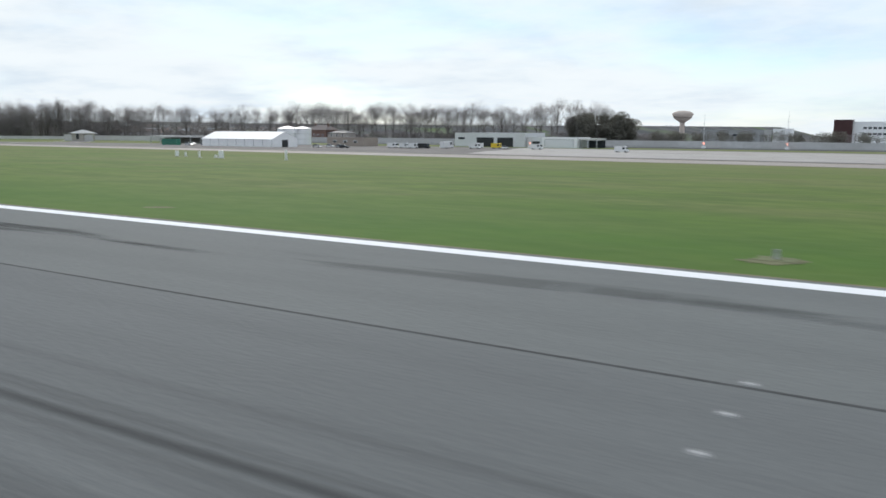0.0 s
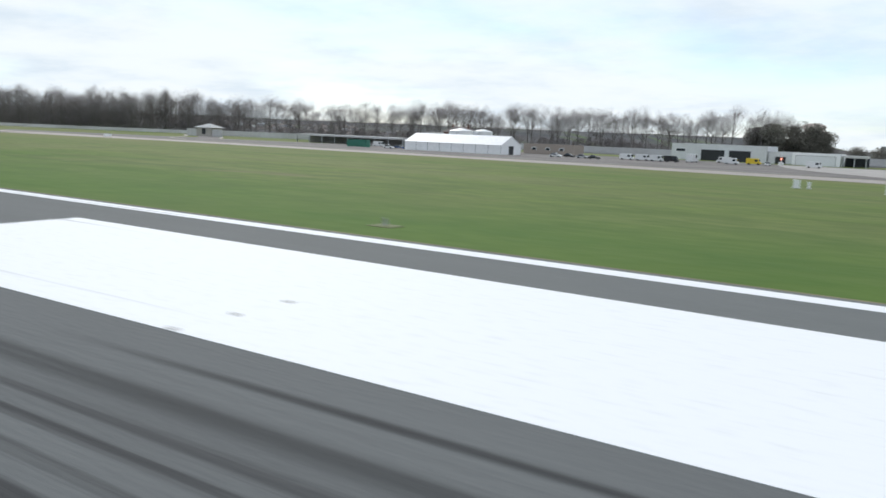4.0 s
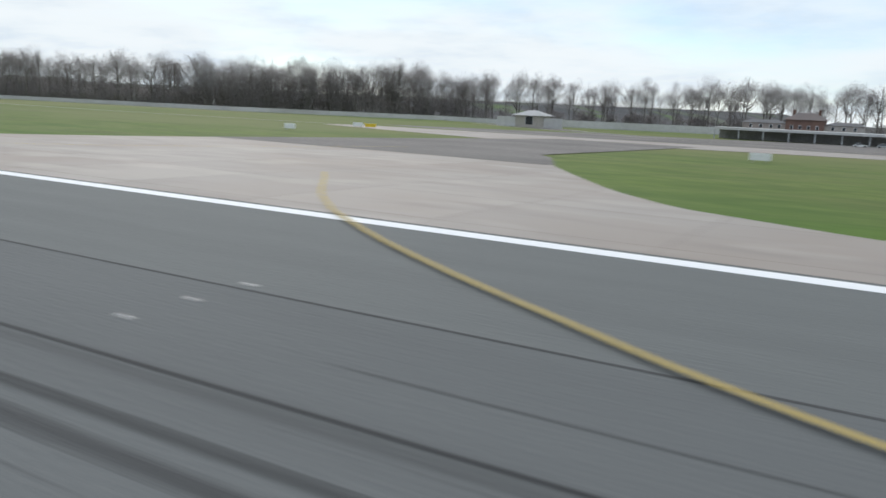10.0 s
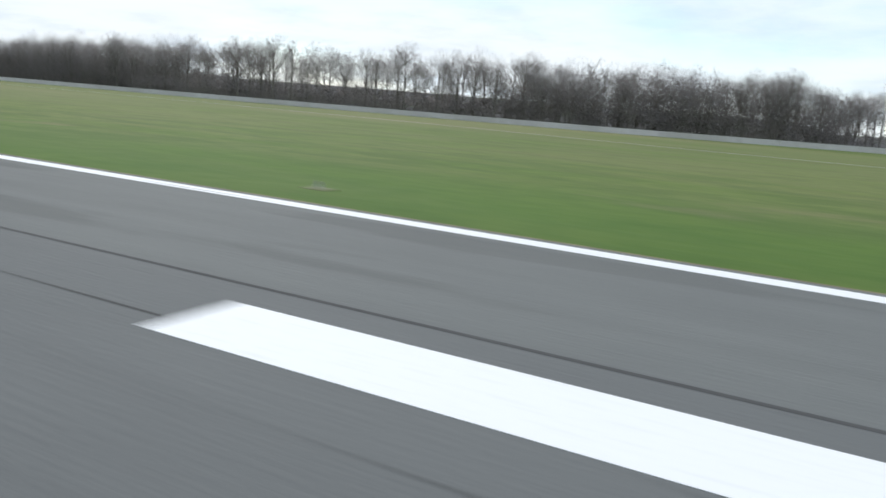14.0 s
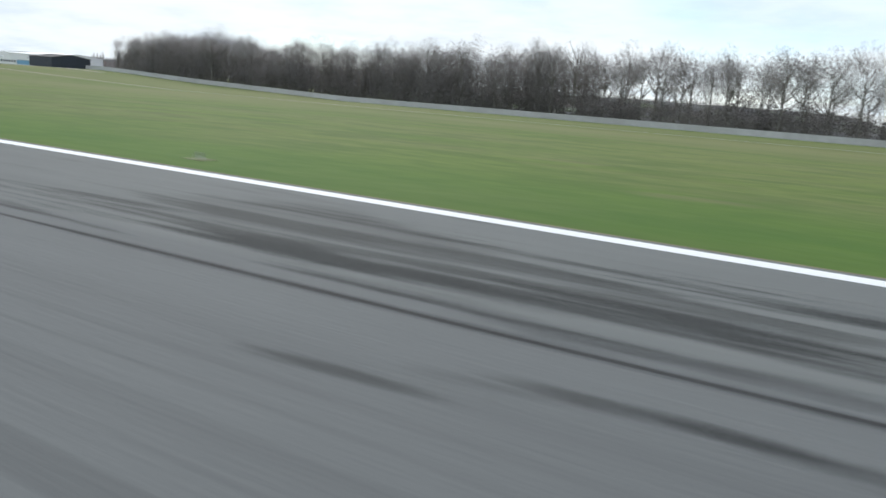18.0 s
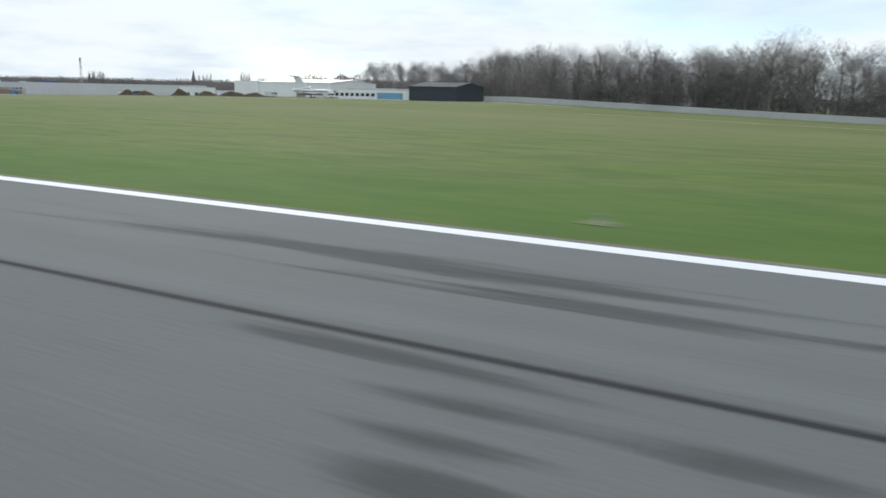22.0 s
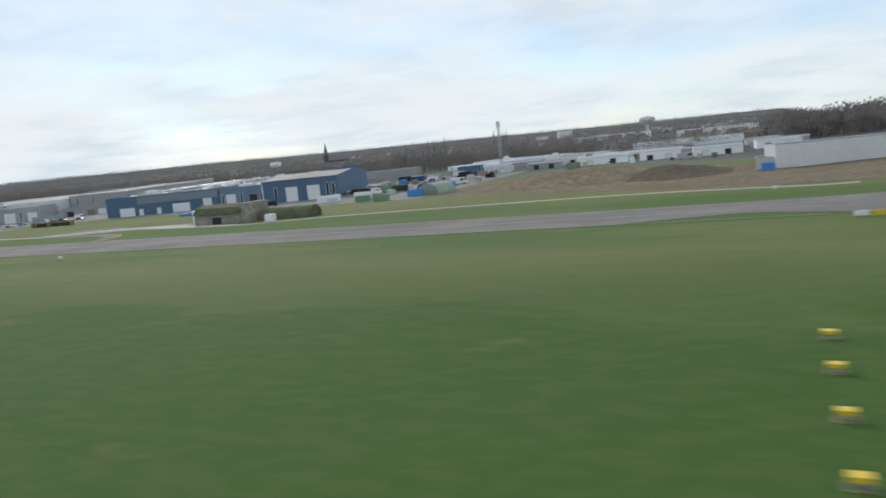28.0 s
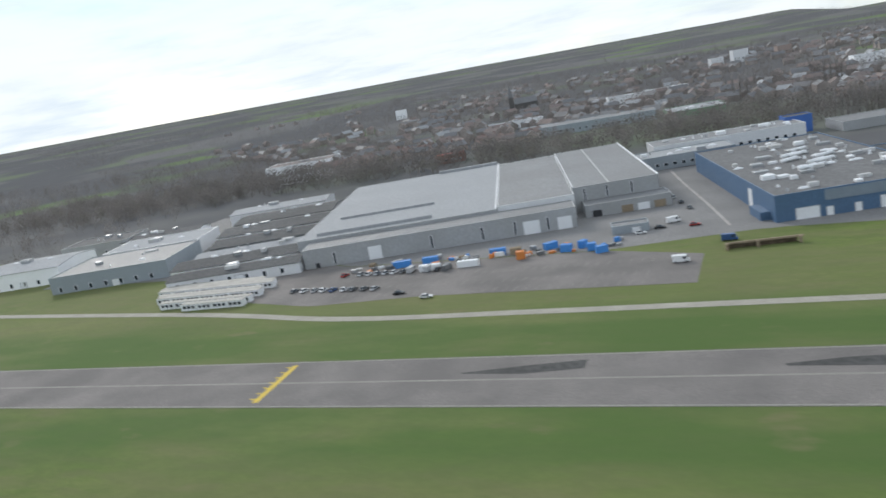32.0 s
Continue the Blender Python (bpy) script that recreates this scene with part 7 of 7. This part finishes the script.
# ---- town ----
rng_d = random.Random(91)
for y in (436, 466, 498, 530):
    x = -1668.0
    while x < -1520:
        w, d, h = rng_d.uniform(14, 34), rng_d.uniform(9, 15), rng_d.uniform(3.2, 4.8)
        hh = works("depot_shed", x, y + rng_d.uniform(-4, 4), rng_d.uniform(5, 11), w, d, h, rng_d.choice([GREY_CLAD, WHITE_CLAD, PALE_CLAD]), rng_d.choice([ROOF_LIGHT, ROOF_LIGHT, ROOF_GREY, WHITE_CLAD, GREEN_ROOF]), "low depot shed with a thin white roof edge",
                   doors=[(w * q, 3, 2.6, rng_d.choice([DOOR_DARK, DOOR_WHITE])) for q in (.25, .7)])
        strips(hh, [(-w / 2 - .3, w / 2 + .3, -d / 2 - .35, -d / 2 - .1, h - .3, h + .45)], WHITE_PAINT, "fascia")
        x += w + rng_d.uniform(3, 12)
for nm, x, y, rz, w, d, h, wl_, rf, lab in (
        ("far_long_hall", -2019.3, 675.6, 10, 112, 34, 8, LIGHT_BLUE, ROOF_GREY, "long pale blue hall beyond the works"),
        ("green_hall", -1897.8, 678.2, 12, 46, 34, 6, GREEN_SOFT, ROOF_LIGHT, "green-walled hall with a patched roof"),
        ("white_depot", -1730, 526, -12, 78, 14, 2.7, WHITE_CLAD, WHITE_CLAD, "long low white depot with dark windows"),
        ("white_depot", -1716, 541, -12, 66, 30, 3.8, WHITE_CLAD, ROOF_LIGHT, "white low depot with thin bright roof edges"),
        ("blue_store", -1686, 437, 10, 14, 10, 5, BLUE_CLAD, ROOF_FELT, "square bright blue store"),
        ("green_depot", -1616, 634, 4, 82, 26, 4.4, WHITE_CLAD, GREEN_ROOF, "white depot with a green roof"),
        ("school", -1736.3, 928.5, 10, 90, 20, 10, WHITE_CLAD, ROOF_LIGHT, "long white school building in the town"),
        ("retail_shed", -2293.5, 671, 15, 70, 40, 8, WHITE_CLAD, ROOF_TILE, "wide retail shed with a red roof"),
        ("retail_shed", -2222.7, 588.4, 15, 44, 20, 6, WHITE_CLAD, ROOF_LIGHT, "white retail shed in the town"),
        ("red_store", -2070.9, 585.4, 12, 24, 12, 7, BRICK, RED_PAINT, "small store with a bright red roof"),
        ("white_block_flats", -1864, 1348, 25, 24, 14, 19, PALE_CLAD, ROOF_FELT, "distant white block of flats"),
        ("white_block_flats", -1896, 1322, 25, 20, 14, 13, PALE_CLAD, ROOF_FELT, "distant white block of flats"),
        ("grey_block_flats", -1800, 1380, 20, 22, 14, 13, TAN, ROOF_FELT, "distant tan block of flats"),
        ("villa", -2430, 1290, 12, 18, 12, 16, WHITE_CLAD, ROOF_TILE, "tall white villa among trees"),
        ("white_hall", -2093.5, 788.7, 20, 60, 14, 7, WHITE_CLAD, ROOF_LIGHT, "long white hall in the town"),
        ("white_hall", -1985.6, 908.2, 20, 90, 16, 8, WHITE_CLAD, ROOF_LIGHT, "long white hall in the town"),
        ("white_hall", -1614, 905, 3, 84, 26, 7, WHITE_CLAD, WHITE_CLAD, "long white hall among the trees"),
        ("white_hall", -1400, 700, 4, 60, 20, 6, PALE_CLAD, ROOF_LIGHT, "long white hall among the trees"),
        ("tan_hall", -1380, 1050, 4, 50, 24, 8, TAN, ROOF_LIGHT, "tan hall with a bright roof")):
    hh = works(nm, x, y, rz, w, d, h, wl_, rf, lab, windows=[(q, h * .3, min(1.7, w / 8), min(1.5, h * .25)) for q in np.linspace(3, w - 3, max(2, int(w / 5.5)))] if nm not in ("green_hall", "green_depot") and (nm != "white_hall" or x < -1700) else ())
    if rf == ROOF_LIGHT:
        strips(hh, [(-w / 2 - .3, w / 2 + .3, -d / 2 - .35, -d / 2 - .1, h - .5, h + .5)], WHITE_PAINT, "fascia")
        roof_goods(hh, w, d, h, 4, int(w * 3 + d), [STEEL, WHITE_PAINT])


dish = thing("satellite_dish", -1701.1, 573.7, ground_z(-1701.1, 573.7), 0, "white satellite dish tilted to the sky behind the depot", "dish")
bm_ = bmesh.new()
tube(bm_, (0, 0, -.4), (0, 0, 3.6), .35, .25, 10)
part("pedestal", bm_, STEEL, dish)
bm_ = bmesh.new()
bmesh.ops.create_cone(bm_, segments=24, radius1=.5, radius2=2.6, depth=.8, matrix=pose(0, -.3, 3.9, 50, 0, 25))
bmesh.ops.solidify(bm_, geom=bm_.faces[:], thickness=0.08)
part("reflector", bm_, WHITE_PAINT, dish, "shallow white reflector")


def house_mesh(w, d, h, rise):
    bm = bmesh.new()
    box(bm, -w, w, -d, d, -1.5, h)
    for sx in (-w, w - .3):
        bmesh.ops.convex_hull(bm, input=[bm.verts.new((sx + q, y, z)) for q in (0, .3) for y, z in ((-d, h), (d, h), (0, h + rise))])
    rf = bmesh.new()
    prism(rf, [(-d - .4, h - .3), (0, h + rise), (d + .4, h - .3), (d + .4, h), (0, h + rise + .3), (-d - .4, h)], -w - .3, w + .3)
    return bm, rf


def house(w, d, h, rise, roof, label):
    t = thing("house", 0, 0, 0, 0, label, "house", "town houses")
    bm, rf = house_mesh(w, d, h, rise)
    part("wall", bm, HOUSE_WALL, t)
    part("roof", rf, roof, t)
    part("chimney", boxes((w * .5, w * .5 + .9, -.4, .4, h + rise * .5, h + rise + 1.4)), BRICK, t)
    for s in (-1, 1):
        for k in (-.55, 0.05, .6):
            part("window", boxes((w * k - .5, w * k + .5, s * d - .05, s * d + .05, 1.0, 2.3)), GLASS, t)
    return t


HOUSES = [house(5.5, 4.2, 5.6, 3.2, ROOF_TILE, "brick town house with a red-brown tiled roof"), house(7.5, 4.5, 5.2, 3.4, ROOF_SLATE, "rendered town house with a dark slate roof"),
          house(4.6, 4.2, 6.4, 3.6, ROOF_TILE, "narrow brick town house with a tiled roof"), house(10, 5, 4.2, 3.0, ROOF_TILE, "broad low house with a tiled roof")]
KEEP = [(-1520, -1300, 290, 395), (-2230, -1635.8, 267.2, 530), (-2010, -1767.7, 660.3, 710), (-1520, -1180, 280, 345), (-1640, -1512, 540, 662), (-1636, -1520, 760, 935), (-1735, -1640, 530, 575)]


def free(x, y):
    return not any(a < x < b and c < y < d for a, b, c, d in KEEP)


def town():
    rng = random.Random(8)
    placed = 0
    spots = []
    for _ in range(9000):
        y = 660 + 2500 * rng.random() ** 1.4
        x = rng.uniform(-1500 - y * 1.1, -1330 + y * 0.05)
        dens = noise.noise((x * 0.0022, y * 0.0022, 1.3)) + 0.30 + (0.35 if x > -2000 - y * .3 else -0.25)
        if free(x, y) and rng.random() < dens:
            spots.append((x, y))
    first = set()
    spots.sort(key=lambda p: p[1])
    near, far = spots[:95], spots[95:2500:3]
    for x, y in near:
        src = rng.choice(HOUSES)
        m = pose(x, y, ground_z(x, y), 0, 0, rng.choice([10, 15, 100, 105, 60]) + rng.uniform(-6, 6))
        if src.name in first:
            copy_thing(src, m)
        else:
            first.add(src.name)
            src.matrix_basis = m
    # the rest of the town, too far to tell apart singly
    verts, faces, slot = [], [], []
    for x, y in far:
        z = ground_z(x, y)
        w, d, h, r = rng.uniform(4.5, 10), rng.uniform(4, 5.5), rng.uniform(4, 7), rng.uniform(2.5, 4)
        an = radians(rng.choice([10, 100, 60, 150]) + rng.uniform(-10, 10))
        ca, sa = math.cos(an), math.sin(an)
        s = len(verts)
        for px, py, pz in [(-w, -d, -2), (w, -d, -2), (w, d, -2), (-w, d, -2), (-w, -d, h), (w, -d, h), (w, d, h), (-w, d, h), (-w, 0, h + r), (w, 0, h + r)]:
            verts.append((x + px * ca - py * sa, y + px * sa + py * ca, z + pz))
        kind = rng.choice([1, 1, 1, 2, 2, 2, 2, 2, 3])
        for f, k in (((0, 1, 5, 4), 0), ((1, 2, 6, 9, 5), 0), ((2, 3, 7, 6), 0), ((3, 0, 4, 8, 7), 0), ((4, 5, 9, 8), kind), ((6, 7, 8, 9), kind)):
            faces.append(tuple(s + i for i in f))
            slot.append(k)
    far_wall = surf("far_house_walls", (0.36, 0.32, 0.295), 0.9, 0.35, 0.05, 0.02)
    tagged(data_ob("distant_houses", verts, faces, [far_wall, ROOF_TILE, ROOF_SLATE, ROOF_LIGHT], slots=slot), "far brick and rendered houses of the town", "houses", kind="stuff")


town()


def far_woods(name, count, seed, mat, label, size, where, blades=110, wide=(.32, .5)):
    """Loose rounded crowns of fine crossed twig slivers standing for far trees."""
    rng = random.Random(seed)
    nrng = np.random.default_rng(seed)
    spots = []
    tries = 0
    while len(spots) < count and tries < count * 12:
        tries += 1
        p = where(rng)
        if p is not None and free(*p):
            spots.append((p[0], p[1], ground_z(*p)))
    spots = np.array(spots)
    k = len(spots)
    h = size * nrng.uniform(.55, 1.15, k)
    r = h * nrng.uniform(*wide, k)
    g = np.maximum(h, r * 0.9)

    def unit(v):
        return v / np.linalg.norm(v, axis=-1, keepdims=True)

    d = unit(nrng.normal(0, 1, (k, blades, 3)) + (0, 0, .2))
    ext = np.stack([r, r, h * .46], -1)[:, None, :]
    c = spots[:, None, :] + np.stack([0 * h, 0 * h, h * .52], -1)[:, None, :] + d * ext * nrng.random((k, blades, 1)) ** .4
    a = unit(d + nrng.normal(0, .7, (k, blades, 3))) * (g[:, None] * nrng.uniform(.035, .075, (k, blades)))[..., None]
    b = unit(np.cross(a, nrng.normal(0, 1, (k, blades, 3)))) * (g[:, None] * nrng.uniform(.014, .028, (k, blades)))[..., None]
    verts = np.stack([c - a, c + b, c + a, c - b], 2).reshape(-1, 3)
    n = len(verts) // 4
    faces = np.arange(n * 4).reshape(-1, 4)
    stem = np.stack([spots + (-.25, 0, -.5), spots + (.25, 0, -.5), spots + np.stack([0 * h, 0 * h, h * .6], -1)], 1).reshape(-1, 3)
    stems = (np.arange(len(stem)) + n * 4).reshape(-1, 3)
    tagged(data_ob(name, np.concatenate([verts, stem]).tolist(), faces.tolist() + stems.tolist(), mat), label, "woodland", kind="stuff")


def in_country(rng):
    y = 520 + 2100 * rng.random() ** 1.6
    x = rng.uniform(-1600 - y * 1.25, -1250 + y * 0.1)
    if noise.noise((x * 0.003, y * 0.003, 5.5)) + rng.uniform(-.25, .4) < -0.05:
        return None
    return x, y


def in_town(rng):
    y = 625 + 1500 * rng.random() ** 1.3
    return rng.uniform(-1420 - y * .8, -1330 + y * .05), y


def in_hills(rng):
    y = 1300 + 4200 * rng.random() ** 1.3
    x = rng.uniform(-1500 - y * 1.35, -900 + y * 0.12)
    if noise.noise((x * 0.0016, y * 0.0022, 9.5)) + rng.uniform(-.3, .5) < -0.12:
        return None
    return x, y


def in_belt(rng):
    x = rng.uniform(-2500, -1480)
    return x, 575 + rng.uniform(-45, 70) + (x + 1800) * .03 + 60 * noise.noise((x * .004, 2.2, 1))


def in_hedge(rng):
    x = rng.uniform(-575, -150)
    return x, float(np.interp(x, LINE_X, LINE_Y)) + rng.uniform(4, 24)


def in_low_hedge(rng):
    x = rng.uniform(-158, 255)
    return x, 505 + rng.uniform(-6, 8)


def in_ridge(rng):
    x = rng.uniform(-1490, -1140)
    return x, 560 + rng.uniform(-25, 80)


def in_west(rng):
    return rng.uniform(-3000, -2180), rng.uniform(330, 900)


def in_brown(rng):
    y = rng.uniform(545, 730)
    return rng.uniform(-1532 + (y - 545) * .06, -1436), y


def in_behind(rng):
    x = rng.uniform(-1250, 250)
    return x, float(np.interp(x, LINE_X, LINE_Y)) + rng.uniform(60, 260)


def in_thicket(rng):
    x = rng.uniform(-1192, -556)
    return x, float(np.interp(x, LINE_X, LINE_Y)) + rng.uniform(-3, 26)


# hill woods: a paler, bluer twig colour with distance haze put into it
HAZED_HILL_TWIG = twiggy(surf("hazed_hill_woods", (0.25, 0.247, 0.250), 1.0, 0.2, 0.04, 0.004, bump=0, dirt=(0.20, 0.20, 0.203)), 0.45)
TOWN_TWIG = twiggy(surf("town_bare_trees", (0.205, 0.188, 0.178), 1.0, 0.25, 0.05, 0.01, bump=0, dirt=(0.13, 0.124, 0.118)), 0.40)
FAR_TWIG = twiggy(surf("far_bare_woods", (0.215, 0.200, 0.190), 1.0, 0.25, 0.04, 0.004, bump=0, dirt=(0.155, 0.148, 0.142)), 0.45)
far_woods("distant_woods", 4200, 2, FAR_TWIG, "far leafless woods and hedges between the houses", 12, in_country, 34, (.5, .9))
far_woods("hill_woods", 3200, 21, HAZED_HILL_TWIG, "leafless woods over the far hills", 13, in_hills, 34, (1.2, 2.4))
far_woods("town_trees", 3400, 23, TOWN_TWIG, "bare garden trees among the town houses", 13, in_town, 46, (.5, .85))
far_woods("distant_evergreens", 700, 3, EVERGREEN, "far dark evergreen trees among the houses", 11, in_country, 60)
far_woods("shelter_belt", 1300, 4, FAR_TWIG, "belt of leafless trees behind the works", 15, in_belt, 74)
far_woods("shelter_belt_evergreens", 220, 6, EVERGREEN, "dark conifers in the belt behind the works", 13, in_belt)
far_woods("west_woods", 1300, 7, FAR_TWIG, "brown leafless wood west of the works", 14, in_west, 60)
far_woods("hedge", 300, 12, SCRUB, "dense leafless hedge under the row of trees", 6.8, in_hedge, 230)
far_woods("thicket", 700, 15, SCRUB, "dark leafless thicket under the trees along the wall", 9.8, in_thicket, 130)
far_woods("low_hedge", 170, 13, EVERGREEN, "low dark hedge beyond the apron wall", 7.6, in_low_hedge, 240)
far_woods("wooded_ridge", 300, 14, SCRUB, "brown leafless wood behind the depot", 15, in_ridge, 170)
far_woods("brown_wood", 150, 17, FAR_TWIG, "brown leafless wood beside the depot", 19, in_brown, 170)
far_woods("rear_woods", 260, 9, SCRUB, "low leafless scrub behind the row of trees", 7, in_behind)

# ---- shrink the finished place to the model's scale ----
for ob in list(scene.objects):
    if ob.parent is None and ob.type in ("MESH", "EMPTY"):
        ob.matrix_basis = Matrix.Scale(SCALE, 4) @ ob.matrix_basis
